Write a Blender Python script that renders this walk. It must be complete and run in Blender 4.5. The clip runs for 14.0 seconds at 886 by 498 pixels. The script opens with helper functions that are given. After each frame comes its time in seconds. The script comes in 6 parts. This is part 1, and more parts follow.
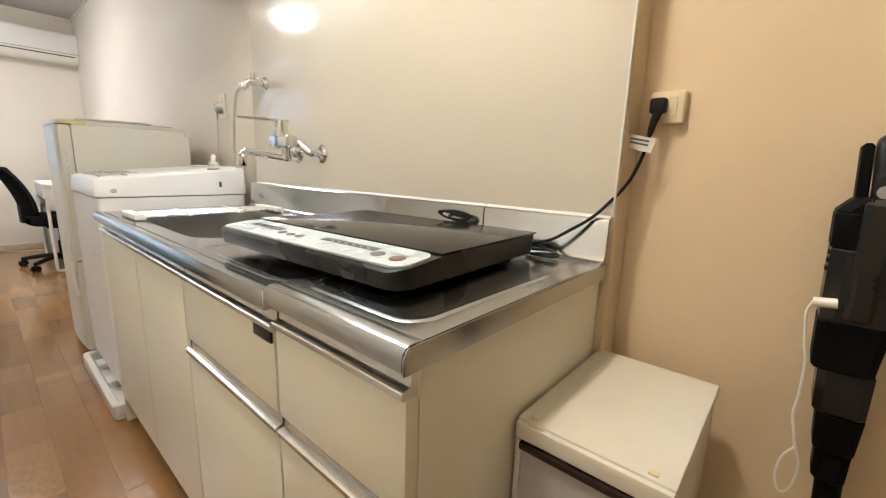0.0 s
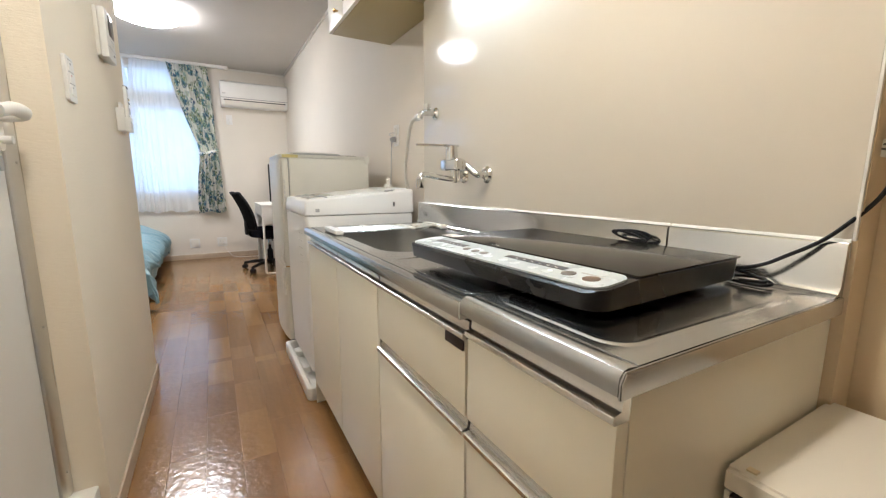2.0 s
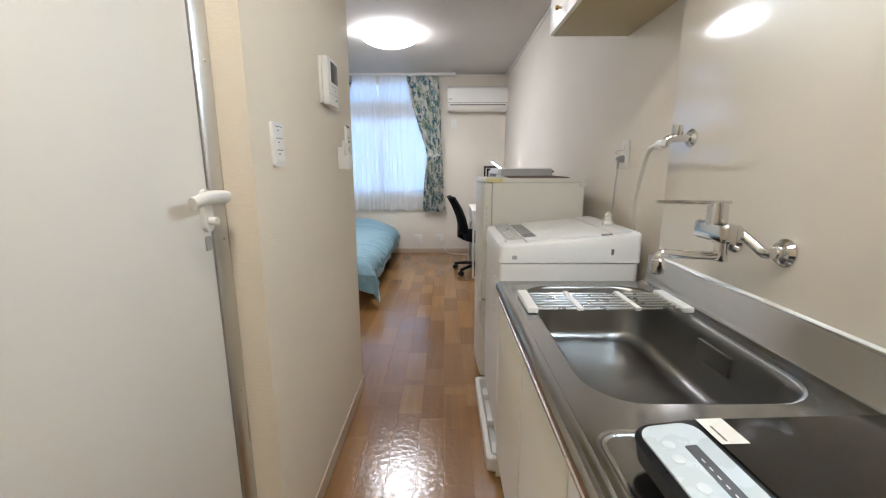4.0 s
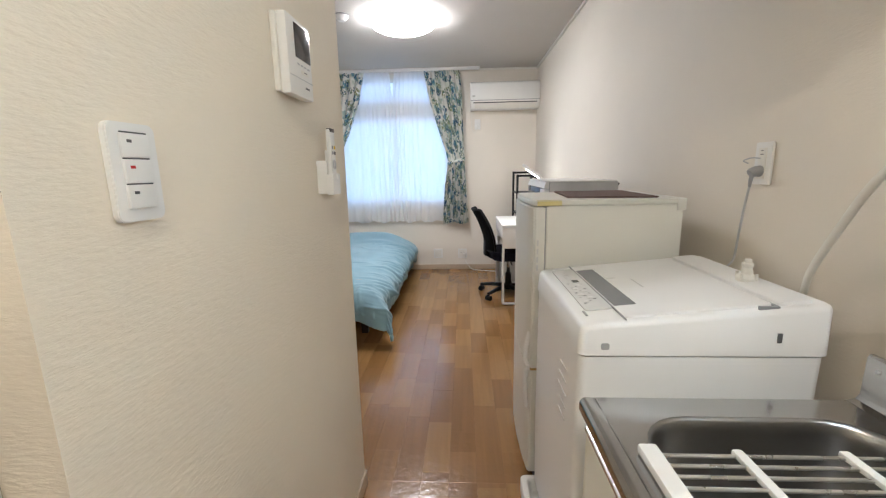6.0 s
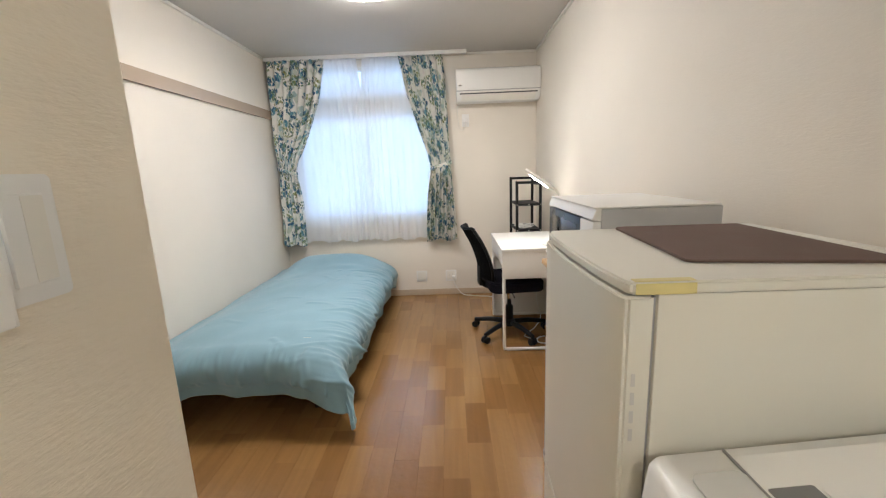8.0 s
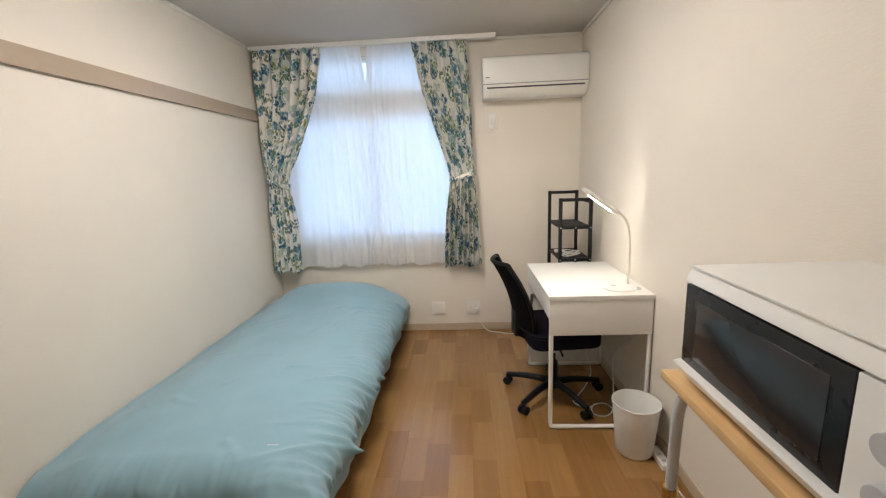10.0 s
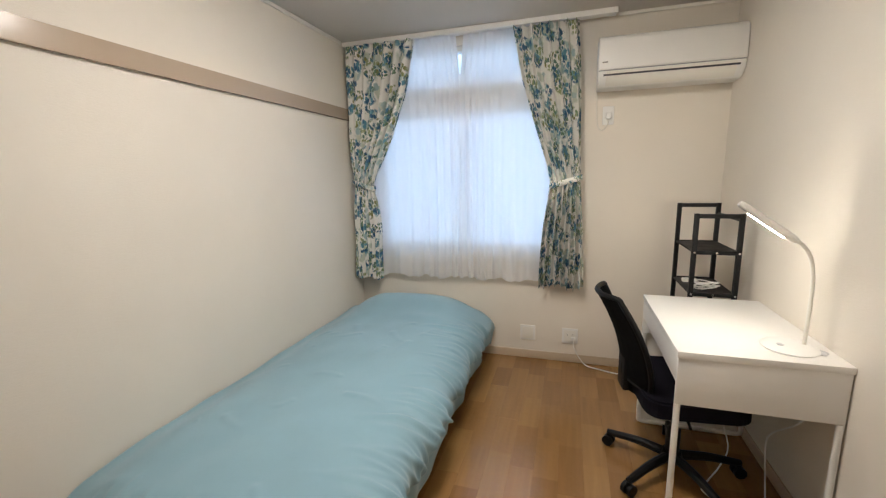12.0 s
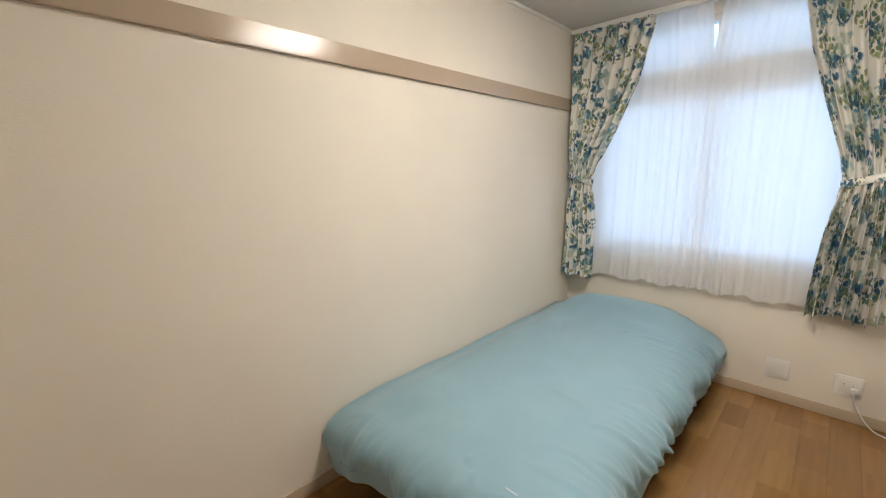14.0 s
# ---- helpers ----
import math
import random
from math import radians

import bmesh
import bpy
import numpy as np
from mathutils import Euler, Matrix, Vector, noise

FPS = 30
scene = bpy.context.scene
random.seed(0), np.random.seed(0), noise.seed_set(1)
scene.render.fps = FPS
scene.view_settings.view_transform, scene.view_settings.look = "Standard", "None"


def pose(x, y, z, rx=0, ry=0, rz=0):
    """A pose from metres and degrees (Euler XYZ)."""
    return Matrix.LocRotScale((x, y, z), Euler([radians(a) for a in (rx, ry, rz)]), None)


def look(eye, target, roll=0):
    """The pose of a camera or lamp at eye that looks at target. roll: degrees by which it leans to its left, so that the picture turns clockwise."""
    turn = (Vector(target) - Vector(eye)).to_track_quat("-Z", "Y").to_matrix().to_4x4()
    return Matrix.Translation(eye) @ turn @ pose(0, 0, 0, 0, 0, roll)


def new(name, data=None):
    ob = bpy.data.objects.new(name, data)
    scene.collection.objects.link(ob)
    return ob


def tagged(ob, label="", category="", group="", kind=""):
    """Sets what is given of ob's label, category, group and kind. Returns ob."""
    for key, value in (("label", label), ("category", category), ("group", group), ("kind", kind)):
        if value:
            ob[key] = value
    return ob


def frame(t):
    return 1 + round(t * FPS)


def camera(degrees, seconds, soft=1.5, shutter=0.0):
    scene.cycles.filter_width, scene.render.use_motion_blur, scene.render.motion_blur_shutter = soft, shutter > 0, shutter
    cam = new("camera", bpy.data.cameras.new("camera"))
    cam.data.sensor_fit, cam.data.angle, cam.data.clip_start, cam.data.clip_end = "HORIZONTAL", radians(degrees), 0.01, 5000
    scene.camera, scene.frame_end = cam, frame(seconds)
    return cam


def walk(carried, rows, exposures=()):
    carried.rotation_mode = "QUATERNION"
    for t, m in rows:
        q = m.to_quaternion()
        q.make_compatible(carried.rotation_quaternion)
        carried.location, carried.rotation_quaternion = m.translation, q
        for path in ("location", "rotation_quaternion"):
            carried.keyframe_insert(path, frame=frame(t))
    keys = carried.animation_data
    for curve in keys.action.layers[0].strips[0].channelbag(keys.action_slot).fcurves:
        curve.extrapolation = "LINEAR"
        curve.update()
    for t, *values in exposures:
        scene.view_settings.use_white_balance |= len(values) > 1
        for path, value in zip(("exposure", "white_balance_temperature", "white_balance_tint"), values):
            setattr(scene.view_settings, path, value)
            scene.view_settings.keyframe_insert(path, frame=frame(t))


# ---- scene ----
cam = camera(95.2, 14.0, soft=1.25)
PATH = [
    (0, (-0.059, 0.404, 0.971), (1.424, 1.688, 0.58), 1.8),
    (0.5, (-0.091, 0.377, 0.945), (1.395, 1.657, 0.557), 1.1),
    (1, (-0.11, 0.359, 0.895), (1.314, 1.711, 0.514), 0.4),
    (1.5, (-0.134, 0.384, 0.903), (1.113, 1.905, 0.537), -0.1),
    (2, (-0.134, 0.437, 0.977), (0.839, 2.154, 0.654), 0.2),
    (2.5, (-0.128, 0.521, 1.042), (0.528, 2.382, 0.713), 0.4),
    (3, (-0.056, 0.616, 1.096), (0.289, 2.55, 0.725), 0.8),
    (3.5, (0.012, 0.698, 1.148), (0.095, 2.657, 0.753), 0.8),
    (6, (-0.038, 1.438, 1.244), (-0.144, 3.397, 0.858), -1.1),
    (6.5, (-0.05, 1.638, 1.259), (-0.096, 3.593, 0.836), -1.4),
    (7, (-0.073, 1.862, 1.29), (-0.08, 3.818, 0.871), -1.7),
    (7.5, (-0.042, 2.087, 1.303), (-0.079, 4.047, 0.906), -2.0),
    (8, (-0.037, 2.312, 1.295), (-0.085, 4.274, 0.911), -2.2),
    (10.5, (-0.12, 3.224, 1.403), (-0.299, 5.178, 1.02), -2.4),
    (11, (-0.115, 3.379, 1.401), (-0.569, 5.289, 1.015), -2.3),
    (11.5, (-0.121, 3.448, 1.385), (-0.778, 5.301, 1.019), -1.9),
    (12, (-0.101, 3.455, 1.396), (-0.688, 5.333, 1.038), -1.3),
    (12.5, (-0.065, 3.448, 1.413), (-0.538, 5.357, 1.05), -0.8),
    (13, (-0.088, 3.442, 1.404), (-0.677, 5.318, 1.035), -0.3),
    (13.5, (-0.182, 3.419, 1.404), (-1.101, 5.155, 1.029), -0.5),
    (14, (-0.225, 3.414, 1.396), (-1.599, 4.818, 1.02), -0.7),
]
EXPOSURES = [(0, 0.33, 6150, 10), (1.5, 0.45, 6050, 10), (2.0, 0.22, 5950, 10), (2.5, 0.02, 5750, 10), (3.5, -0.12, 5750, 10), (6, 0.02, 5850, 10), (6.5, -0.02, 5900, 10), (7, 0.0, 6000, 10), (8, 0.08, 6250, 10), (10.5, -0.14, 6600, 10), (12, -0.22, 6650, 10), (13, -0.19, 6650, 10), (13.5, -0.22, 6600, 10), (14, -0.08, 6950, 10)]
walk(cam, [(t, look(eye, target, roll)) for t, eye, target, roll in PATH], EXPOSURES)

# ---------------------------------------------------------------- world and light
world = bpy.data.worlds.new("world")
scene.world = world
world.use_nodes = True
_sky = world.node_tree.nodes.new("ShaderNodeTexSky")
_sky.sky_type, _sky.sun_disc = "NISHITA", False
_sky.sun_elevation, _sky.sun_rotation = radians(35), radians(200)
world.node_tree.links.new(_sky.outputs[0], world.node_tree.nodes["Background"].inputs[0])
world.node_tree.nodes["Background"].inputs[1].default_value = 0.08
ROOM_LAMP, KITCHEN_LAMP, HALL_LAMP, DESK_LAMP, DAYLIGHT = 53.0, 72.0, 168.0, 350.0, 2.5

# ---------------------------------------------------------------- measures of the place
XR, XP, XL, XW = 0.82, 0.735, -0.448, -1.75      # right wall, kitchen panel, corridor wall, room's left wall
YS, YE, YN, CEIL = -1.25, 2.85, 6.44, 2.38       # entrance end, end of corridor wall, window wall, ceiling


# ---------------------------------------------------------------- materials
def rgb(r, g, b):
    """sRGB 0-255 to linear."""
    return tuple(((c / 255) / 12.92 if c <= 10 else ((c / 255 + 0.055) / 1.055) ** 2.4) for c in (r, g, b)) + (1.0,)


def mat(name, color, rough=0.5, metal=0.0, vary=0.06, scale=6.0, bump=0.0, bump_scale=300.0, stretch=(1, 1, 1), rvary=0.08,
        coat=0.0, ior=1.45, sheen=0.0, by_object=0.0):
    """A plain surface with grain at two scales: broad blotches and fine relief."""
    m = bpy.data.materials.new(name)
    m.use_nodes = True
    nt = m.node_tree
    N, L = nt.nodes, nt.links
    b = N["Principled BSDF"]
    tc = N.new("ShaderNodeTexCoord")
    mp = N.new("ShaderNodeMapping")
    mp.inputs["Scale"].default_value = stretch
    L.new(tc.outputs["Object"], mp.inputs["Vector"])
    n1 = N.new("ShaderNodeTexNoise")
    n1.inputs["Scale"].default_value, n1.inputs["Detail"].default_value = scale, 5
    L.new(mp.outputs[0], n1.inputs["Vector"])
    ramp = N.new("ShaderNodeMapRange")
    ramp.inputs["From Min"].default_value, ramp.inputs["From Max"].default_value = 0.3, 0.7
    ramp.inputs["To Min"].default_value, ramp.inputs["To Max"].default_value = 1 - vary, 1 + vary
    L.new(n1.outputs["Fac"], ramp.inputs["Value"])
    hsv = N.new("ShaderNodeHueSaturation")
    hsv.inputs["Color"].default_value = color
    if by_object:
        oi = N.new("ShaderNodeObjectInfo")
        r2 = N.new("ShaderNodeMapRange")
        r2.inputs["To Min"].default_value, r2.inputs["To Max"].default_value = 1 - by_object, 1 + by_object
        L.new(oi.outputs["Random"], r2.inputs["Value"])
        mu = N.new("ShaderNodeMath")
        mu.operation = "MULTIPLY"
        L.new(r2.outputs[0], mu.inputs[0]), L.new(ramp.outputs[0], mu.inputs[1])
        L.new(mu.outputs[0], hsv.inputs["Value"])
    else:
        L.new(ramp.outputs[0], hsv.inputs["Value"])
    L.new(hsv.outputs[0], b.inputs["Base Color"])
    r = N.new("ShaderNodeMapRange")
    r.inputs["From Min"].default_value, r.inputs["From Max"].default_value = 0.3, 0.7
    r.inputs["To Min"].default_value, r.inputs["To Max"].default_value = max(0.02, rough - rvary), min(1, rough + rvary)
    L.new(n1.outputs["Fac"], r.inputs["Value"])
    L.new(r.outputs[0], b.inputs["Roughness"])
    b.inputs["Metallic"].default_value = metal
    b.inputs["IOR"].default_value = ior
    b.inputs["Coat Weight"].default_value = coat
    b.inputs["Coat Roughness"].default_value = 0.08
    b.inputs["Sheen Weight"].default_value = sheen
    if bump:
        n2 = N.new("ShaderNodeTexNoise")
        n2.inputs["Scale"].default_value, n2.inputs["Detail"].default_value = bump_scale, 3
        L.new(mp.outputs[0], n2.inputs["Vector"])
        bp = N.new("ShaderNodeBump")
        bp.inputs["Strength"].default_value, bp.inputs["Distance"].default_value = bump, 0.002
        L.new(n2.outputs["Fac"], bp.inputs["Height"])
        L.new(bp.outputs[0], b.inputs["Normal"])
    return m


def glow(name, color, strength):
    m = bpy.data.materials.new(name)
    m.use_nodes = True
    b = m.node_tree.nodes["Principled BSDF"]
    b.inputs["Base Color"].default_value = (0.8, 0.8, 0.8, 1)
    b.inputs["Emission Color"].default_value = color
    b.inputs["Emission Strength"].default_value = strength
    return m


def wallpaper(name, color, strength=0.4, grain=(48, 48, 190)):
    """Vinyl wallpaper with a stringy horizontal emboss."""
    m = mat(name, color, 0.62, vary=0.035, scale=1.6)
    N, L = m.node_tree.nodes, m.node_tree.links
    b = N["Principled BSDF"]
    tc = N.new("ShaderNodeTexCoord")
    mp = N.new("ShaderNodeMapping")
    mp.inputs["Scale"].default_value = grain
    L.new(tc.outputs["Object"], mp.inputs["Vector"])
    n = N.new("ShaderNodeTexNoise")
    n.inputs["Scale"].default_value, n.inputs["Detail"].default_value, n.inputs["Roughness"].default_value = 1.0, 4, 0.65
    L.new(mp.outputs[0], n.inputs["Vector"])
    bp = N.new("ShaderNodeBump")
    bp.inputs["Strength"].default_value, bp.inputs["Distance"].default_value = strength, 0.0022
    L.new(n.outputs["Fac"], bp.inputs["Height"])
    L.new(bp.outputs[0], b.inputs["Normal"])
    return m


def wood_floor(name):
    """Printed and varnished oak strip, each board its own tone, with grain along y."""
    m = bpy.data.materials.new(name)
    m.use_nodes = True
    N, L = m.node_tree.nodes, m.node_tree.links
    b = N["Principled BSDF"]
    oi = N.new("ShaderNodeObjectInfo")
    tc = N.new("ShaderNodeTexCoord")
    off = N.new("ShaderNodeVectorMath")
    off.operation = "ADD"
    sc = N.new("ShaderNodeVectorMath")
    sc.operation = "SCALE"
    sc.inputs["Scale"].default_value = 37.0
    L.new(oi.outputs["Random"], sc.inputs[0])
    L.new(tc.outputs["Object"], off.inputs[0]), L.new(sc.outputs[0], off.inputs[1])
    mp = N.new("ShaderNodeMapping")
    mp.inputs["Scale"].default_value = (30, 1.7, 1)
    L.new(off.outputs[0], mp.inputs["Vector"])
    n = N.new("ShaderNodeTexNoise")
    n.inputs["Scale"].default_value, n.inputs["Detail"].default_value, n.inputs["Distortion"].default_value = 1.0, 6, 0.6
    L.new(mp.outputs[0], n.inputs["Vector"])
    # tones: each board is printed as shorter blocks, cut at the middle of the strip
    sep = N.new("ShaderNodeSeparateXYZ")
    L.new(tc.outputs["Object"], sep.inputs[0])
    half = N.new("ShaderNodeMath")
    half.operation = "GREATER_THAN"
    half.inputs[1].default_value = 0.02
    L.new(sep.outputs["Y"], half.inputs[0])
    add = N.new("ShaderNodeMath")
    add.operation = "MULTIPLY_ADD"
    add.inputs[1].default_value = 0.371
    L.new(half.outputs[0], add.inputs[0]), L.new(oi.outputs["Random"], add.inputs[2])
    wn = N.new("ShaderNodeTexWhiteNoise")
    wn.noise_dimensions = "1D"
    L.new(add.outputs[0], wn.inputs["W"])
    ramp = N.new("ShaderNodeValToRGB")
    ramp.color_ramp.elements[0].color, ramp.color_ramp.elements[1].color = rgb(134, 96, 55), rgb(155, 117, 71)
    e = ramp.color_ramp.elements.new(0.5)
    e.color = rgb(144, 106, 63)
    L.new(wn.outputs["Value"], ramp.inputs[0])
    gr = N.new("ShaderNodeMapRange")
    gr.inputs["From Min"].default_value, gr.inputs["From Max"].default_value = 0.28, 0.72
    gr.inputs["To Min"].default_value, gr.inputs["To Max"].default_value = 0.89, 1.08
    L.new(n.outputs["Fac"], gr.inputs["Value"])
    hsv = N.new("ShaderNodeHueSaturation")
    L.new(ramp.outputs[0], hsv.inputs["Color"]), L.new(gr.outputs[0], hsv.inputs["Value"])
    L.new(hsv.outputs[0], b.inputs["Base Color"])
    b.inputs["Roughness"].default_value = 0.2
    b.inputs["Coat Weight"].default_value, b.inputs["Coat Roughness"].default_value = 0.25, 0.12
    w = N.new("ShaderNodeTexNoise")
    w.inputs["Scale"].default_value, w.inputs["Detail"].default_value = 38, 2
    L.new(off.outputs[0], w.inputs["Vector"])
    bp = N.new("ShaderNodeBump")
    bp.inputs["Strength"].default_value, bp.inputs["Distance"].default_value = 0.36, 0.004
    L.new(w.outputs["Fac"], bp.inputs["Height"])
    L.new(bp.outputs[0], b.inputs["Normal"])
    L.new(bp.outputs[0], b.inputs["Coat Normal"])
    return m


def brushed(name, color, rough, axis=(1, 1, 1)):
    m = mat(name, color, rough, 1.0, vary=0.02, scale=3.5, stretch=axis, rvary=0.02)
    return m


def sheer_cloth(name):
    """White lace: part of the light passes straight, part scatters."""
    m = bpy.data.materials.new(name)
    m.use_nodes = True
    N, L = m.node_tree.nodes, m.node_tree.links
    out = N["Material Output"]
    N.remove(N["Principled BSDF"])
    tr, tl, df = N.new("ShaderNodeBsdfTransparent"), N.new("ShaderNodeBsdfTranslucent"), N.new("ShaderNodeBsdfDiffuse")
    tl.inputs[0].default_value = df.inputs[0].default_value = (0.93, 0.925, 0.92, 1)
    tc = N.new("ShaderNodeTexCoord")
    wv = N.new("ShaderNodeTexNoise")
    mp = N.new("ShaderNodeMapping")
    mp.inputs["Scale"].default_value = (420, 1, 420)
    L.new(tc.outputs["Object"], mp.inputs[0]), L.new(mp.outputs[0], wv.inputs["Vector"])
    wv.inputs["Scale"].default_value = 1.0
    a, c = N.new("ShaderNodeMixShader"), N.new("ShaderNodeMixShader")
    a.inputs[0].default_value = 0.42
    L.new(tl.outputs[0], a.inputs[1]), L.new(df.outputs[0], a.inputs[2])
    r = N.new("ShaderNodeMapRange")
    r.inputs["To Min"].default_value, r.inputs["To Max"].default_value = 0.86, 0.99
    L.new(wv.outputs["Fac"], r.inputs["Value"])
    L.new(r.outputs[0], c.inputs[0])
    L.new(tr.outputs[0], c.inputs[1]), L.new(a.outputs[0], c.inputs[2])
    L.new(c.outputs[0], out.inputs["Surface"])
    return m


def floral_cloth(name):
    """Off-white curtain cloth printed with sprays of blue, teal and green leaves."""
    m = bpy.data.materials.new(name)
    m.use_nodes = True
    N, L = m.node_tree.nodes, m.node_tree.links
    b = N["Principled BSDF"]
    b.inputs["Roughness"].default_value = 0.85
    uv = N.new("ShaderNodeUVMap")
    uv.uv_map = "cloth"
    warp = N.new("ShaderNodeTexNoise")
    warp.inputs["Scale"].default_value, warp.inputs["Detail"].default_value = 22, 2
    L.new(uv.outputs[0], warp.inputs["Vector"])
    wsub = N.new("ShaderNodeVectorMath")
    wsub.operation = "MULTIPLY_ADD"
    wsub.inputs[1].default_value = (0.03, 0.03, 0)
    L.new(warp.outputs["Color"], wsub.inputs[0]), L.new(uv.outputs[0], wsub.inputs[2])

    def layer(scale, thr, seed, cols, clump, clump_thr, under):
        mp = N.new("ShaderNodeMapping")
        mp.inputs["Location"].default_value = (seed, seed * 0.7, 0)
        mp.inputs["Rotation"].default_value = (0, 0, 0.6 * seed)
        mp.inputs["Scale"].default_value = (scale, scale * 0.46, 1)
        L.new(wsub.outputs[0], mp.inputs[0])
        v = N.new("ShaderNodeTexVoronoi")
        v.voronoi_dimensions = "2D"
        v.inputs["Scale"].default_value = 1.0
        L.new(mp.outputs[0], v.inputs["Vector"])
        leaf = N.new("ShaderNodeMapRange")
        leaf.inputs["From Min"].default_value, leaf.inputs["From Max"].default_value = thr, thr - 0.16
        L.new(v.outputs["Distance"], leaf.inputs["Value"])
        cl = N.new("ShaderNodeTexVoronoi")
        cl.voronoi_dimensions = "2D"
        cl.inputs["Scale"].default_value = clump
        mp2 = N.new("ShaderNodeMapping")
        mp2.inputs["Location"].default_value = (seed * 3.1, seed * 1.7, 0)
        L.new(wsub.outputs[0], mp2.inputs[0]), L.new(mp2.outputs[0], cl.inputs["Vector"])
        c2 = N.new("ShaderNodeMapRange")
        c2.inputs["From Min"].default_value, c2.inputs["From Max"].default_value = clump_thr + 0.03, clump_thr - 0.05
        L.new(cl.outputs["Distance"], c2.inputs["Value"])
        mul = N.new("ShaderNodeMath")
        mul.operation = "MULTIPLY"
        L.new(leaf.outputs[0], mul.inputs[0]), L.new(c2.outputs[0], mul.inputs[1])
        ramp = N.new("ShaderNodeValToRGB")
        ramp.color_ramp.interpolation = "CONSTANT"
        els = ramp.color_ramp.elements
        els[0].color, els[0].position = cols[0], 0.0
        els[1].color, els[1].position = cols[-1], 1 - 1 / len(cols)
        for i, c in enumerate(cols[1:-1], 1):
            els.new(i / len(cols)).color = c
        L.new(v.outputs["Color"], ramp.inputs[0])
        mix = N.new("ShaderNodeMixRGB")
        L.new(mul.outputs[0], mix.inputs[0]), L.new(under, mix.inputs[1]), L.new(ramp.outputs[0], mix.inputs[2])
        return mix.outputs[0]

    base = N.new("ShaderNodeRGB")
    base.outputs[0].default_value = rgb(236, 234, 227)
    o = layer(40, 0.62, 1.3, [rgb(176, 194, 190), rgb(200, 206, 192), rgb(164, 186, 186)], 6.0, 0.37, base.outputs[0])
    o = layer(66, 0.50, 2.9, [rgb(118, 140, 104), rgb(154, 164, 122), rgb(98, 126, 112), rgb(132, 132, 84)], 5.6, 0.33, o)
    o = layer(60, 0.60, 4.7, [rgb(62, 108, 140), rgb(88, 138, 156), rgb(52, 92, 124), rgb(112, 156, 168)], 7.2, 0.31, o)
    o = layer(84, 0.52, 7.9, [rgb(78, 118, 134), rgb(104, 130, 104), rgb(58, 96, 120)], 6.6, 0.27, o)
    L.new(o, b.inputs["Base Color"])
    tl = N.new("ShaderNodeBsdfTranslucent")
    L.new(o, tl.inputs[0])
    mx = N.new("ShaderNodeMixShader")
    mx.inputs[0].default_value = 0.12
    L.new(b.outputs[0], mx.inputs[1]), L.new(tl.outputs[0], mx.inputs[2])
    L.new(mx.outputs[0], N["Material Output"].inputs["Surface"])
    return m


def glass(name, tint=(1, 1, 1, 1), rough=0.0):
    m = bpy.data.materials.new(name)
    m.use_nodes = True
    b = m.node_tree.nodes["Principled BSDF"]
    b.inputs["Base Color"].default_value = tint
    b.inputs["Transmission Weight"].default_value, b.inputs["Roughness"].default_value = 1.0, rough
    return m


M_WALL = wallpaper("wallpaper", (0.74, 0.685, 0.60, 1))
M_WALL2 = wallpaper("entrance_wallpaper", (0.80, 0.725, 0.60, 1), 0.62, (46, 46, 170))
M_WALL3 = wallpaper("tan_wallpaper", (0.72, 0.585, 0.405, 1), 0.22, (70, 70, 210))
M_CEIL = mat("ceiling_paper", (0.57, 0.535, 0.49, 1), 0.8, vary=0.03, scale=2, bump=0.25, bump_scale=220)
M_PANEL = mat("kitchen_panel_enamel", (0.74, 0.695, 0.62, 1), 0.12, vary=0.03, scale=1.3, rvary=0.03, coat=0.3)
M_TRIM = mat("beige_trim", rgb(190, 172, 150), 0.42, vary=0.05, scale=9, bump=0.05, bump_scale=150)
M_RAILW = mat("picture_rail_laminate", rgb(172, 155, 137), 0.2, vary=0.015, scale=5, rvary=0.03)
M_WHITE = mat("white_plastic", (0.78, 0.77, 0.74, 1), 0.34, rvary=0.02, vary=0.02, scale=5, bump=0.03, bump_scale=500)
M_WHITE2 = mat("warm_white_plastic", (0.76, 0.735, 0.67, 1), 0.36, vary=0.03, scale=4)
M_ALU = mat("aluminium", (0.62, 0.61, 0.59, 1), 0.3, 1.0, vary=0.05, scale=20, stretch=(1, 1, 0.05), rvary=0.06)
M_FINGER = mat("satin_aluminium_rail", (0.76, 0.75, 0.72, 1), 0.27, 1.0, vary=0.03, scale=4, stretch=(1, 0.2, 1), rvary=0.01)
M_VAC = mat("black_vacuum_plastic", (0.003, 0.003, 0.0033, 1), 0.6, vary=0.15, scale=8, ior=1.2)
M_SMOKE = mat("glossy_smoke_strip", (0.20, 0.20, 0.205, 1), 0.09, vary=0.02, rvary=0.02)
M_FAINT = mat("faint_grey_print", (0.58, 0.575, 0.56, 1), 0.45)
M_CHROME = mat("chrome", (0.72, 0.72, 0.71, 1), 0.08, 1.0, vary=0.03, scale=10, rvary=0.03)
M_STEEL = brushed("brushed_steel", (0.46, 0.457, 0.45, 1), 0.17, (3, 1.2, 3))
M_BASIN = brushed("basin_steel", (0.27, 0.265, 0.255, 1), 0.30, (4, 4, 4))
M_CREAM = mat("cream_laminate", (0.82, 0.79, 0.68, 1), 0.34, rvary=0.02, vary=0.02, scale=3, bump=0.03, bump_scale=260)
M_BLACK = mat("black_plastic", (0.005, 0.005, 0.0056, 1), 0.5, vary=0.15, scale=8, bump=0.06, bump_scale=600, ior=1.3)
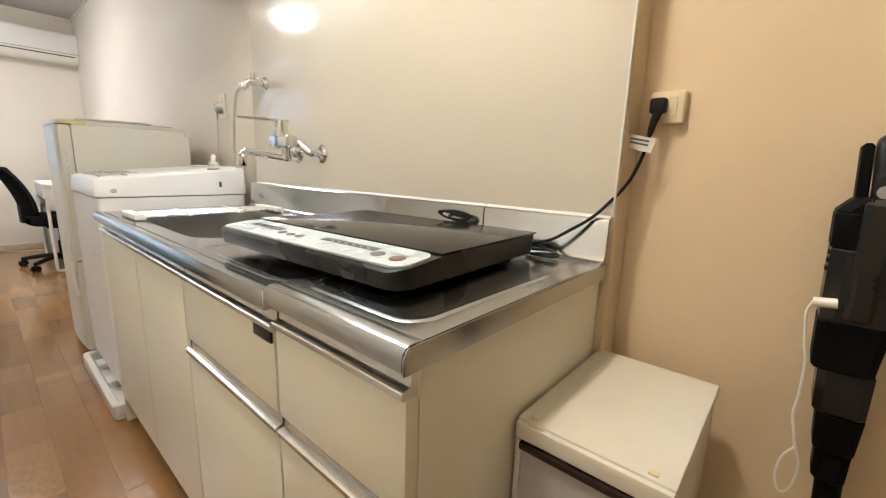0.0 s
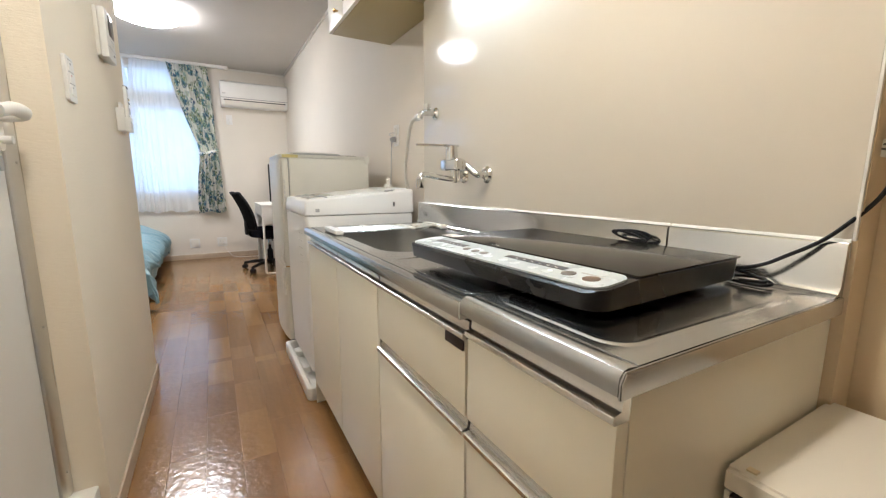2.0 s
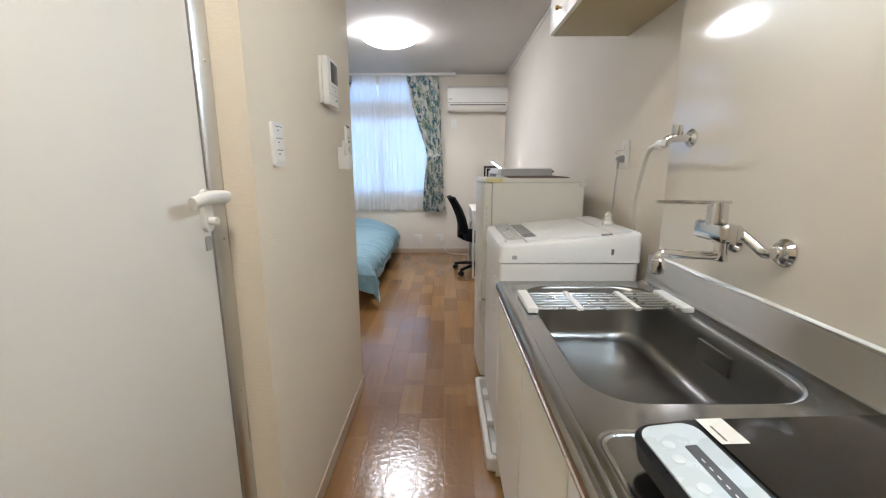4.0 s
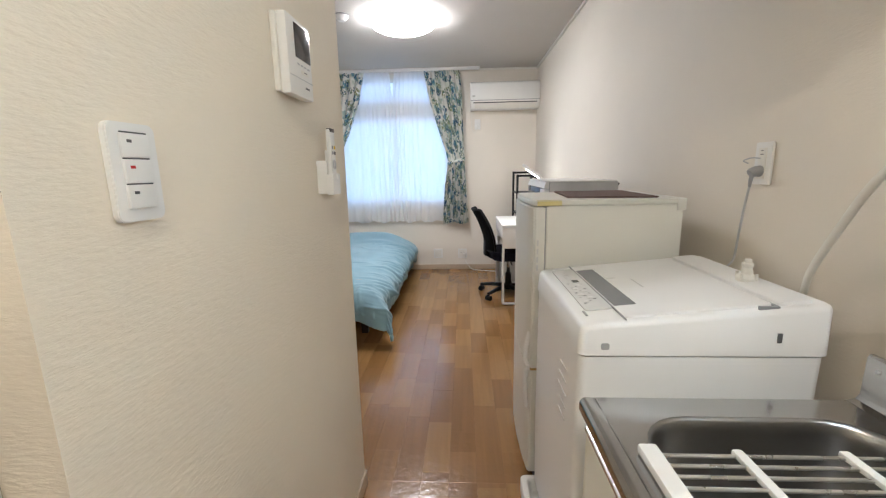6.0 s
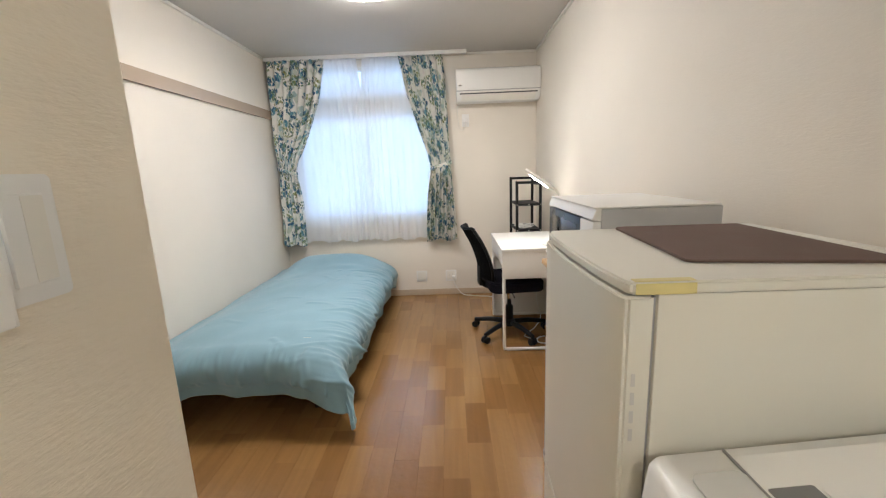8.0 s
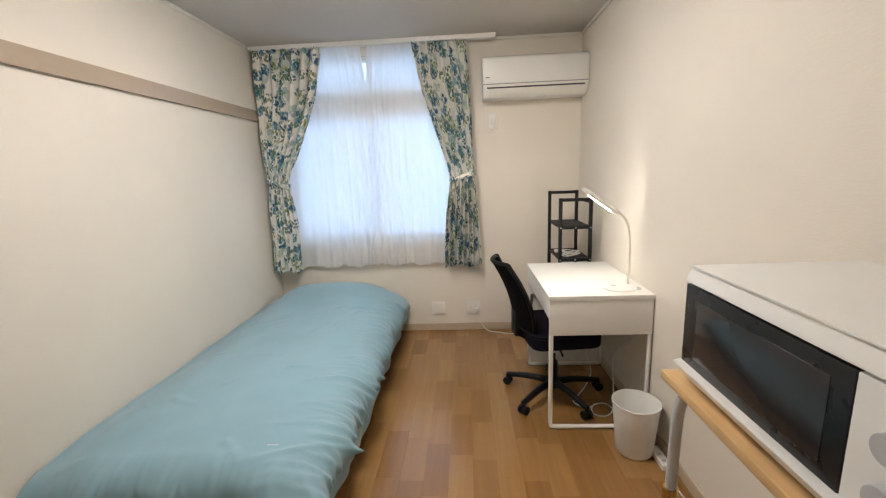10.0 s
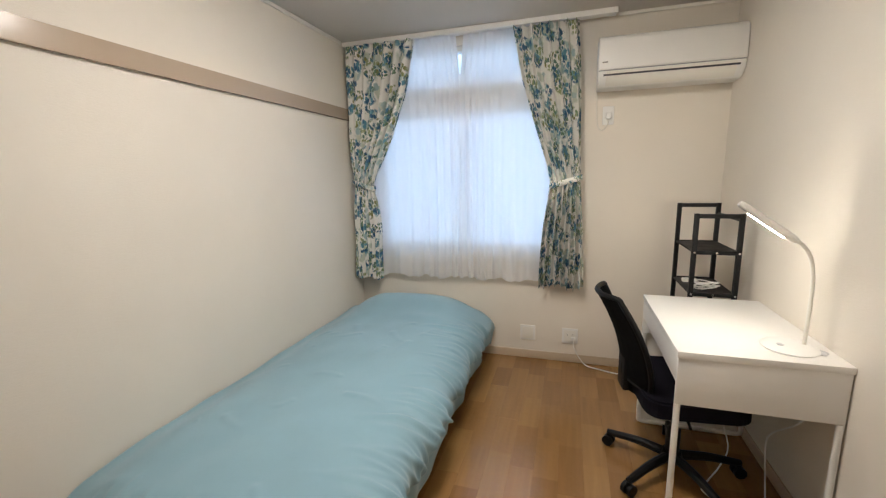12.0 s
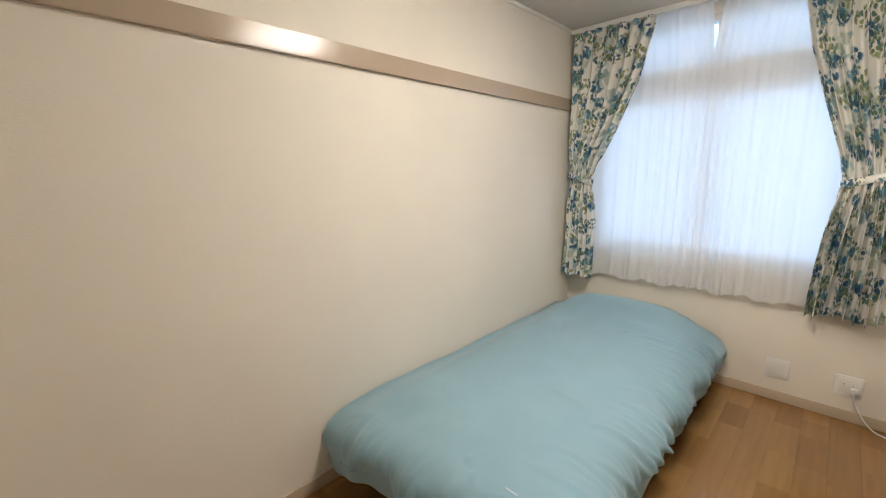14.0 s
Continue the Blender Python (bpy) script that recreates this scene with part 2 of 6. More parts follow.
M_BLACKGLOSS = mat("black_gloss_plastic", (0.008, 0.008, 0.009, 1), 0.3, vary=0.1, scale=8)
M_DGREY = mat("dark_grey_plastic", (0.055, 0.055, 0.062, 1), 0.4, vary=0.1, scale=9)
M_GREY = mat("grey_plastic", (0.30, 0.30, 0.31, 1), 0.4, vary=0.05, scale=9)
M_LGREY = mat("light_grey_enamel", (0.47, 0.47, 0.48, 1), 0.38, vary=0.04, scale=7)
M_GLASSTOP = mat("black_ceramic_glass", (0.014, 0.012, 0.010, 1), 0.10, vary=0.08, scale=3, rvary=0.03, ior=1.33)
M_FLOOR = wood_floor("oak_strip_floor")
M_UNDER = mat("floor_underlay", (0.14, 0.08, 0.04, 1), 0.6)
M_DOOR = mat("grey_white_door_laminate", (0.78, 0.765, 0.725, 1), 0.36, vary=0.015, scale=3, rvary=0.006, bump=0.03, bump_scale=180)
M_SHEER = sheer_cloth("white_lace_sheer")
M_FLORAL = floral_cloth("floral_curtain_cloth")
M_DUVET = mat("pale_teal_cotton", (0.225, 0.375, 0.445, 1), 0.78, vary=0.05, scale=5, bump=0.16, bump_scale=420, sheen=0.25)
M_BEDWOOD = mat("dark_brown_bed_wood", (0.035, 0.016, 0.010, 1), 0.4, vary=0.2, scale=12, stretch=(8, 1, 8))
M_MATTRESS = mat("mattress_ticking", (0.55, 0.53, 0.50, 1), 0.9, bump=0.2, bump_scale=200)
M_MESH = mat("black_mesh_fabric", (0.003, 0.003, 0.0034, 1), 0.9, ior=1.2, vary=0.2, scale=30, bump=0.3, bump_scale=900)
M_SEAT = mat("dark_navy_seat_fabric", (0.007, 0.006, 0.010, 1), 0.95, ior=1.2, vary=0.2, scale=18, bump=0.3, bump_scale=700)
M_DESK = mat("white_foil_desk", (0.78, 0.765, 0.73, 1), 0.4, vary=0.02, scale=5)
M_BIRCH = mat("birch_laminate", rgb(205, 168, 118), 0.42, vary=0.1, scale=9, stretch=(9, 1, 9))
M_BROWNMAT = mat("brown_felt_mat", rgb(101, 82, 74), 0.85, vary=0.06, scale=14, bump=0.2, bump_scale=500)
M_TAPE = mat("yellowed_tape", rgb(212, 200, 140), 0.4, vary=0.08, scale=20)
M_WASHER = mat("white_washer_enamel", (0.85, 0.845, 0.83, 1), 0.3, rvary=0.02, vary=0.012, scale=4, bump=0.02, bump_scale=400)
M_FRIDGE = mat("fridge_white_enamel", (0.70, 0.685, 0.62, 1), 0.32, rvary=0.012, vary=0.02, scale=2.5, bump=0.02, bump_scale=200)
M_DKBROWN = mat("dark_brown_edge_strip", (0.022, 0.012, 0.010, 1), 0.35, vary=0.2, scale=20)
M_IVORY = mat("ivory_plastic", rgb(222, 208, 178), 0.36, vary=0.04, scale=10)
M_OLIVE = mat("olive_beige_cupboard", rgb(176, 160, 118), 0.42, vary=0.04, scale=5)
M_BRASS = mat("brass", (0.55, 0.36, 0.13, 1), 0.22, 1.0, vary=0.06)
M_CONTROL = mat("pale_blue_grey_control_panel", (0.53, 0.595, 0.635, 1), 0.28, vary=0.03, scale=8)
M_SILVER = mat("silver_grey_panel", (0.68, 0.68, 0.665, 1), 0.14, vary=0.03, scale=9, rvary=0.03)
M_PALEBTN = mat("pale_blue_button", (0.62, 0.68, 0.71, 1), 0.3)
M_BUTTON = mat("brown_grey_button", (0.10, 0.085, 0.075, 1), 0.35)
M_BROWNBTN = mat("brown_button", (0.13, 0.075, 0.045, 1), 0.35)
M_INK = mat("grey_ink", (0.10, 0.10, 0.105, 1), 0.5)
M_RED = mat("red_lens", (0.45, 0.02, 0.02, 1), 0.3)
M_YELLOW = mat("yellow_button", rgb(214, 178, 44), 0.4)
M_PALEINK = mat("pale_grey_ink", (0.40, 0.40, 0.40, 1), 0.5)
M_PAPER = mat("paper_label", (0.72, 0.70, 0.65, 1), 0.7, vary=0.03)
M_CAULK = mat("cream_caulk", (0.66, 0.62, 0.54, 1), 0.5)
M_PANE = glass("window_glass", (0.93, 0.97, 1, 1))
M_SCREEN = mat("dark_lcd_screen", (0.03, 0.028, 0.03, 1), 0.12, vary=0.1)
M_OUTSIDE = glow("overcast_daylight", (0.42, 0.645, 1.0, 1), DAYLIGHT)
M_LAMP = glow("ceiling_lamp_diffuser", (1.0, 0.95, 0.91, 1), ROOM_LAMP)
M_TUBE = glow("fluorescent_tube", (0.80, 0.93, 1.0, 1), KITCHEN_LAMP)
M_HALL = glow("warm_bulb_diffuser", (1.0, 0.87, 0.69, 1), HALL_LAMP)
M_LED = glow("desk_lamp_led", (1.0, 0.93, 0.82, 1), DESK_LAMP)


# ---------------------------------------------------------------- mesh helpers
W = {}


def thing(name, loc, label, category, group="", rz=0.0, kind=""):
    """An Empty at the base of a thing; its parts hang under it."""
    ob = new(name)
    ob.empty_display_size = 0.05
    m = pose(*loc, 0, 0, rz)
    ob.matrix_basis = m
    W[ob] = m
    return tagged(ob, label, category, group, kind)


def finish(name, bm, material, angle=35):
    bmesh.ops.recalc_face_normals(bm, faces=bm.faces)
    for f in bm.faces:  # index 1 marks the broad flat sides of boxes
        f.smooth = f.material_index == 0
        f.material_index = 0
    me = bpy.data.meshes.new(name)
    bm.to_mesh(me)
    bm.free()
    me.materials.append(material)
    me.set_sharp_from_angle(angle=radians(angle))
    return me


def part(name, bm, material, parent=None, label="", local=False, angle=35):
    """One mesh object under a thing or a part. Built in world coordinates unless local."""
    me = finish(name, bm, material, angle)
    ob = new(name, me)
    if parent is not None:
        if not local:
            me.transform(W[parent].inverted())
        ob.parent = parent
        W[ob] = W[parent]
    if label:
        ob["label"] = label
    return ob


def single(name, bm, material, label, category, group="", kind="", angle=35):
    """A thing that is one mesh, with its origin at its lowest middle."""
    me = finish(name, bm, material, angle)
    co = np.array([v.co for v in me.vertices])
    lo, hi = co.min(0), co.max(0)
    o = Vector(((lo[0] + hi[0]) / 2, (lo[1] + hi[1]) / 2, lo[2]))
    me.transform(Matrix.Translation(-o))
    ob = new(name, me)
    ob.location = o
    W[ob] = Matrix.Translation(o)
    return tagged(ob, label, category, group, kind)


def box(lo, hi, bev=0.0, seg=2, bm=None, m=None):
    bm = bm or bmesh.new()
    lo, hi = Vector(lo), Vector(hi)
    t = Matrix.Translation((lo + hi) / 2) @ Matrix.Diagonal((*(hi - lo), 1))
    g = bmesh.ops.create_cube(bm, size=1.0, matrix=t)
    vs = g["verts"]
    if bev:
        es = list({e for v in vs for e in v.link_edges})
        for f in {f for v in vs for f in v.link_faces}:
            f.material_index = 1
        r = bmesh.ops.bevel(bm, geom=es, offset=bev, segments=seg, affect="EDGES", profile=0.6, clamp_overlap=True)
        vs = list({v for f in r["faces"] for v in f.verts} | {v for v in vs if v.is_valid})
        vs = list({v for u in vs for f in u.link_faces for v in f.verts})
        for f in r["faces"]:
            f.material_index = 0
    if m is not None:
        bmesh.ops.transform(bm, matrix=m, verts=vs)
    return bm


def cyl(p, q, r, r2=None, n=20, bm=None, cap=True):
    bm = bm or bmesh.new()
    p, q = Vector(p), Vector(q)
    t = Matrix.Translation((p + q) / 2) @ (q - p).to_track_quat("Z", "Y").to_matrix().to_4x4()
    bmesh.ops.create_cone(bm, cap_ends=cap, segments=n, radius1=r, radius2=r if r2 is None else r2, depth=(q - p).length, matrix=t)
    return bm


def smooth_line(pts, per=6):
    """Catmull-Rom through the points."""
    P = [Vector(p) for p in pts]
    if len(P) < 3:
        return P
    P = [2 * P[0] - P[1], *P, 2 * P[-1] - P[-2]]
    out = []
    for i in range(1, len(P) - 2):
        a, b, c, d = P[i - 1], P[i], P[i + 1], P[i + 2]
        for k in range(per):
            t = k / per
            out.append(0.5 * ((2 * b) + (c - a) * t + (2 * a - 5 * b + 4 * c - d) * t * t + (3 * b - a - 3 * c + d) * t ** 3))
    return out + [P[-2]]


def tube(pts, r, n=10, per=6, bm=None, straight=False, flat=1.0):
    """A round bar along a smooth line."""
    bm = bm or bmesh.new()
    line = [Vector(p) for p in pts] if straight else smooth_line(pts, per)
    rings, side = [], None
    for i, p in enumerate(line):
        d = (line[min(i + 1, len(line) - 1)] - line[max(i - 1, 0)]).normalized()
        if side is None:
            side = d.orthogonal().normalized()
        side = (side - d * side.dot(d)).normalized()
        up = d.cross(side)
        rr = r(i / (len(line) - 1)) if callable(r) else r
        rings.append([bm.verts.new(p + rr * (math.cos(2 * math.pi * k / n) * side + flat * math.sin(2 * math.pi * k / n) * up)) for k in range(n)])
    for a, b in zip(rings, rings[1:]):
        for k in range(n):
            bm.faces.new((a[k], a[(k + 1) % n], b[(k + 1) % n], b[k]))
    bm.faces.new(rings[0][::-1]), bm.faces.new(rings[-1])
    return bm


def lathe(profile, centre, n=32, bm=None, axis="z", closed=False):
    """Turns (radius, height) pairs about an axis through centre."""
    bm = bm or bmesh.new()
    c = Vector(centre)
    rings = []
    for r, h in profile:
        ring = []
        for k in range(n):
            a = 2 * math.pi * k / n
            u, v = r * math.cos(a), r * math.sin(a)
            ring.append(bm.verts.new(c + Vector({"z": (u, v, h), "x": (h, u, v), "y": (v, h, u)}[axis])))
        rings.append(ring)
    pairs = list(zip(rings, rings[1:])) + ([(rings[-1], rings[0])] if closed else [])
    for a, b in pairs:
        for k in range(n):
            bm.faces.new((a[k], a[(k + 1) % n], b[(k + 1) % n], b[k]))
    if not closed:
        for ring, pr in ((rings[0], profile[0]), (rings[-1], profile[-1])):
            if pr[0] > 1e-4:
                bm.faces.new(ring)
    bmesh.ops.remove_doubles(bm, verts=bm.verts, dist=1e-5)
    return bm


def prism(poly, a, b, axis="y", bm=None, bev=0.0):
    """A flat outline pushed along an axis: for y the outline is (x, z), for x it is (y, z), for z it is (x, y)."""
    bm = bm or bmesh.new()

    def at(u, v, w):
        return {"y": (u, w, v), "x": (w, u, v), "z": (u, v, w)}[axis]
    lo = [bm.verts.new(at(u, v, a)) for u, v in poly]
    hi = [bm.verts.new(at(u, v, b)) for u, v in poly]
    n = len(poly)
    fs = [bm.faces.new(lo[::-1]), bm.faces.new(hi)]
    fs += [bm.faces.new((lo[i], lo[(i + 1) % n], hi[(i + 1) % n], hi[i])) for i in range(n)]
    if bev:
        es = list({e for f in fs for e in f.edges})
        bmesh.ops.recalc_face_normals(bm, faces=fs)
        fs[0].material_index = fs[1].material_index = 1
        for f in bmesh.ops.bevel(bm, geom=es, offset=bev, segments=2, affect="EDGES", clamp_overlap=True)["faces"]:
            f.material_index = 0
    return bm


def rrect(x0, x1, y0, y1, r, n=6):
    """A rectangle with rounded corners, anticlockwise."""
    out = []
    for cx, cy, a0 in ((x1 - r, y1 - r, 0), (x0 + r, y1 - r, 90), (x0 + r, y0 + r, 180), (x1 - r, y0 + r, 270)):
        for k in range(n + 1):
            a = radians(a0 + 90 * k / n)
            out.append((cx + r * math.cos(a), cy + r * math.sin(a)))
    return out


def loops(rings, bm=None, cap_first=False, cap_last=False):
    """Skins rings of equal count, each a list of points."""
    bm = bm or bmesh.new()
    V = [[bm.verts.new(p) for p in ring] for ring in rings]
    n = len(V[0])
    for a, b in zip(V, V[1:]):
        for k in range(n):
            bm.faces.new((a[k], a[(k + 1) % n], b[(k + 1) % n], b[k]))
    if cap_first:
        bm.faces.new(V[0][::-1])
    if cap_last:
        bm.faces.new(V[-1])
    return bm


def sheet(nu, nv, f, bm=None, uv=None):
    """A grid sheet f(u, v) for u, v in 0..1; uv(u, v) gives cloth coordinates."""
    bm = bm or bmesh.new()
    V = [[bm.verts.new(f(i / nu, j / nv)) for j in range(nv + 1)] for i in range(nu + 1)]
    lay = bm.loops.layers.uv.new("cloth") if uv else None
    for i in range(nu):
        for j in range(nv):
            face = bm.faces.new((V[i][j], V[i + 1][j], V[i + 1][j + 1], V[i][j + 1]))
            if uv:
                for lp, (a, b) in zip(face.loops, ((i, j), (i + 1, j), (i + 1, j + 1), (i, j + 1))):
                    lp[lay].uv = uv(a / nu, b / nv)
    return bm


def structure(name, bm, material, label="", parent=None):
    ob = part(name, bm, material, parent, label)
    if parent is None:
        W[ob] = Matrix.Identity(4)
        tagged(ob, label, "", "", "structure")
    return ob

# ================================================================ THE SETTING
T = 0.12
floor = structure("floor", box((XW - T, YS - T, -0.16), (XR + T, YN + T, -0.012)), M_UNDER, "glossy oak strip floor of staggered boards")
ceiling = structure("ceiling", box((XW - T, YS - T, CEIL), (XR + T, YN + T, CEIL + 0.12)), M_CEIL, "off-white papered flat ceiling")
wall_east = structure("wall_east", box((XR, 1.2, -0.012), (XR + T, YN, CEIL)), M_WALL, "cream textured wallpaper wall along kitchen and room")
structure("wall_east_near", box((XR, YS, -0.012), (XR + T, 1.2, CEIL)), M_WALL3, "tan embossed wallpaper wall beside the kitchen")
wall_west = structure("wall_west", box((XW - T, YE, -0.012), (XW, YN, CEIL)), M_WALL, "cream wallpapered wall beside the bed")
# the block that holds the bathroom: its corridor face, its room face, and the doorway cut into it
DY0, DY1, DX, DZ = 1.03, 1.780, -0.537, 2.03
bm = box((XL - 0.5, DY1, -0.012), (XL, YE, CEIL))
structure("wall_corridor", bm, M_WALL2, "cream embossed wallpaper wall with switches and intercom")
structure("wall_corridor_near", box((XL - 0.5, YS, -0.012), (XL, DY0, CEIL)), M_WALL2, "cream embossed wallpaper wall by the entrance")
structure("wall_over_door", box((XL - 0.5, DY0, DZ), (XL, DY1, CEIL)), M_WALL2, "cream wallpaper above the bathroom door")
# Filler block: its dark grey paints in the unlit bathroom behind the leaf.
structure("door_dark_backing", box((XL - 0.5, DY0, -0.012), (DX - 0.06, DY1, DZ)), M_DGREY, "dark grey block standing in for the unlit space behind the bathroom door")
structure("wall_room_south", box((XW, YE - 0.12, -0.012), (XL - 0.5, YE, CEIL)), M_WALL, "cream wallpaper wall at the room's inner end")
structure("wall_south", box((XL, YS - T, -0.012), (XR, YS, CEIL)), M_WALL2, "cream wall around the entrance")
structure("entrance_door", box((-0.30, YS, 0.0), (0.52, YS + 0.03, 2.0), 0.004), M_LGREY, "plain grey steel entrance door, shut")

# window wall: four pieces around the opening
WX0, WX1, WZ0, WZ1 = -1.58, -0.13, 0.78, 2.30
bm = box((XW - T, YN, -0.012), (WX0, YN + 0.14, CEIL))
box((WX1, YN, -0.012), (XR + T, YN + 0.14, CEIL), bm=bm)
box((WX0, YN, -0.012), (WX1, YN + 0.14, WZ0), bm=bm)
box((WX0, YN, WZ1), (WX1, YN + 0.14, CEIL), bm=bm)
structure("wall_north", bm, M_WALL, "cream wallpaper wall around the window")

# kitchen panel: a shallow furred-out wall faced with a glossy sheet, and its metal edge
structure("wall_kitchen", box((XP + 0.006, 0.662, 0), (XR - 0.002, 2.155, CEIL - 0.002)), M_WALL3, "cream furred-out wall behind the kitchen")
structure("kitchen_panel", box((XP, 0.668, 0.86), (XP + 0.005, 2.150, CEIL - 0.003), 0.001), M_PANEL, "glossy cream enamel kitchen wall panel")
structure("panel_trim", box((XP - 0.001, 0.6635, 0.889), (XP + 0.0058, 0.6675, CEIL - 0.003)), M_WHITE, "thin white edge strip of the kitchen panel")

# window_1: frame, transom, sashes and panes
window_1 = thing("window_1", (-0.855, YN, WZ0), "aluminium sliding window with a transom light, daylight behind", "window", kind="structure")
fr = 0.035
bm = box((WX0, YN + 0.03, WZ0), (WX0 + fr, YN + 0.11, WZ1), 0.003)
box((WX1 - fr, YN + 0.03, WZ0), (WX1, YN + 0.11, WZ1), 0.003, bm=bm)
box((WX0 + fr, YN + 0.03, WZ0), (WX1 - fr, YN + 0.11, WZ0 + 0.03), 0.003, bm=bm)
box((WX0 + fr, YN + 0.03, WZ1 - 0.03), (WX1 - fr, YN + 0.11, WZ1), 0.003, bm=bm)
part("window_frame", bm, M_WHITE2, window_1, "cream aluminium frame")
part("transom", box((WX0 + fr, YN + 0.025, 1.865), (WX1 - fr, YN + 0.10, 2.03), 0.004), M_WHITE2, window_1, "broad cream cross bar")
xm = (WX0 + WX1) / 2
for x0, x1, dy in ((WX0 + fr, xm + 0.015, 0.085), (xm - 0.015, WX1 - fr, 0.05)):
    bm = box((x0, YN + dy - 0.015, WZ0 + 0.03), (x0 + 0.030, YN + dy + 0.012, 1.865), 0.003)
    box((x1 - 0.030, YN + dy - 0.015, WZ0 + 0.03), (x1, YN + dy + 0.012, 1.865), 0.003, bm=bm)
    box((x0 + 0.030, YN + dy - 0.015, WZ0 + 0.03), (x1 - 0.030, YN + dy + 0.012, WZ0 + 0.09), 0.003, bm=bm)
    box((x0 + 0.030, YN + dy - 0.015, 1.825), (x1 - 0.030, YN + dy + 0.012, 1.865), 0.003, bm=bm)
    sash = part("sash", bm, M_WHITE2, window_1)
    p = part("pane", box((x0 + 0.030, YN + dy - 0.003, WZ0 + 0.09), (x1 - 0.030, YN + dy + 0.003, 1.825)), M_PANE, sash)
    p.visible_shadow = False
for x0, x1 in ((WX0 + fr, xm - 0.02), (xm + 0.02, WX1 - fr)):
    p = part("pane", box((x0, YN + 0.06, 2.03), (x1, YN + 0.066, WZ1 - 0.03)), M_PANE, window_1)
    p.visible_shadow = False
part("mullion", box((xm - 0.02, YN + 0.04, 2.03), (xm + 0.02, YN + 0.09, WZ1 - 0.03), 0.003), M_WHITE2, window_1)
part("window_sill", box((WX0 - 0.02, YN - 0.02, WZ0 - 0.022), (WX1 + 0.02, YN + 0.03, WZ0 - 0.001), 0.004), M_TRIM, window_1, "beige inner sill")
structure("backdrop", box((-3.2, YN + 1.1, -0.6), (1.4, YN + 1.12, 3.6)), M_OUTSIDE, "even pale blue overcast daylight outside")

# baseboards and other trim
BB = 0.062


def baseboard(lo, hi):
    return structure("baseboard", box(lo, hi, 0.003), M_TRIM, "narrow beige baseboard")


baseboard((XW + 0.011, YN - 0.010, 0), (XR - 0.011, YN - 0.001, BB))
baseboard((XW + 0.001, YE + 0.011, 0), (XW + 0.010, YN - 0.011, BB))
baseboard((XR - 0.010, 2.16, 0), (XR - 0.001, YN - 0.011, BB))
baseboard((XR - 0.010, YS + 0.01, 0), (XR - 0.001, 0.655, BB))
baseboard((XL + 0.001, DY1 + 0.02, 0), (XL + 0.010, YE - 0.001, BB))
baseboard((XL + 0.001, YS + 0.01, 0), (XL + 0.010, DY0 - 0.02, BB))
baseboard((XW + 0.011, YE + 0.001, 0), (XL - 0.5 + 0.5, YE + 0.010, BB))
for lo, hi in (((XW + 0.001, YE + 0.02, CEIL - 0.022), (XW + 0.016, YN - 0.15, CEIL - 0.001)),
               ((XR - 0.016, 2.17, CEIL - 0.022), (XR - 0.001, YN - 0.02, CEIL - 0.001)),
               ((0.16, YN - 0.016, CEIL - 0.022), (XR - 0.017, YN - 0.001, CEIL - 0.001))):
    structure("cornice", box(lo, hi, 0.005), M_WHITE2, "thin off-white ceiling cornice")
structure("picture_rail", prism([(XW + 0.001, 1.826), (XW + 0.020, 1.826), (XW + 0.020, 1.836), (XW + 0.017, 1.908), (XW + 0.001, 1.912)],
          YE + 0.001, YN - 0.001, bev=0.002), M_RAILW, "taupe laminate picture rail along the wall")
structure("corner_bead", box((XL - 0.001, DY1 - 0.0012, BB), (XL + 0.0008, DY1 + 0.003, CEIL - 0.002)), M_WALL2, "pale corner bead")

# door_1: bathroom door, recessed, with aluminium edge
door_1 = thing("door_1", (DX, 1.41, 0.06), "grey-white flush bathroom door with a white lever, shut", "door", kind="structure")
part("leaf", box((DX - 0.035, DY0 + 0.03, 0.156), (DX, DY1 - 0.047, DZ - 0.02), 0.003), M_DOOR, door_1)
bm = prism([(DX - 0.04, DY1 - 0.044), (DX + 0.004, DY1 - 0.044), (DX + 0.010, DY1 - 0.036), (DX + 0.016, DY1 - 0.001), (DX - 0.04, DY1 - 0.001)], 0.148, DZ, "z", bev=0.001)
jamb = part("door_frame", bm, M_ALU, door_1, "dull aluminium frame strip with screws")
part("door_frame", box((DX - 0.04, DY0 + 0.001, 0.148), (DX + 0.016, DY0 + 0.028, DZ), 0.002), M_ALU, door_1, "dull aluminium frame strip")
part("door_frame", box((DX - 0.04, DY0 + 0.028, DZ - 0.018), (DX + 0.016, DY1 - 0.046, DZ), 0.002), M_ALU, door_1)
for z in (0.22, 0.62, 1.02, 1.42, 1.78):
    part("screw", cyl((DX + 0.010, DY1 - 0.020, z), (DX + 0.0165, DY1 - 0.020, z), 0.0035, n=8), M_ALU, jamb)
part("sill", box((DX - 0.04, DY0 + 0.001, 0.0), (XL - 0.02, DY1 - 0.001, 0.147), 0.006), M_WHITE2, door_1, "cream raised door sill")
hy, hz = DY1 - 0.066, 1.118
lever = part("lever", tube([(DX + 0.002, hy, hz), (DX + 0.045, hy, hz + 0.003), (DX + 0.058, hy - 0.02, hz + 0.006), (DX + 0.056, hy - 0.075, hz + 0.008),
             (DX + 0.045, hy - 0.112, hz - 0.002)], 0.015, n=14, flat=0.75), M_WHITE, door_1, "curved white lever handle")
part("rose", prism(rrect(hy - 0.017, hy + 0.017, hz - 0.075, hz + 0.022, 0.016), DX, DX + 0.010, "x", bev=0.003), M_WHITE, door_1, "white backplate")
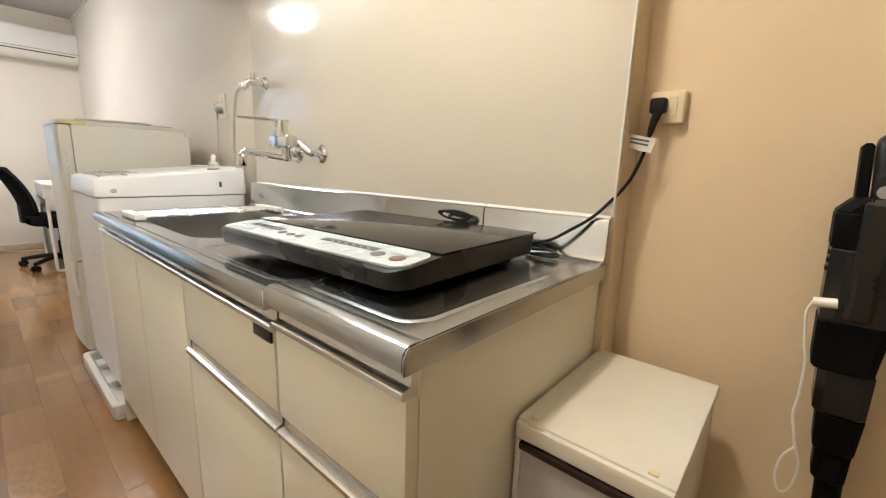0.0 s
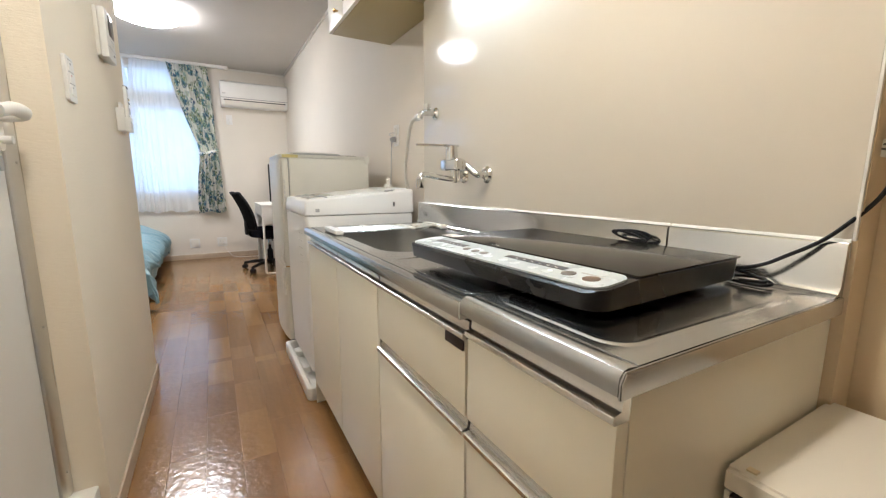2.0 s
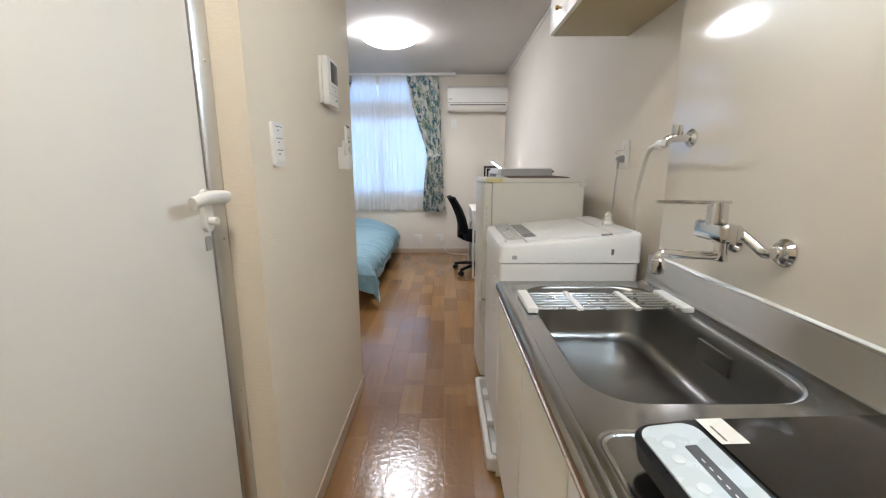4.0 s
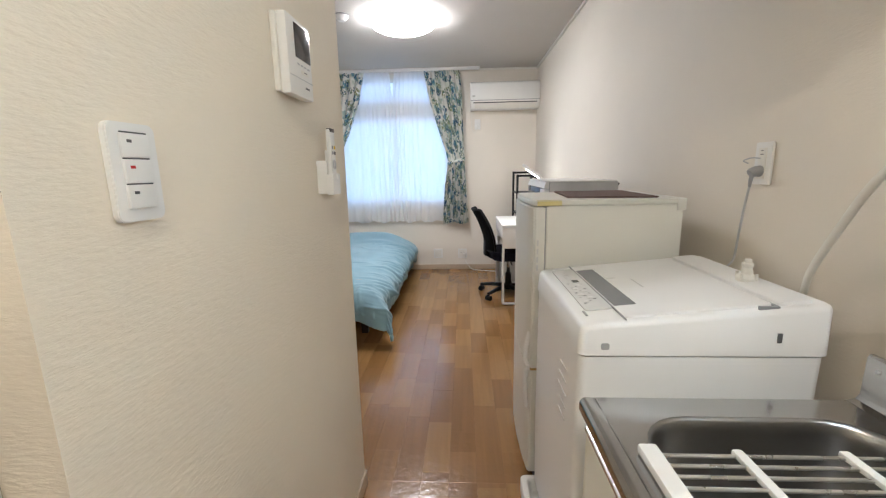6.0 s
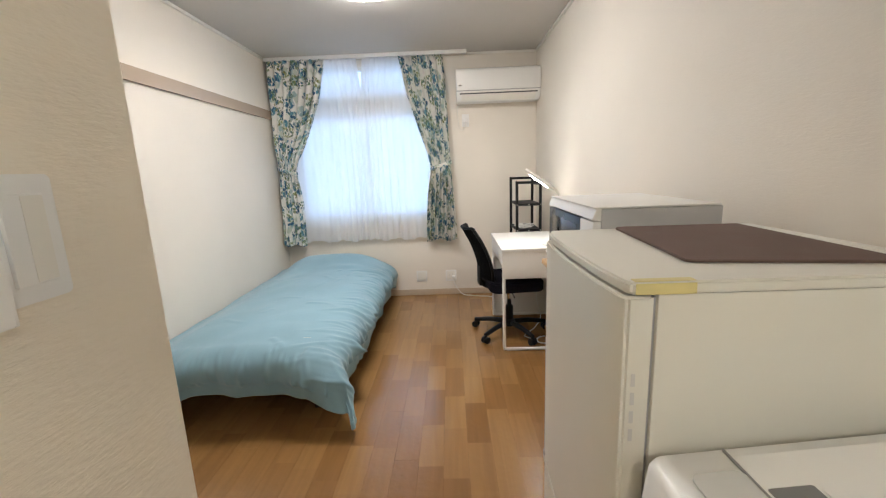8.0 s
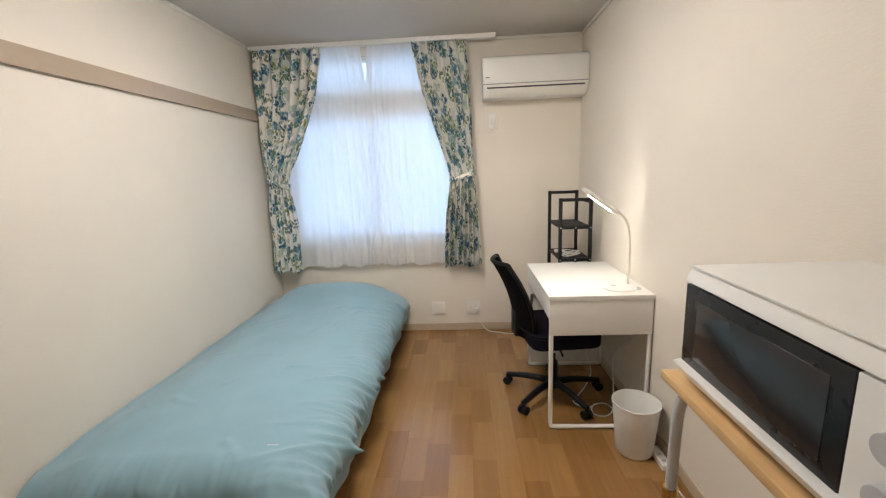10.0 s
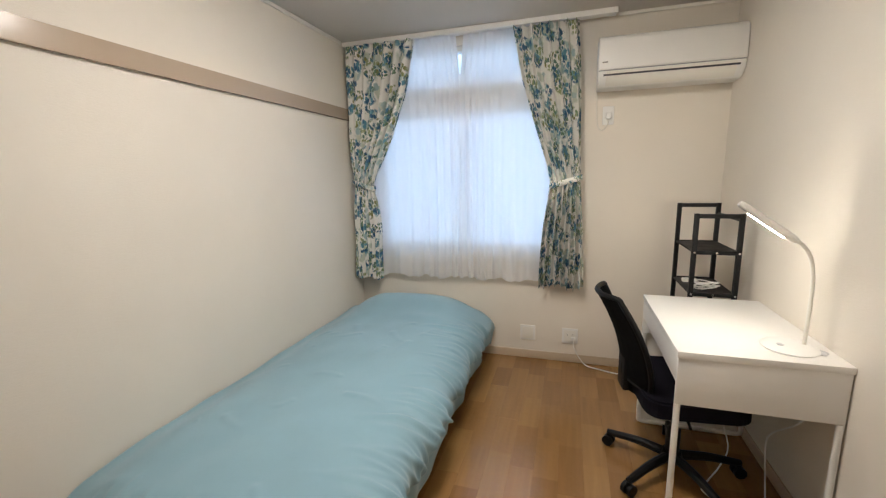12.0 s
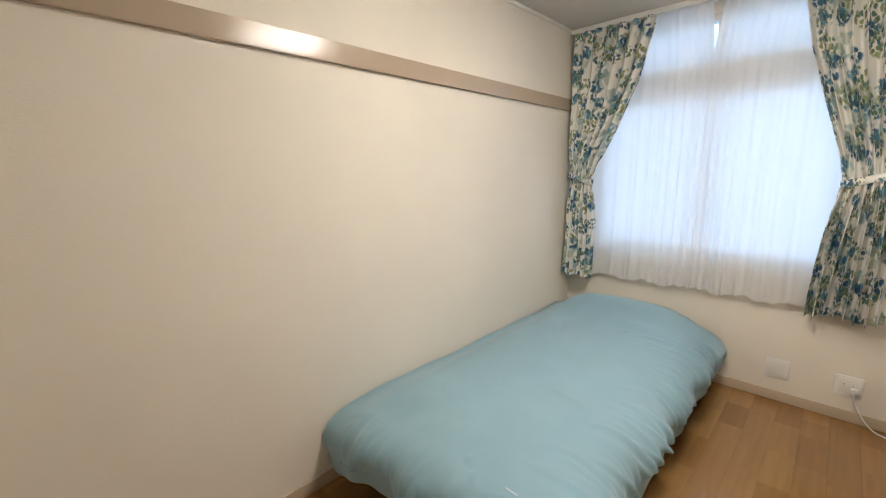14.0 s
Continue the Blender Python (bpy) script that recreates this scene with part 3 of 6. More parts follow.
part("lock_turn", tube([(DX + 0.008, hy, hz - 0.05), (DX + 0.028, hy, hz - 0.05)], 0.009, straight=True), M_WHITE, door_1)
part("lock_sign", prism(rrect(hy - 0.011, hy + 0.011, hz - 0.118, hz - 0.085, 0.004), DX, DX + 0.003, "x"), M_PALEINK, door_1, "small grey lock indicator")

# ================================================================ KITCHEN
FX, KY0, KY1, KZ, KT = 0.205, 0.690, 2.178, 0.79, 0.80       # door face, near end, far end, worktop height
KS1, KS2, KS3 = 0.957, 1.366, 1.752                 # joints between the fronts


def front(parent, name, y0, y1, z0, z1, rail=True, steel=True, label=""):
    """A cream front with a metal finger rail along its top edge."""
    p = part(name, box((FX, y0 + 0.0035, z0), (FX + 0.019, y1 - 0.0035, z1 - (0.032 if rail else 0)), 0.0015), M_CREAM, parent, label)
    if rail:
        z = z1 - 0.0315
        prof = [(FX - 0.006, z + 0.002), (FX - 0.004, z), (FX + 0.019, z), (FX + 0.019, z + 0.031), (FX + 0.010, z + 0.031), (FX + 0.008, z + 0.029), (FX + 0.006, z + 0.013), (FX - 0.004, z + 0.011), (FX - 0.006, z + 0.009)]
        part("handle_rail", prism(prof, y0 + 0.0035, y1 - 0.0035), M_FINGER if steel else M_WHITE2, p, "aluminium finger rail" if steel else "cream finger rail")
    return p


def carcass(parent, y0, y1):
    bm = box((FX + 0.021, y0 + 0.001, 0.1), (XP - 0.004, y0 + 0.017, 0.741))
    box((FX + 0.021, y1 - 0.017, 0.1), (XP - 0.004, y1 - 0.001, 0.741), bm=bm)
    box((FX + 0.021, y0 + 0.018, 0.1), (XP - 0.004, y1 - 0.018, 0.116), bm=bm)
    box((XP - 0.012, y0 + 0.018, 0.117), (XP - 0.005, y1 - 0.018, 0.741), bm=bm)
    box((FX + 0.021, y0 + 0.018, 0.715), (FX + 0.04, y1 - 0.018, 0.741), bm=bm)
    part("carcass", bm, M_CREAM, parent)
    part("toe_kick", box((FX + 0.055, y0 + 0.001, 0.0), (FX + 0.07, y1 - 0.001, 0.0995)), M_DGREY, parent, "dark recessed toe kick")
    part("plinth_panel", box((FX + 0.072, y0 + 0.001, 0.0), (XP - 0.01, y1 - 0.001, 0.0985)), M_CREAM, parent)


drawer_cabinet = thing("drawer_cabinet", (0.47, 0.815, 0), "cream kitchen base cabinet with stacked drawers", "cabinet", "kitchen base units")
carcass(drawer_cabinet, KY0, KS1)
front(drawer_cabinet, "drawer", KY0 - 0.017, KS1, 0.591, 0.766)
front(drawer_cabinet, "drawer", KY0 - 0.017, KS1, 0.428, 0.588)
front(drawer_cabinet, "drawer", KY0 - 0.017, KS1, 0.268, 0.425)
front(drawer_cabinet, "drawer", KY0 - 0.017, KS1, 0.104, 0.265)
part("side_panel", box((FX + 0.0205, KY0 - 0.014, 0.0), (XP - 0.004, KY0, 0.7695), 0.001), M_CREAM, drawer_cabinet, "plain cream end panel")

door_cabinet = thing("door_cabinet", (0.47, 1.16, 0), "cream kitchen base cabinet, one drawer over a door", "cabinet", "kitchen base units")
carcass(door_cabinet, KS1, KS2)
d = front(door_cabinet, "drawer", KS1, KS2, 0.591, 0.757)
part("label_plate", box((FX - 0.004, KS1 + 0.006, 0.706), (FX - 0.0002, KS1 + 0.064, 0.7245), 0.001), M_DKBROWN, d, "small dark maker's plate")
front(door_cabinet, "door", KS1, KS2, 0.104, 0.588)

sink_cabinet = thing("sink_cabinet", (0.47, 1.725, 0), "cream kitchen sink cabinet with two tall doors", "cabinet", "kitchen base units")
carcass(sink_cabinet, KS2, KY1)
front(sink_cabinet, "door", KS2, KS3, 0.104, 0.757)
front(sink_cabinet, "door", KS3, KY1, 0.104, 0.757)
part("side_panel", box((FX + 0.001, KY1, 0.0), (XP - 0.004, KY1 + 0.010, 0.741), 0.001), M_CREAM, sink_cabinet)

for y in (KS1, KS2, KS3):
    owner = door_cabinet if y < KS3 else sink_cabinet
    part("joint_strip", box((FX + 0.006, y - 0.0022, 0.105), (FX + 0.0195, y + 0.0022, 0.755)), M_DKBROWN, owner, "dark shadow gap strip")

# ---- worktops
WXF = 0.190


def apron(y0, y1, bm, K):
    """The folded front edge, rounded over."""
    prof = [(WXF + 0.03, K - 0.001), (WXF + 0.014, K + 0.001), (WXF + 0.006, K - 0.001), (WXF + 0.001, K - 0.007), (WXF, K - 0.014), (WXF, K - 0.026),
            (WXF + 0.003, K - 0.028), (WXF + 0.014, K - 0.028), (WXF + 0.014, K - 0.012), (WXF + 0.03, K - 0.006)]
    return prism(prof, y0, y1, "y", bm=bm)


def backsplash(parent, y0, y1, K):
    prof = [(XP - 0.036, K + 0.0005), (XP - 0.020, K + 0.004), (XP - 0.013, K + 0.014), (XP - 0.012, 0.880), (XP - 0.008, 0.886), (XP - 0.001, 0.886),
            (XP - 0.001, K - 0.004), (XP - 0.036, K - 0.004)]
    return part("backsplash", prism(prof, y0, y1, "y"), M_STEEL, parent, "folded stainless upstand")


def lip(parent, x0, x1, y0, y1, r, K):
    """The pressed edge of the draining field."""
    pts = [(x, y, K + 0.0006) for x, y in rrect(x0, x1, y0, y1, r, 5)]
    bm = bmesh.new()
    V = []
    for i, p in enumerate(pts):
        a, b = Vector(pts[i - 1]), Vector(pts[(i + 1) % len(pts)])
        d = (b - a).normalized()
        s = Vector((d.y, -d.x, 0))
        V.append([bm.verts.new(Vector(p) + s * w + Vector((0, 0, h))) for w, h in ((-0.009, -0.001), (-0.003, 0.0006), (0.003, 0.0006), (0.009, -0.001))])
    for i in range(len(V)):
        a, b = V[i], V[(i + 1) % len(V)]
        for k in range(3):
            bm.faces.new((a[k], a[k + 1], b[k + 1], b[k]))
    part("pressed_rim", bm, M_STEEL, parent, angle=80)


stove_worktop = thing("stove_worktop", (0.46, 0.81, 0.753), "brushed stainless worktop with pressed rim and rounded front", "worktop")
y0, y1 = KY0 - 0.022, KS1 - 0.002
bm = box((WXF + 0.03, y0, KT - 0.012), (XP - 0.036, y1, KT))
apron(y0, y1, bm, KT)
part("top", bm, M_STEEL, stove_worktop)
bm = prism([(WXF + 0.006, KT - 0.001), (WXF, KT - 0.012), (WXF, KT - 0.030), (XP - 0.004, KT - 0.030), (XP - 0.004, KT - 0.001)], y0 - 0.004, y0, "y", bev=0.0012)
part("end_fold", bm, M_STEEL, stove_worktop, "folded stainless end")
backsplash(stove_worktop, y0, y1, KT)
lip(stove_worktop, WXF + 0.05, XP - 0.065, y0 + 0.035, y1 - 0.03, 0.035, KT)

sink_worktop = thing("sink_worktop", (0.46, 1.53, 0.753), "brushed stainless sink worktop with a rounded basin", "worktop")
y0, y1 = KS1 + 0.002, 2.190
SX0, SX1, SY0, SY1 = 0.262, 0.680, 1.425, 2.130
outer = rrect(WXF + 0.03, XP - 0.036, SY0 - 0.04, y1, 0.0006, 6)
inner = rrect(SX0, SX1, SY0, SY1, 0.10, 6)
rings = [[(x, y, KZ) for x, y in outer]]
for inset, z in ((0, KZ), (0.003, KZ - 0.001), (0.007, KZ - 0.006), (0.012, KZ - 0.03), (0.02, KZ - 0.15), (0.035, KZ - 0.172), (0.06, KZ - 0.178)):
    rings.append([(x, y, z) for x, y in rrect(SX0 + inset, SX1 - inset, SY0 + inset, SY1 - inset, 0.10 - inset * 0.4, 6)])
basin = loops(rings[1:], cap_last=True)
bm = loops(rings[:2])
box((WXF + 0.03, y0, KZ - 0.010), (XP - 0.036, SY0 - 0.04, KZ), bm=bm)
apron(y0, y1, bm, KZ)
box((WXF + 0.01, y1 - 0.002, KZ - 0.026), (XP - 0.004, y1 + 0.001, KZ - 0.001), bm=bm)
part("top", bm, M_STEEL, sink_worktop)
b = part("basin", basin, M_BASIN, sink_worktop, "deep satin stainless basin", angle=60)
part("drain_ring", lathe([(0.060, KZ - 0.177), (0.062, KZ - 0.174), (0.050, KZ - 0.173), (0.046, KZ - 0.176), (0.03, KZ - 0.177), (0.0, KZ - 0.177)], (0.45, 1.585, 0)), M_CHROME, b, "round drain cover")
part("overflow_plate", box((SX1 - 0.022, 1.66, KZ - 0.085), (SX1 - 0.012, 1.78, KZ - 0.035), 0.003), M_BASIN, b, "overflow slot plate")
backsplash(sink_worktop, y0, y1, KZ)
lip(sink_worktop, WXF + 0.045, XP - 0.065, y0 + 0.03, SY0 - 0.075, 0.035, KZ)
part("caulk", box((WXF + 0.0005, KS1 - 0.0018, KZ - 0.026), (XP - 0.014, KS1 + 0.0018, KZ + 0.0014)), M_CAULK, sink_worktop, "pale joint filler")
part("screw", cyl((XP - 0.0145, 2.165, KZ + 0.072), (XP - 0.011, 2.165, KZ + 0.072), 0.004, n=10), M_ALU, sink_worktop)

for owner, ya, yb in ((stove_worktop, KY0 - 0.022, KS1 - 0.002), (sink_worktop, KS1 + 0.002, 2.149)):
    part("sealant_bead", prism([(XP - 0.0048, 0.8862), (XP - 0.0042, 0.8885), (XP - 0.001, 0.8915), (XP - 0.001, 0.8862)], ya, yb, "y"), M_WHITE, owner, "white sealant bead")

# ---- folding dish rack across the basin
dish_rack = thing("dish_rack", (0.46, 1.93, KZ), "extending sink rack, steel rods in white plastic ends", "rack")
for k in range(7):
    y = 1.876 + 0.0225 * k
    part("rod", cyl((0.258, y, KZ + 0.010), (0.672, y, KZ + 0.010), 0.0031, n=10), M_ALU, dish_rack)
for x0, x1 in ((0.236, 0.266), (0.664, 0.694)):
    part("end_cap", box((x0, 1.858, KZ + 0.0022), (x1, 2.030, KZ + 0.018), 0.005), M_WHITE, dish_rack, "white plastic end bar")
for x in (0.385, 0.545):
    part("clip", box((x - 0.008, 1.866, KZ + 0.006), (x + 0.008, 2.022, KZ + 0.0155), 0.003), M_WHITE, dish_rack, "white plastic cross clip")

# ---- table-top induction cooker
hob = thing("induction_cooker", (0.467, 1.041, KT + 0.003), "black table-top double induction cooker with pale control strip", "cooker", rz=2.6)
HL, HD = 0.525, 0.40
bm = prism(rrect(-HD / 2, HD / 2, -HL / 2, HL / 2, 0.030, 7), 0.008, 0.044, "z")
for x in (-HD / 2 + 0.010, -HD / 2 + 0.085):
    bmesh.ops.bisect_plane(bm, geom=bm.verts[:] + bm.edges[:] + bm.faces[:], plane_co=(x, 0, 0), plane_no=(1, 0, 0))
for v in bm.verts:  # the control ledge slopes to the front, the underside draws in
    if v.co.z > 0.03:
        v.co.z -= 0.007 * min(1, max(0, (-HD / 2 + 0.085 - v.co.x) / 0.075)) + 0.005 * max(0, (-HD / 2 + 0.010 - v.co.x) / 0.010)
    else:
        v.co.x *= 0.985
        v.co.y *= 0.99
part("body", bm, M_BLACKGLOSS, hob, local=True)
part("glass_top", box((-HD / 2 + 0.093, -HL / 2 + 0.004, 0.0442), (HD / 2 - 0.003, HL / 2 - 0.004, 0.0475), 0.001), M_GLASSTOP, hob, "dark brown-black ceramic glass", local=True)
tilt = Matrix.Translation((-HD / 2 + 0.0475, 0, 0.0423)) @ Matrix.Rotation(-math.atan2(0.007, 0.075), 4, "Y")


def on_strip(bm, z=0.0):
    bmesh.ops.transform(bm, matrix=tilt @ Matrix.Translation((0, 0, z)), verts=bm.verts)
    return bm


strip = part("control_strip", on_strip(prism(rrect(-0.039, 0.0375, -HL / 2 + 0.007, HL / 2 - 0.007, 0.022), -0.003, 0.001, "z")), M_CONTROL, hob, "pale blue-grey touch strip", local=True)
for ya, yb in ((-0.163, -0.028), (0.100, 0.212)):
    part("display", on_strip(prism(rrect(0.0, 0.0155, ya, yb, 0.002, 2), 0.001, 0.0015, "z")), M_DGREY, strip, "dark display window", local=True)
    for k in range(6):
        yl = ya + 0.018 + (yb - ya - 0.045) * k / 5
        part("led", on_strip(box((0.0050, yl - 0.003, 0.0015), (0.0065, yl + 0.003, 0.0019))), M_WHITE, strip, local=True)
for y, x, r, m_ in ((-0.221, -0.008, 0.0125, M_BROWNBTN), (-0.180, -0.007, 0.0115, M_BUTTON), (0.024, -0.006, 0.0086, M_BUTTON), (0.052, -0.006, 0.0086, M_BUTTON), (0.080, -0.006, 0.0086, M_BUTTON),
                    (-0.148, -0.019, 0.0095, M_PALEBTN), (-0.118, -0.019, 0.0095, M_PALEBTN), (-0.074, -0.018, 0.0095, M_PALEBTN), (-0.044, -0.018, 0.0095, M_PALEBTN), (0.122, -0.019, 0.0080, M_PALEBTN),
                    (0.147, -0.019, 0.0080, M_PALEBTN), (0.192, -0.019, 0.0080, M_PALEBTN), (0.217, -0.017, 0.0080, M_PALEBTN)):
    part("button", on_strip(lathe([(r, 0.001), (r, 0.0016), (r * 0.8, 0.0021), (0, 0.0019)], (x, y, 0), n=20)), m_, strip, local=True)
part("marking", on_strip(box((0.006, -0.232, 0.001), (0.010, -0.192, 0.0013))), M_PALEINK, strip, local=True)
part("sticker", box((-HD / 2 + 0.092, HL / 2 - 0.055, 0.0478), (-HD / 2 + 0.128, HL / 2 - 0.004, 0.0482)), M_PAPER, hob, "white paper caution sticker", local=True)
part("sticker_print", box((-HD / 2 + 0.10, HL / 2 - 0.05, 0.0483), (-HD / 2 + 0.103, HL / 2 - 0.02, 0.0485)), M_INK, hob, local=True)
for x in (-HD / 2 + 0.045, HD / 2 - 0.045):
    for y in (-HL / 2 + 0.05, HL / 2 - 0.05):
        part("foot", lathe([(0.012, 0.0), (0.014, 0.003), (0.014, 0.006), (0, 0.007)], (x, y, 0.0), n=14), M_BLACK, hob, local=True)
part("base_tray", box((-HD / 2 + 0.05, -HL / 2 + 0.06, 0.001), (HD / 2 - 0.02, HL / 2 - 0.06, 0.006), 0.003), M_BLACK, hob, local=True)

# ---- socket, plug, flex and its coil
outlet = thing("wall_socket", (XR, 0.612, 1.062), "small ivory surface wall socket beside the kitchen", "socket")
part("plate", box((XR - 0.018, 0.583, 1.064), (XR - 0.0003, 0.643, 1.124), 0.006, 3), M_IVORY, outlet)
part("insert", box((XR - 0.020, 0.596, 1.078), (XR - 0.0175, 0.630, 1.112), 0.002), M_IVORY, outlet)
plug = thing("power_plug", (XR - 0.035, 0.620, 1.065), "black angled power plug in the socket", "plug")
part("body", box((XR - 0.040, 0.610, 1.082), (XR - 0.0202, 0.638, 1.110), 0.007, 3), M_BLACK, plug)
part("strain_relief", tube([(XR - 0.032, 0.624, 1.084), (XR - 0.036, 0.628, 1.064), (XR - 0.040, 0.631, 1.042)], lambda t: 0.0085 - 0.004 * t), M_BLACK, plug)
flex = tube([(XR - 0.040, 0.631, 1.043), (XR - 0.045, 0.637, 1.005), (XR - 0.062, 0.652, 0.955), (XR - 0.09, 0.675, 0.915), (XR - 0.105, 0.70, 0.885), (0.700, 0.735, 0.858), (0.690, 0.765, 0.838), (0.676, 0.80, 0.827), (0.664, 0.822, 0.826)], 0.0034, n=8)
tube([(0.676, 0.80, 0.826), (0.69, 0.78, 0.818), (0.685, 0.745, 0.809), (0.668, 0.755, 0.806), (0.672, 0.80, 0.806), (0.688, 0.815, 0.81), (0.69, 0.77, 0.815), (0.675, 0.75, 0.812), (0.664, 0.785, 0.81)], 0.003, n=8, bm=flex)
single("power_flex", flex, M_BLACK, "black power flex hanging from the socket to the cooker", "cable")
tag = thing("flex_tag", (XR - 0.05, 0.63, 1.0), "white paper warning tag round the flex", "label")
rot = Matrix.Translation((XR - 0.048, 0.646, 1.030)) @ Matrix.Rotation(radians(12), 4, "X")
part("paper", box((-0.0006, -0.028, -0.014), (0.0006, 0.024, 0.012), m=rot), M_PAPER, tag)
for dz in (0.005, -0.002):
    part("print_bar", box((-0.0012, -0.018, dz - 0.0016), (-0.0007, 0.016, dz + 0.0016), m=rot), M_INK, tag)
coil = bmesh.new()
for k in range(3):
    tube([(0.706 - 0.001 * k, 1.03 + 0.045 * math.cos(a) + 0.004 * k, KT + 0.060 + 0.010 * math.sin(a + 0.4 * k) - 0.002 * k) for a in np.linspace(0, 2 * math.pi, 12)], 0.0026, n=7, bm=coil)
single("flex_coil", coil, M_BLACK, "coil of black flex tucked behind the cooker", "cable")

# ---- mixer tap
FZ, FY = 1.006, 1.647
faucet = thing("mixer_tap", (XP, FY, FZ - 0.03), "chrome wall-mounted single-lever mixer tap", "faucet")
for y in (FY, 1.80):
    part("flange", lathe([(0.0, 0), (0.031, 0), (0.031, -0.004), (0.024, -0.013), (0.014, -0.016), (0.013, -0.024), (0, -0.024)], (XP - 0.0005, y, FZ), axis="x", n=28), M_CHROME, faucet)
for y, ye in ((FY, 1.69), (1.80, 1.76)):
    part("crank", tube([(XP - 0.02, y, FZ), (XP - 0.045, y, FZ), (XP - 0.058, (y + ye) / 2, FZ + 0.018), (XP - 0.072, ye, FZ + 0.036), (XP - 0.092, ye, FZ + 0.037)], 0.0115, n=14), M_CHROME, faucet)
    part("nut", cyl((XP - 0.074, ye, FZ + 0.037), (XP - 0.090, ye, FZ + 0.037), 0.0175, n=6), M_CHROME, faucet)
part("body", box((XP - 0.122, 1.668, FZ + 0.014), (XP - 0.088, 1.782, FZ + 0.058), 0.012, 3), M_CHROME, faucet)
part("cartridge", lathe([(0.022, 0.0), (0.023, 0.01), (0.021, 0.04), (0.019, 0.052), (0, 0.054)], (XP - 0.104, 1.725, FZ + 0.050), n=24), M_CHROME, faucet)
part("lever", prism([(XP - 0.078, 1.712), (XP - 0.082, 1.740), (XP - 0.128, 1.741), (XP - 0.232, 1.752), (XP - 0.240, 1.745), (XP - 0.234, 1.737), (XP - 0.128, 1.712)], FZ + 0.098, FZ + 0.106, "z", bev=0.003), M_CHROME, faucet, "long flat lever")
part("swivel", lathe([(0, -0.032), (0.016, -0.032), (0.017, -0.028), (0.015, -0.01), (0.015, 0.016), (0, 0.016)], (XP - 0.104, 1.700, FZ + 0.004), n=24), M_CHROME, faucet)
sp = part("spout", tube([(XP - 0.106, 1.700, FZ - 0.016), (XP - 0.14, 1.692, FZ - 0.015), (XP - 0.20, 1.673, FZ - 0.008), (XP - 0.250, 1.658, FZ - 0.002), (XP - 0.266, 1.653, FZ - 0.008), (XP - 0.267, 1.653, FZ - 0.022)], 0.0095, n=14), M_CHROME, faucet)
part("nozzle", lathe([(0, -0.02), (0.012, -0.02), (0.0135, -0.016), (0.0135, 0.010), (0.010, 0.014), (0, 0.014)], (XP - 0.267, 1.653, FZ - 0.026), n=20), M_CHROME, sp)

# ---- tap and hose for the washing machine
hose_tap = thing("washer_tap", (XP, 2.032, 1.24), "chrome washing machine tap on the kitchen panel", "faucet")
part("flange", lathe([(0, 0), (0.026, 0), (0.026, -0.004), (0.018, -0.012), (0, -0.012)], (XP - 0.0005, 2.032, 1.270), axis="x", n=24), M_CHROME, hose_tap)
part("body", tube([(XP - 0.01, 2.032, 1.270), (XP - 0.04, 2.032, 1.270), (XP - 0.07, 2.034, 1.266), (XP - 0.078, 2.036, 1.245)], 0.012, n=14), M_CHROME, hose_tap)
part("knob", lathe([(0, 0.02), (0.014, 0.018), (0.016, 0.0), (0.010, -0.014), (0, -0.014)], (XP - 0.045, 2.032, 1.288), n=16), M_CHROME, hose_tap)
part("socket", lathe([(0, 0.0), (0.013, 0.0), (0.0145, 0.006), (0.0145, 0.026), (0.010, 0.032), (0, 0.032)], (XP - 0.078, 2.040, 1.252), axis="y", n=16), M_WHITE, hose_tap, "white hose coupling")
single("water_hose", tube([(XP - 0.078, 2.070, 1.252), (XP - 0.075, 2.10, 1.250), (XP - 0.066, 2.15, 1.238), (XP - 0.055, 2.20, 1.195), (XP - 0.036, 2.27, 1.105), (XP - 0.008, 2.345, 1.012), (XP + 0.025, 2.395, 0.95), (XP + 0.047, 2.43, 0.88), (XP + 0.050, 2.44, 0.80)], 0.0076, n=12, per=8), M_WHITE2,
       "pale ribbed hose from the tap to the washing machine", "hose")

# ---- washing machine in its tray
wm = thing("washing_machine", (0.47, 2.56, 0.055), "white top-loading washing machine with grey lid window", "washing machine")
X0, X1, Y0, Y1 = 0.215, 0.752, 2.291, 2.815


def wm_rings(levels, r):
    return [[(x, y, z) for x, y in rrect(X0 + a, X1 - b_, Y0 + c, Y1 - c, r, 6)] for a, b_, c, z in levels]


part("body", loops(wm_rings([(0.02, 0.02, 0.02, 0.075), (0.004, 0.012, 0.008, 0.09), (0.0, 0.010, 0.006, 0.30), (0.002, 0.006, 0.004, 0.826)], 0.02), cap_first=True, cap_last=True), M_WASHER, wm)
bm = loops(wm_rings([(0.004, 0.006, 0.004, 0.829), (-0.002, 0.0, 0.0, 0.831), (-0.002, 0.0, 0.0, 0.838), (0.003, 0.001, 0.002, 0.888), (0.007, 0.003, 0.005, 0.896), (0.014, 0.008, 0.010, 0.90)], 0.02), cap_first=True, cap_last=True)
for v in bm.verts:  # the top rises towards the wall
    if v.co.z > 0.87:
        v.co.z += 0.048 * max(0, (v.co.x - X0) / (X1 - X0)) - 0.002
top = part("top_cover", bm, M_WASHER, wm, "white sloping top cover")
sl = 0.048 / (X1 - X0)
ZT = 0.8985


def on_top(bm, z=0.0):
    for v in bm.verts:
        v.co.z += ZT + z + sl * (v.co.x - X0)
    return bm


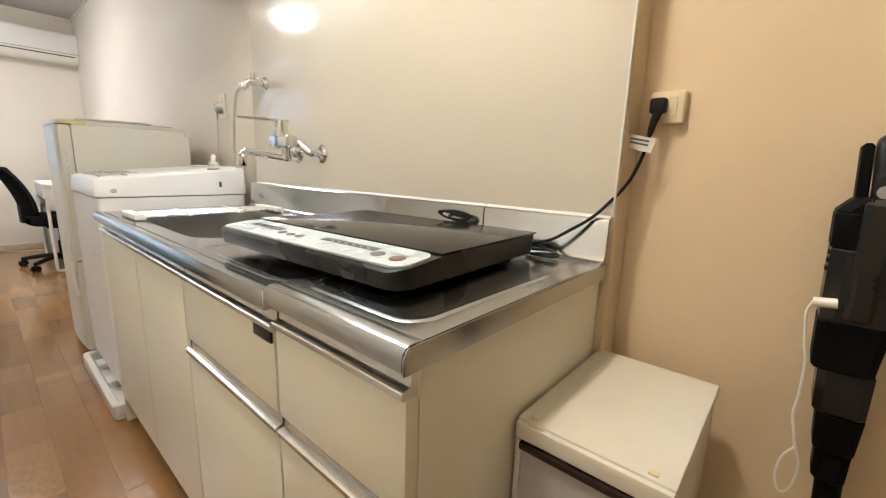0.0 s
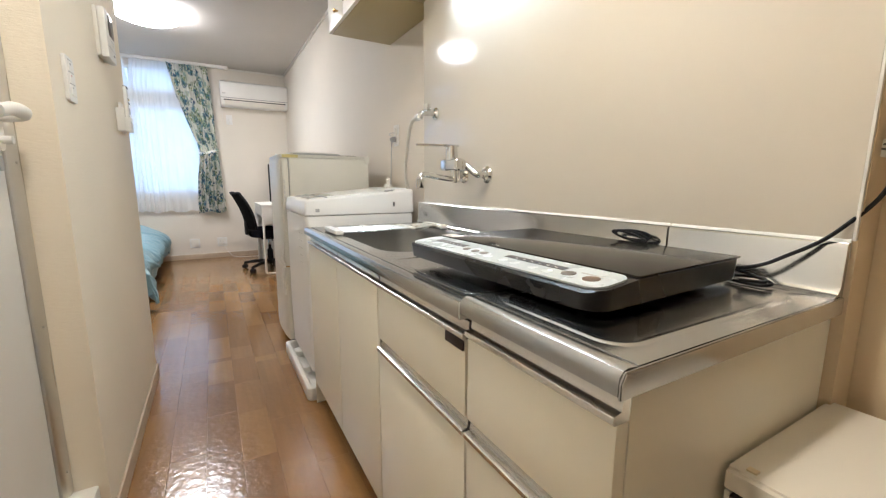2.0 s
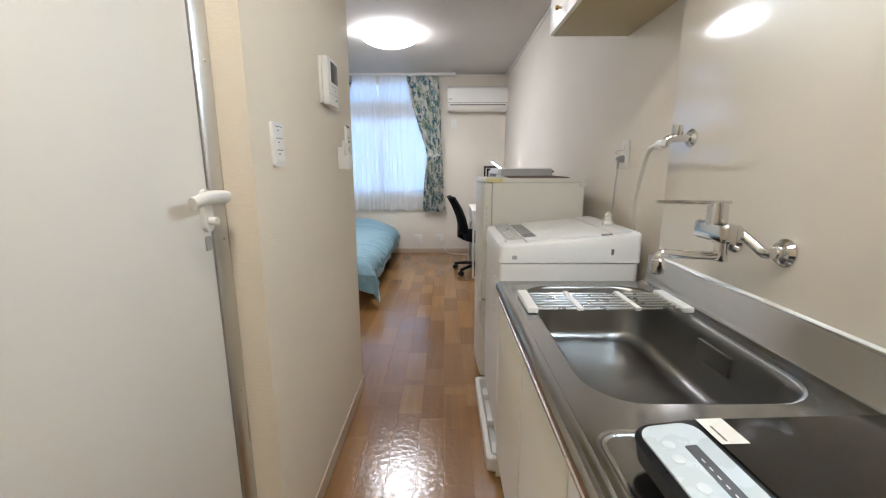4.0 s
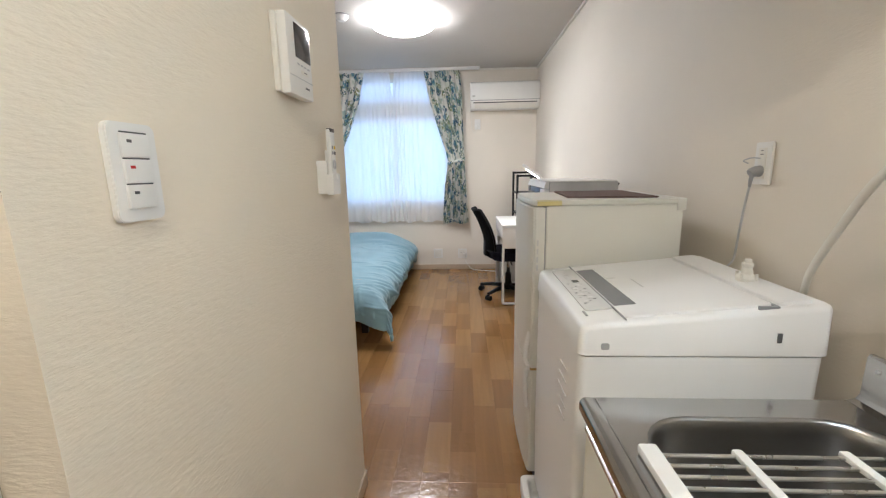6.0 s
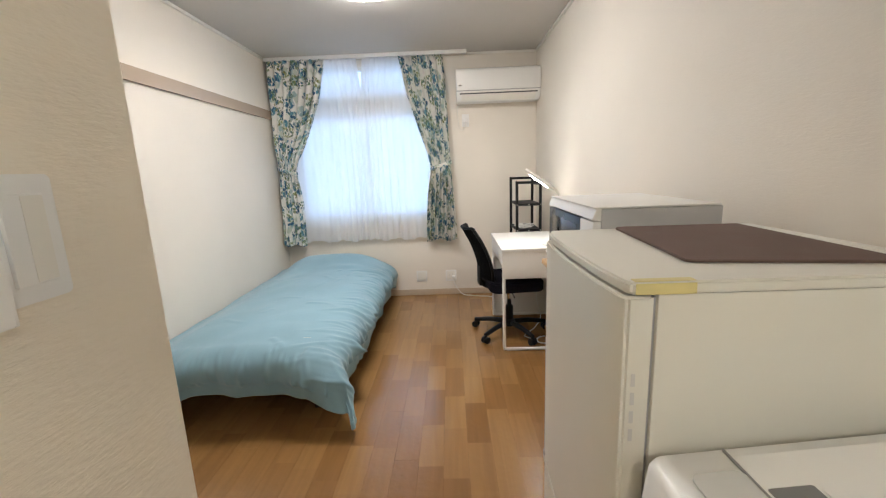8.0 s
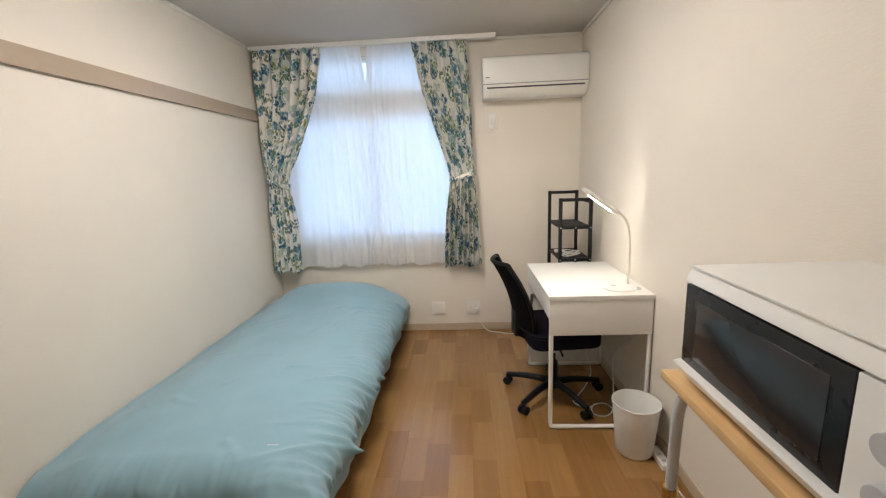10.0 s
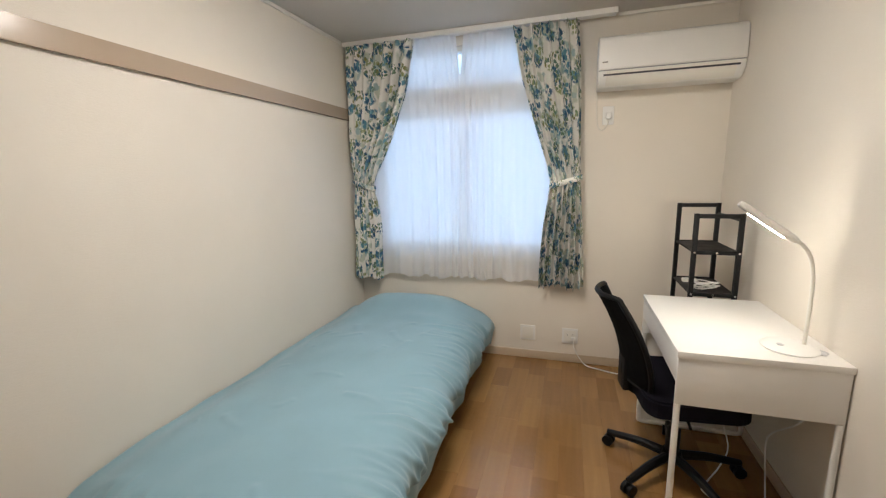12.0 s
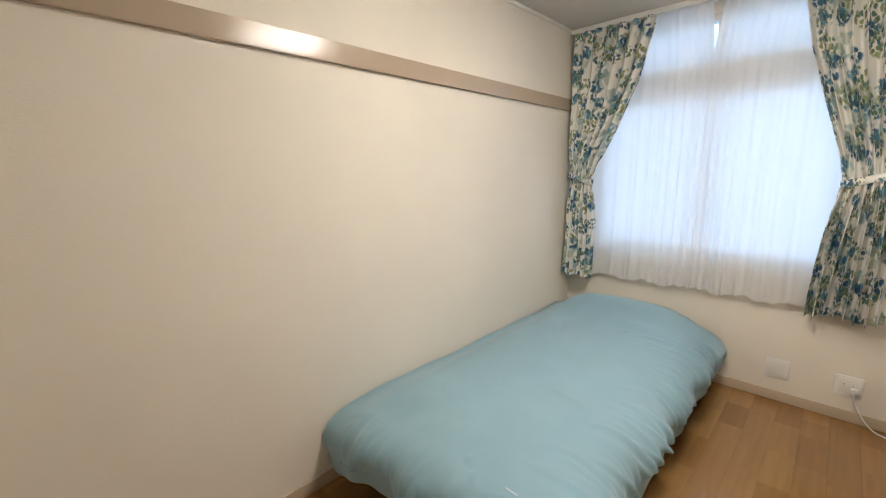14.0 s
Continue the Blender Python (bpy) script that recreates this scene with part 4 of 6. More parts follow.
part("lid", on_top(prism(rrect(0.318, 0.640, Y0 + 0.028, Y1 - 0.028, 0.012), -0.002, 0.0045, "z", bev=0.002)), M_WASHER, top, "white hinged lid")
part("lid_window", on_top(prism(rrect(0.322, 0.374, Y0 + 0.10, Y1 - 0.085, 0.003), 0.0, 0.0052, "z")), M_SMOKE, top, "smoky grey lid strip")
part("lid_grip", on_top(prism(rrect(0.377, 0.41, Y1 - 0.20, Y1 - 0.085, 0.010), 0.0, 0.0056, "z", bev=0.0015)), M_WASHER, top, "recessed white grip")
part("control_panel", on_top(prism(rrect(0.252, 0.317, Y0 + 0.09, Y1 - 0.05, 0.012), 0.0, 0.0032, "z")), M_SILVER, top, "silver-grey control panel")
part("display", on_top(prism(rrect(0.282, 0.300, Y0 + 0.32, Y0 + 0.345, 0.002), 0.0, 0.0036, "z")), M_SCREEN, top, "small dark display")
for k in range(6):
    part("button", on_top(lathe([(0.0085, 0.003), (0.0085, 0.0038), (0.005, 0.0042), (0, 0.0042)], (0.272 + 0.018 * (k % 2), Y0 + 0.15 + 0.028 * k, 0), n=14)), M_FAINT, top)
for k in range(14):
    part("print_mark", on_top(box((0.262 + 0.016 * (k % 3), Y0 + 0.135 + 0.0145 * k, 0.0042 if k % 2 else 0.0032), (0.268 + 0.016 * (k % 3), Y0 + 0.141 + 0.0145 * k, 0.0046))), M_PALEINK, top)
for k in range(7):
    part("print_bar", on_top(box((0.270, Y0 + 0.35 + 0.012 * k, 0.0032), (0.283 + 0.004 * (k % 3), Y0 + 0.353 + 0.012 * k, 0.0035))), M_PALEINK, top)
part("lid_seam", on_top(box((0.3165, Y0 + 0.012, 0.0010), (0.3185, Y1 - 0.014, 0.0048))), M_GREY, top, "dark seam in front of the lid")
part("lid_logo", on_top(box((0.44, Y0 + 0.22, 0.0046), (0.4425, Y0 + 0.30, 0.0049))), M_FAINT, top, "pale grey plain lettering bar")
part("front_logo", on_top(box((0.244, Y0 + 0.06, 0.0), (0.249, Y0 + 0.09, 0.0022))), M_PALEINK, top)
part("back_shelf", on_top(prism(rrect(0.648, 0.722, Y0 + 0.025, Y1 - 0.025, 0.012), -0.002, 0.0075, "z", bev=0.003)), M_WASHER, top)
part("side_mark", box((0.634, Y0 - 0.0012, 0.862), (0.644, Y0 + 0.004, 0.884), 0.001), M_INK, wm, "small dark side mark")
part("side_sticker", prism(rrect(0.262, 0.280, 0.845, 0.860, 0.004), Y0 - 0.0008, Y0 + 0.004, "y"), M_PALEINK, wm, "faint round sticker")
part("hinge_notch", prism([(0.598, Y0 + 0.012), (0.640, Y0 + 0.012), (0.640, Y0 + 0.070), (0.634, Y0 + 0.070), (0.634, Y0 + 0.018), (0.598, Y0 + 0.018)], 0.925, 0.9405, "z"), M_GREY, wm, "dark notch at the lid hinge")
for k in range(5):
    part("front_print", box((X0 - 0.0009, Y0 + 0.10, 0.74 - 0.035 * k), (X0 + 0.003, Y0 + 0.16 + 0.012 * (k % 3), 0.742 - 0.035 * k)), M_FAINT, wm)
IY = 2.490
inlet = part("inlet_elbow", lathe([(0, -0.004), (0.023, -0.004), (0.024, 0.006), (0.020, 0.012), (0.013, 0.016), (0.011, 0.034), (0.013, 0.036), (0.013, 0.043), (0.009, 0.046), (0.008, 0.054), (0, 0.055)], (0.690, IY, ZT + sl * 0.475 + 0.008), n=18), M_WHITE2, wm, "ivory water inlet elbow")
for a in range(4):
    x, y = 0.690 + 0.023 * math.cos(a * 1.57 + 0.5), IY + 0.023 * math.sin(a * 1.57 + 0.5)
    part("lug", cyl((x, y, 0.951), (x, y, 0.968), 0.004, n=8), M_WHITE2, inlet)
for x in (X0 + 0.06, X1 - 0.07):
    for y in (Y0 + 0.06, Y1 - 0.06):
        part("foot", cyl((x, y, 0.05), (x, y, 0.078), 0.018, n=12), M_DGREY, wm)

pan = thing("washer_tray", (0.47, 2.52, 0), "white moulded plastic washing machine tray", "tray")
PX0, PX1, PY0, PY1 = 0.172, 0.79, 2.20, 2.842
bm = loops([[(x, y, z) for x, y in rrect(PX0 + i, PX1 - i, PY0 + i, PY1 - i, 0.02, 4)] for i, z in ((0.004, 0.0), (0.0, 0.006), (0.0, 0.058), (0.004, 0.062), (0.020, 0.062), (0.026, 0.056), (0.034, 0.018), (0.06, 0.014))], cap_first=True, cap_last=True)
part("tray", bm, M_WHITE, pan)
for y in (2.29, 2.50, 2.72):
    part("corner_block", box((PX0 + 0.03, y - 0.035, 0.0142), (PX0 + 0.09, y + 0.035, 0.045), 0.006), M_WHITE, pan)
for x in (X0 + 0.06, X1 - 0.07):
    for y in (Y0 + 0.06, Y1 - 0.06):
        part("foot_pad", cyl((x, y, 0.0142), (x, y, 0.0498), 0.032, n=14), M_LGREY, pan)

# ---- double socket on the wall above, with a grey plug and white flex
sock = thing("wall_socket", (XR, 2.660, 1.18), "white tall wall socket above the washing machine", "socket")
part("plate", box((XR - 0.009, 2.627, 1.184), (XR - 0.0003, 2.693, 1.303), 0.004), M_WHITE, sock)
part("insert", box((XR - 0.012, 2.646, 1.20), (XR - 0.0085, 2.675, 1.287), 0.002), M_WHITE2, sock)
for z in (1.268, 1.278):
    part("slot", box((XR - 0.0128, 2.655, z), (XR - 0.0117, 2.666, z + 0.0022)), M_INK, sock)
part("earth_lead", tube([(XR - 0.012, 2.664, 1.258), (XR - 0.026, 2.682, 1.260), (XR - 0.030, 2.708, 1.252), (XR - 0.020, 2.700, 1.244)], 0.0018, n=6), M_LGREY, sock)
pl = thing("power_plug", (XR - 0.03, 2.660, 1.19), "grey washing machine plug in the wall socket", "plug")
part("body", tube([(XR - 0.0125, 2.660, 1.222), (XR - 0.022, 2.660, 1.222), (XR - 0.034, 2.660, 1.219), (XR - 0.040, 2.660, 1.216)], lambda t: 0.016 - 0.005 * t * t, n=14), M_GREY, pl)
part("strain_relief", tube([(XR - 0.033, 2.660, 1.212), (XR - 0.034, 2.662, 1.196), (XR - 0.033, 2.665, 1.178)], lambda t: 0.006 - 0.002 * t, n=10), M_GREY, pl)
single("power_flex", tube([(XR - 0.033, 2.665, 1.179), (XR - 0.033, 2.672, 1.14), (XR - 0.029, 2.689, 1.06), (XR - 0.027, 2.698, 1.0), (XR - 0.033, 2.696, 0.955), (XR - 0.058, 2.689, 0.930)], 0.0032, n=8), M_LGREY, "pale grey flex hanging behind the washing machine", "cable")

# ---- refrigerator
fridge = thing("refrigerator", (0.46, 3.10, 0), "small white two-door refrigerator with rounded doors", "refrigerator")
RY0, RY1, RX, RZ = 2.862, 3.345, 0.246, 1.131
part("cabinet", box((RX + 0.004, RY0, 0.03), (0.712, RY1, RZ - 0.019), 0.004), M_FRIDGE, fridge)
bm = prism([(0.716, RY0 - 0.003), (0.716, RY1 + 0.003), (0.222, RY1 + 0.003), (0.210, RY1 - 0.012), (0.198, RY1 - 0.09), (0.194, (RY0 + RY1) / 2), (0.197, RY0 + 0.09), (0.204, RY0 + 0.012), (0.212, RY0 - 0.003)], RZ - 0.0185, RZ, "z", bev=0.004)
part("top_cover", bm, M_FRIDGE, fridge, "white top with rounded front")
prof = [(RX, RY0 + 0.001), (RX, RY1 - 0.001), (0.214, RY1 - 0.001), (0.204, RY1 - 0.012), (0.195, RY1 - 0.10), (0.190, (RY0 + RY1) / 2), (0.194, RY0 + 0.10), (0.201, RY0 + 0.012), (0.208, RY0 + 0.001)]
ud = part("upper_door", prism(prof, 0.500, RZ - 0.022, "z", bev=0.004), M_FRIDGE, fridge, angle=50)
ld = part("lower_door", prism(prof, 0.055, 0.494, "z", bev=0.004), M_FRIDGE, fridge, angle=50)
part("gasket", box((RX + 0.0005, RY0 + 0.006, 0.06), (RX + 0.0035, RY1 - 0.006, RZ - 0.024)), M_GREY, fridge, "grey door gasket")
for k in range(4):
    part("faint_print", box((0.218, RY0 + 0.0004, RZ - 0.16 - 0.03 * k), (0.224, RY0 + 0.0025, RZ - 0.14 - 0.03 * k)), M_FAINT, ud, "faint worn lettering bar")
part("handle", tube([(0.214, RY0 + 0.018, 0.505), (0.196, RY0 + 0.016, 0.515), (0.188, RY0 + 0.018, 0.54), (0.192, RY0 + 0.020, 0.59), (0.204, RY0 + 0.022, 0.64)], 0.0085, n=10), M_WHITE, ud, "moulded white grip")
part("handle", tube([(0.214, RY0 + 0.018, 0.490), (0.193, RY0 + 0.014, 0.485), (0.189, RY0 + 0.018, 0.42), (0.198, RY0 + 0.022, 0.33)], 0.0085, n=10), M_WHITE, ld, "moulded white grip")
part("hinge", box((0.205, RY0 - 0.002, 0.4945), (0.235, RY0 + 0.03, 0.4995)), M_BRASS, fridge, "worn yellow hinge plate")
part("tape", box((0.216, RY0 - 0.0042, RZ - 0.018), (0.300, RY0 - 0.0032, RZ - 0.002)), M_TAPE, fridge, "yellowed strip of tape")
part("tape", box((0.216, RY0 - 0.001, RZ + 0.0002), (0.300, RY0 + 0.014, RZ + 0.0010)), M_TAPE, fridge, "yellowed strip of tape")
part("back_rim", box((0.690, RY0 - 0.0045, RZ - 0.040), (0.720, RY1 + 0.002, RZ + 0.002), 0.004), M_FRIDGE, fridge, "raised rear edge of the top")
part("kick_plate", box((0.235, RY0 + 0.01, 0.0), (0.70, RY1 - 0.01, 0.0295)), M_DGREY, fridge)
single("place_mat", prism([(0.343, RY0 + 0.105), (0.355, RY0 + 0.098), (0.635, RY0 + 0.052), (0.655, RY0 + 0.06), (0.676, RY1 - 0.015), (0.385, RY1 - 0.005), (0.372, RY1 - 0.02)], RZ + 0.0006, RZ + 0.0056, "z", bev=0.0015), M_BROWNMAT,
       "dark brown felt mat lying on the refrigerator", "mat")

# ---- small cabinet beside the kitchen
cab = thing("small_cabinet", (0.59, 0.555, 0), "small cream cabinet with a dark edge strip", "cabinet")
CX0, CX1, CY0, CY1, CZ = 0.426, 0.757, 0.458, 0.668, 0.612
part("body", box((CX0 + 0.014, CY0 + 0.003, 0.0), (CX1, CY1, CZ - 0.016), 0.002), M_WHITE2, cab)
part("top", box((CX0 + 0.006, CY0, CZ - 0.015), (CX1 + 0.002, CY1 + 0.002, CZ), 0.004), M_WHITE2, cab)
d = part("flap_door", box((CX0, CY0 + 0.012, 0.03), (CX0 + 0.013, CY1 - 0.010, CZ - 0.045), 0.003), M_LGREY, cab, "pale grey front panel")
part("edge_strip", box((CX0 - 0.006, CY0 + 0.010, CZ - 0.044), (CX0 + 0.012, CY1 - 0.008, CZ - 0.032), 0.003), M_DKBROWN, cab, "dark brown grip strip")
part("front_rail", box((CX0 - 0.002, CY0 + 0.001, CZ - 0.030), (CX0 + 0.013, CY1 + 0.001, CZ - 0.004), 0.003), M_WHITE2, cab)
for y0 in (CY0 + 0.001, CY1 - 0.009):
    part("stile", box((CX0, y0, 0.0), (CX0 + 0.013, y0 + 0.009, CZ - 0.033), 0.001), M_WHITE2, cab)
for y in (CY0 + 0.03, CY1 - 0.02):
    part("peg", box((CX0 + 0.012, y - 0.008, CZ), (CX0 + 0.022, y + 0.004, CZ + 0.003), 0.001), M_IVORY, cab)

# ---- cordless stick cleaner hung on the wall
vac = thing("stick_vacuum", (0.76, 0.32, 0.0), "black cordless stick vacuum hung upright on the wall", "vacuum cleaner")
VX, VY = 0.755, 0.314


def vac_block(name, z0, z1, a0, b0, a1, b1, x0, x1, material, cut=0.010, label=""):
    """A moulded block from z0 to z1: a and b are its two side edges in y below and above, x0 and x1 its depth."""
    def ring(a, b, z, i):
        c = cut
        return [(x, y, z) for x, y in ((x0 + i, a + c), (x0 + i, b - c), (x0 + c * 0.8, b - i), (x1 - i, b - i), (x1 - i, a + i), (x0 + c * 0.8, a + i))]
    h = 0.004
    rows = [ring(a0, b0, z0, h), ring(a0, b0, z0 + h, 0), ring(a1, b1, z1 - h, 0), ring(a1, b1, z1, h)]
    return part(name, loops(rows, cap_first=True, cap_last=True), material, vac, label)


part("wand", tube([(VX, 0.272, 0.06), (VX, 0.284, 0.25), (VX, 0.297, 0.42), (VX, 0.306, 0.56)], 0.0165, n=14), M_VAC, vac)
part("floor_head", box((VX - 0.12, 0.19, 0.0), (VX + 0.05, 0.34, 0.055), 0.02, 3), M_VAC, vac)
vac_block("wand_joint", 0.520, 0.575, 0.288, 0.326, 0.287, 0.328, VX - 0.022, VX + 0.022, M_VAC)
vac_block("collar", 0.570, 0.635, 0.286, 0.332, 0.283, 0.336, VX - 0.026, VX + 0.026, M_VAC)
vac_block("neck_block", 0.632, 0.704, 0.284, 0.342, 0.284, 0.345, VX - 0.030, VX + 0.028, M_BLACKGLOSS)
vac_block("battery", 0.700, 0.776, 0.287, 0.354, 0.281, 0.357, VX - 0.036, VX + 0.030, M_VAC)
vac_block("dust_cup", 0.772, 0.880, 0.280, 0.356, 0.284, 0.359, VX - 0.040, VX + 0.034, M_BLACKGLOSS, 0.016)
vac_block("motor_body", 0.876, 0.930, 0.283, 0.360, 0.283, 0.362, VX - 0.040, VX + 0.034, M_VAC, 0.016)
vac_block("shoulder", 0.926, 0.950, 0.283, 0.362, 0.296, 0.348, VX - 0.038, VX + 0.030, M_VAC, 0.014)
vac_block("spine", 0.780, 0.945, 0.304, 0.332, 0.300, 0.336, VX - 0.047, VX - 0.030, M_BLACKGLOSS, 0.006, "raised glossy spine")
vac_block("grip_post", 0.946, 1.022, 0.333, 0.346, 0.337, 0.350, VX - 0.020, VX + 0.012, M_VAC, 0.003)
vac_block("grip_post", 0.946, 1.020, 0.296, 0.306, 0.303, 0.312, VX - 0.020, VX + 0.012, M_VAC, 0.003)
part("handle", tube([(VX - 0.014, 0.315, 0.944), (VX - 0.020, 0.318, 0.975), (VX - 0.020, 0.321, 1.000), (VX - 0.014, 0.322, 1.019), (VX + 0.006, 0.322, 1.022)], lambda t: 0.0165 - 0.003 * t, n=14), M_BLACKGLOSS, vac)
sp_ = vac_block("switch_panel", 0.934, 0.982, 0.306, 0.330, 0.309, 0.332, VX - 0.046, VX - 0.030, M_BLACKGLOSS, 0.004)
part("button", lathe([(0.0085, 0), (0.008, -0.003), (0, -0.004)], (VX - 0.0458, 0.321, 0.958), axis="x", n=16), M_GREY, sp_, "oval grey button")
part("button", box((VX - 0.0475, 0.313, 0.940), (VX - 0.0455, 0.329, 0.948), 0.001), M_DGREY, sp_)
for k in range(5):
    part("vent", box((VX - 0.026, 0.3535, 0.845 + 0.012 * k), (VX - 0.006, 0.3608, 0.850 + 0.012 * k)), M_BLACK, vac)
part("wall_bracket", box((VX + 0.0, VY - 0.03, 0.80), (XR - 0.001, VY + 0.03, 0.86), 0.006), M_BLACK, vac)
ch = thing("charger_lead", (VX - 0.03, 0.37, 0.55), "white charger plug and looped white lead", "cable")
part("plug", cyl((0.698, 0.342, 0.806), (0.698, 0.367, 0.803), 0.007, n=12), M_WHITE, ch)
part("lead", tube([(0.698, 0.367, 0.803), (0.699, 0.371, 0.785), (0.70, 0.366, 0.74), (0.70, 0.361, 0.713), (0.70, 0.360, 0.66), (0.70, 0.362, 0.63), (0.70, 0.356, 0.597), (0.70, 0.352, 0.576)], 0.0017, n=8), M_WHITE, ch)
part("loop", tube([(0.70, 0.352, 0.578), (0.70, 0.364, 0.555), (0.70, 0.367, 0.52), (0.70, 0.359, 0.498), (0.70, 0.348, 0.51), (0.70, 0.344, 0.55), (0.70, 0.352, 0.579)], 0.0017, n=8), M_WHITE, ch)

# ---- wall cupboard and the strip light above the worktop
cup = thing("wall_cupboard", (0.645, 2.33, 1.75), "olive-beige wall cupboard with brass knobs", "cupboard")
UY0, UY1, UX, UZ = 1.98, 2.735, 0.470, 1.752
bm = box((UX + 0.018, UY0, UZ), (XP - 0.003, 2.152, CEIL - 0.02), 0.001)
box((UX + 0.018, 2.1585, UZ), (XR - 0.003, UY1, CEIL - 0.02), 0.001, bm=bm)
part("carcass", bm, M_OLIVE, cup)
for y0, y1, ky in ((UY0, 2.478, 2.402), (2.481, UY1, 2.555)):
    dd = part("door", box((UX, y0 + 0.001, UZ + 0.002), (UX + 0.017, y1 - 0.001, CEIL - 0.025), 0.002), M_CREAM, cup)
    part("knob", lathe([(0, -0.024), (0.008, -0.023), (0.010, -0.016), (0.005, -0.010), (0.005, 0), (0, 0)], (UX, ky, UZ + 0.052), axis="x", n=16), M_BRASS, dd, "round brass knob")
kl = thing("strip_light", (0.70, 1.5, 1.78), "white fluorescent strip light over the sink, lit", "lamp")
part("housing", box((XP - 0.062, 1.22, 1.740), (XP - 0.001, 1.90, 1.785), 0.006), M_WHITE, kl)
part("tube", cyl((XP - 0.035, 1.25, 1.723), (XP - 0.035, 1.87, 1.723), 0.0145, n=16), M_TUBE, kl, "glowing fluorescent tube")
for y in (1.235, 1.885):
    part("socket", box((XP - 0.052, y - 0.014, 1.705), (XP - 0.018, y + 0.014, 1.7395), 0.003), M_WHITE, kl)
hl = thing("hall_ceiling_lamp", (-0.05, 0.95, CEIL - 0.09), "small warm round ceiling lamp in the corridor, lit", "lamp")
part("base", lathe([(0, 0), (0.085, 0), (0.085, -0.02), (0, -0.02)], (-0.05, 0.95, CEIL - 0.001), n=28), M_WHITE, hl)
part("globe", lathe([(0, -0.09), (0.05, -0.085), (0.085, -0.06), (0.095, -0.03), (0.088, -0.021), (0, -0.021)], (-0.05, 0.95, CEIL - 0.001), n=28), M_HALL, hl)

# ================================================================ CORRIDOR WALL FITTINGS
sw = thing("light_switch", (XL, 1.926, 1.19), "white three-gang light switch on the corridor wall", "switch")
part("plate", prism(rrect(1.888, 1.963, 1.188, 1.306, 0.010), XL + 0.0003, XL + 0.009, "x", bev=0.003), M_WHITE, sw)
for k in range(3):
    z0 = 1.204 + 0.0305 * k
    r_ = part("rocker", box((XL + 0.008, 1.904, z0), (XL + 0.0125, 1.947, z0 + 0.0285), 0.0012), M_WHITE, sw)
    part("pilot_lamp", box((XL + 0.0124, 1.912, z0 + 0.0175), (XL + 0.0131, 1.919, z0 + 0.021)), M_RED if k == 1 else M_INK, r_)
    part("seam", box((XL + 0.0086, 1.906, z0 + 0.0286), (XL + 0.0115, 1.945, z0 + 0.0304)), M_INK, sw)

ic = thing("intercom", (XL, 2.43, 1.41), "white wall intercom with a dark screen", "intercom")
part("back_plate", box((XL + 0.0003, 2.352, 1.420), (XL + 0.012, 2.49, 1.582), 0.003), M_WHITE2, ic)
b_ = part("body", box((XL + 0.0125, 2.358, 1.416), (XL + 0.034, 2.496, 1.584), 0.005), M_WHITE, ic)
part("screen", box((XL + 0.0335, 2.398, 1.500), (XL + 0.0352, 2.487, 1.573), 0.001), M_SCREEN, b_, "dark screen")
for k in range(4):
    part("button", box((XL + 0.0335, 2.405 + 0.020 * k, 1.485), (XL + 0.0352, 2.417 + 0.020 * k, 1.489), 0.0005), M_LGREY, b_)
part("button", box((XL + 0.0335, 2.425, 1.468), (XL + 0.0355, 2.465, 1.477), 0.001), M_WHITE2, b_)
part("call_bar", box((XL + 0.0335, 2.437, 1.4725), (XL + 0.0358, 2.455, 1.4745)), M_INK, b_)
part("handset_seam", box((XL + 0.0335, 2.360, 1.4555), (XL + 0.0346, 2.494, 1.4572)), M_LGREY, b_)
part("plain_logo_bar", box((XL + 0.0335, 2.445, 1.438), (XL + 0.0347, 2.468, 1.442)), M_INK, b_)

hold = thing("remote_holder", (XL, 2.610, 1.17), "white plastic holder screwed to the wall", "holder")
part("cup", box((XL + 0.0003, 2.566, 1.182), (XL + 0.030, 2.622, 1.274), 0.004), M_WHITE, hold)
remote = thing("remote_control", (XL + 0.016, 2.600, 1.18), "white lamp remote with grey and yellow buttons", "remote control")
rb = part("body", box((XL + 0.0305, 2.573, 1.203), (XL + 0.043, 2.615, 1.360), 0.005), M_WHITE, remote)
part("sender_window", box((XL + 0.031, 2.575, 1.351), (XL + 0.0436, 2.613, 1.3615), 0.002), M_DKBROWN, rb, "dark infrared window")
for y, z, r, m_ in ((2.612, 1.302, 0.005, M_YELLOW), (2.594, 1.302, 0.005, M_GREY), (2.594, 1.287, 0.005, M_GREY), (2.612, 1.287, 0.005, M_DGREY), (2.603, 1.255, 0.0135, M_LGREY), (2.603, 1.262, 0.004, M_GREY), (2.603, 1.248, 0.004, M_GREY)):
    part("button", lathe([(r, 0.0), (r, 0.0015 + 0.02 * (0.0135 - r)), (r * 0.7, 0.0022 + 0.02 * (0.0135 - r)), (0, 0.0022 + 0.02 * (0.0135 - r))], (XL + 0.0428, y - 0.008, z + 0.008), axis="x", n=16), m_, rb)
part("retaining_lip", prism([(2.564, 1.180), (2.624, 1.180), (2.624, 1.232), (2.612, 1.240), (2.606, 1.222), (2.582, 1.222), (2.576, 1.240), (2.564, 1.232)], XL + 0.0435, XL + 0.0475, "x", bev=0.001), M_WHITE, hold, "notched front lip")
part("holder_side", box((XL + 0.029, 2.562, 1.180), (XL + 0.0475, 2.566, 1.236), 0.001), M_WHITE, hold)
part("holder_side", box((XL + 0.029, 2.622, 1.180), (XL + 0.0475, 2.626, 1.236), 0.001), M_WHITE, hold)
sw2 = thing("light_switch", (XL, 2.680, 1.18), "white wide single light switch near the corner", "switch")
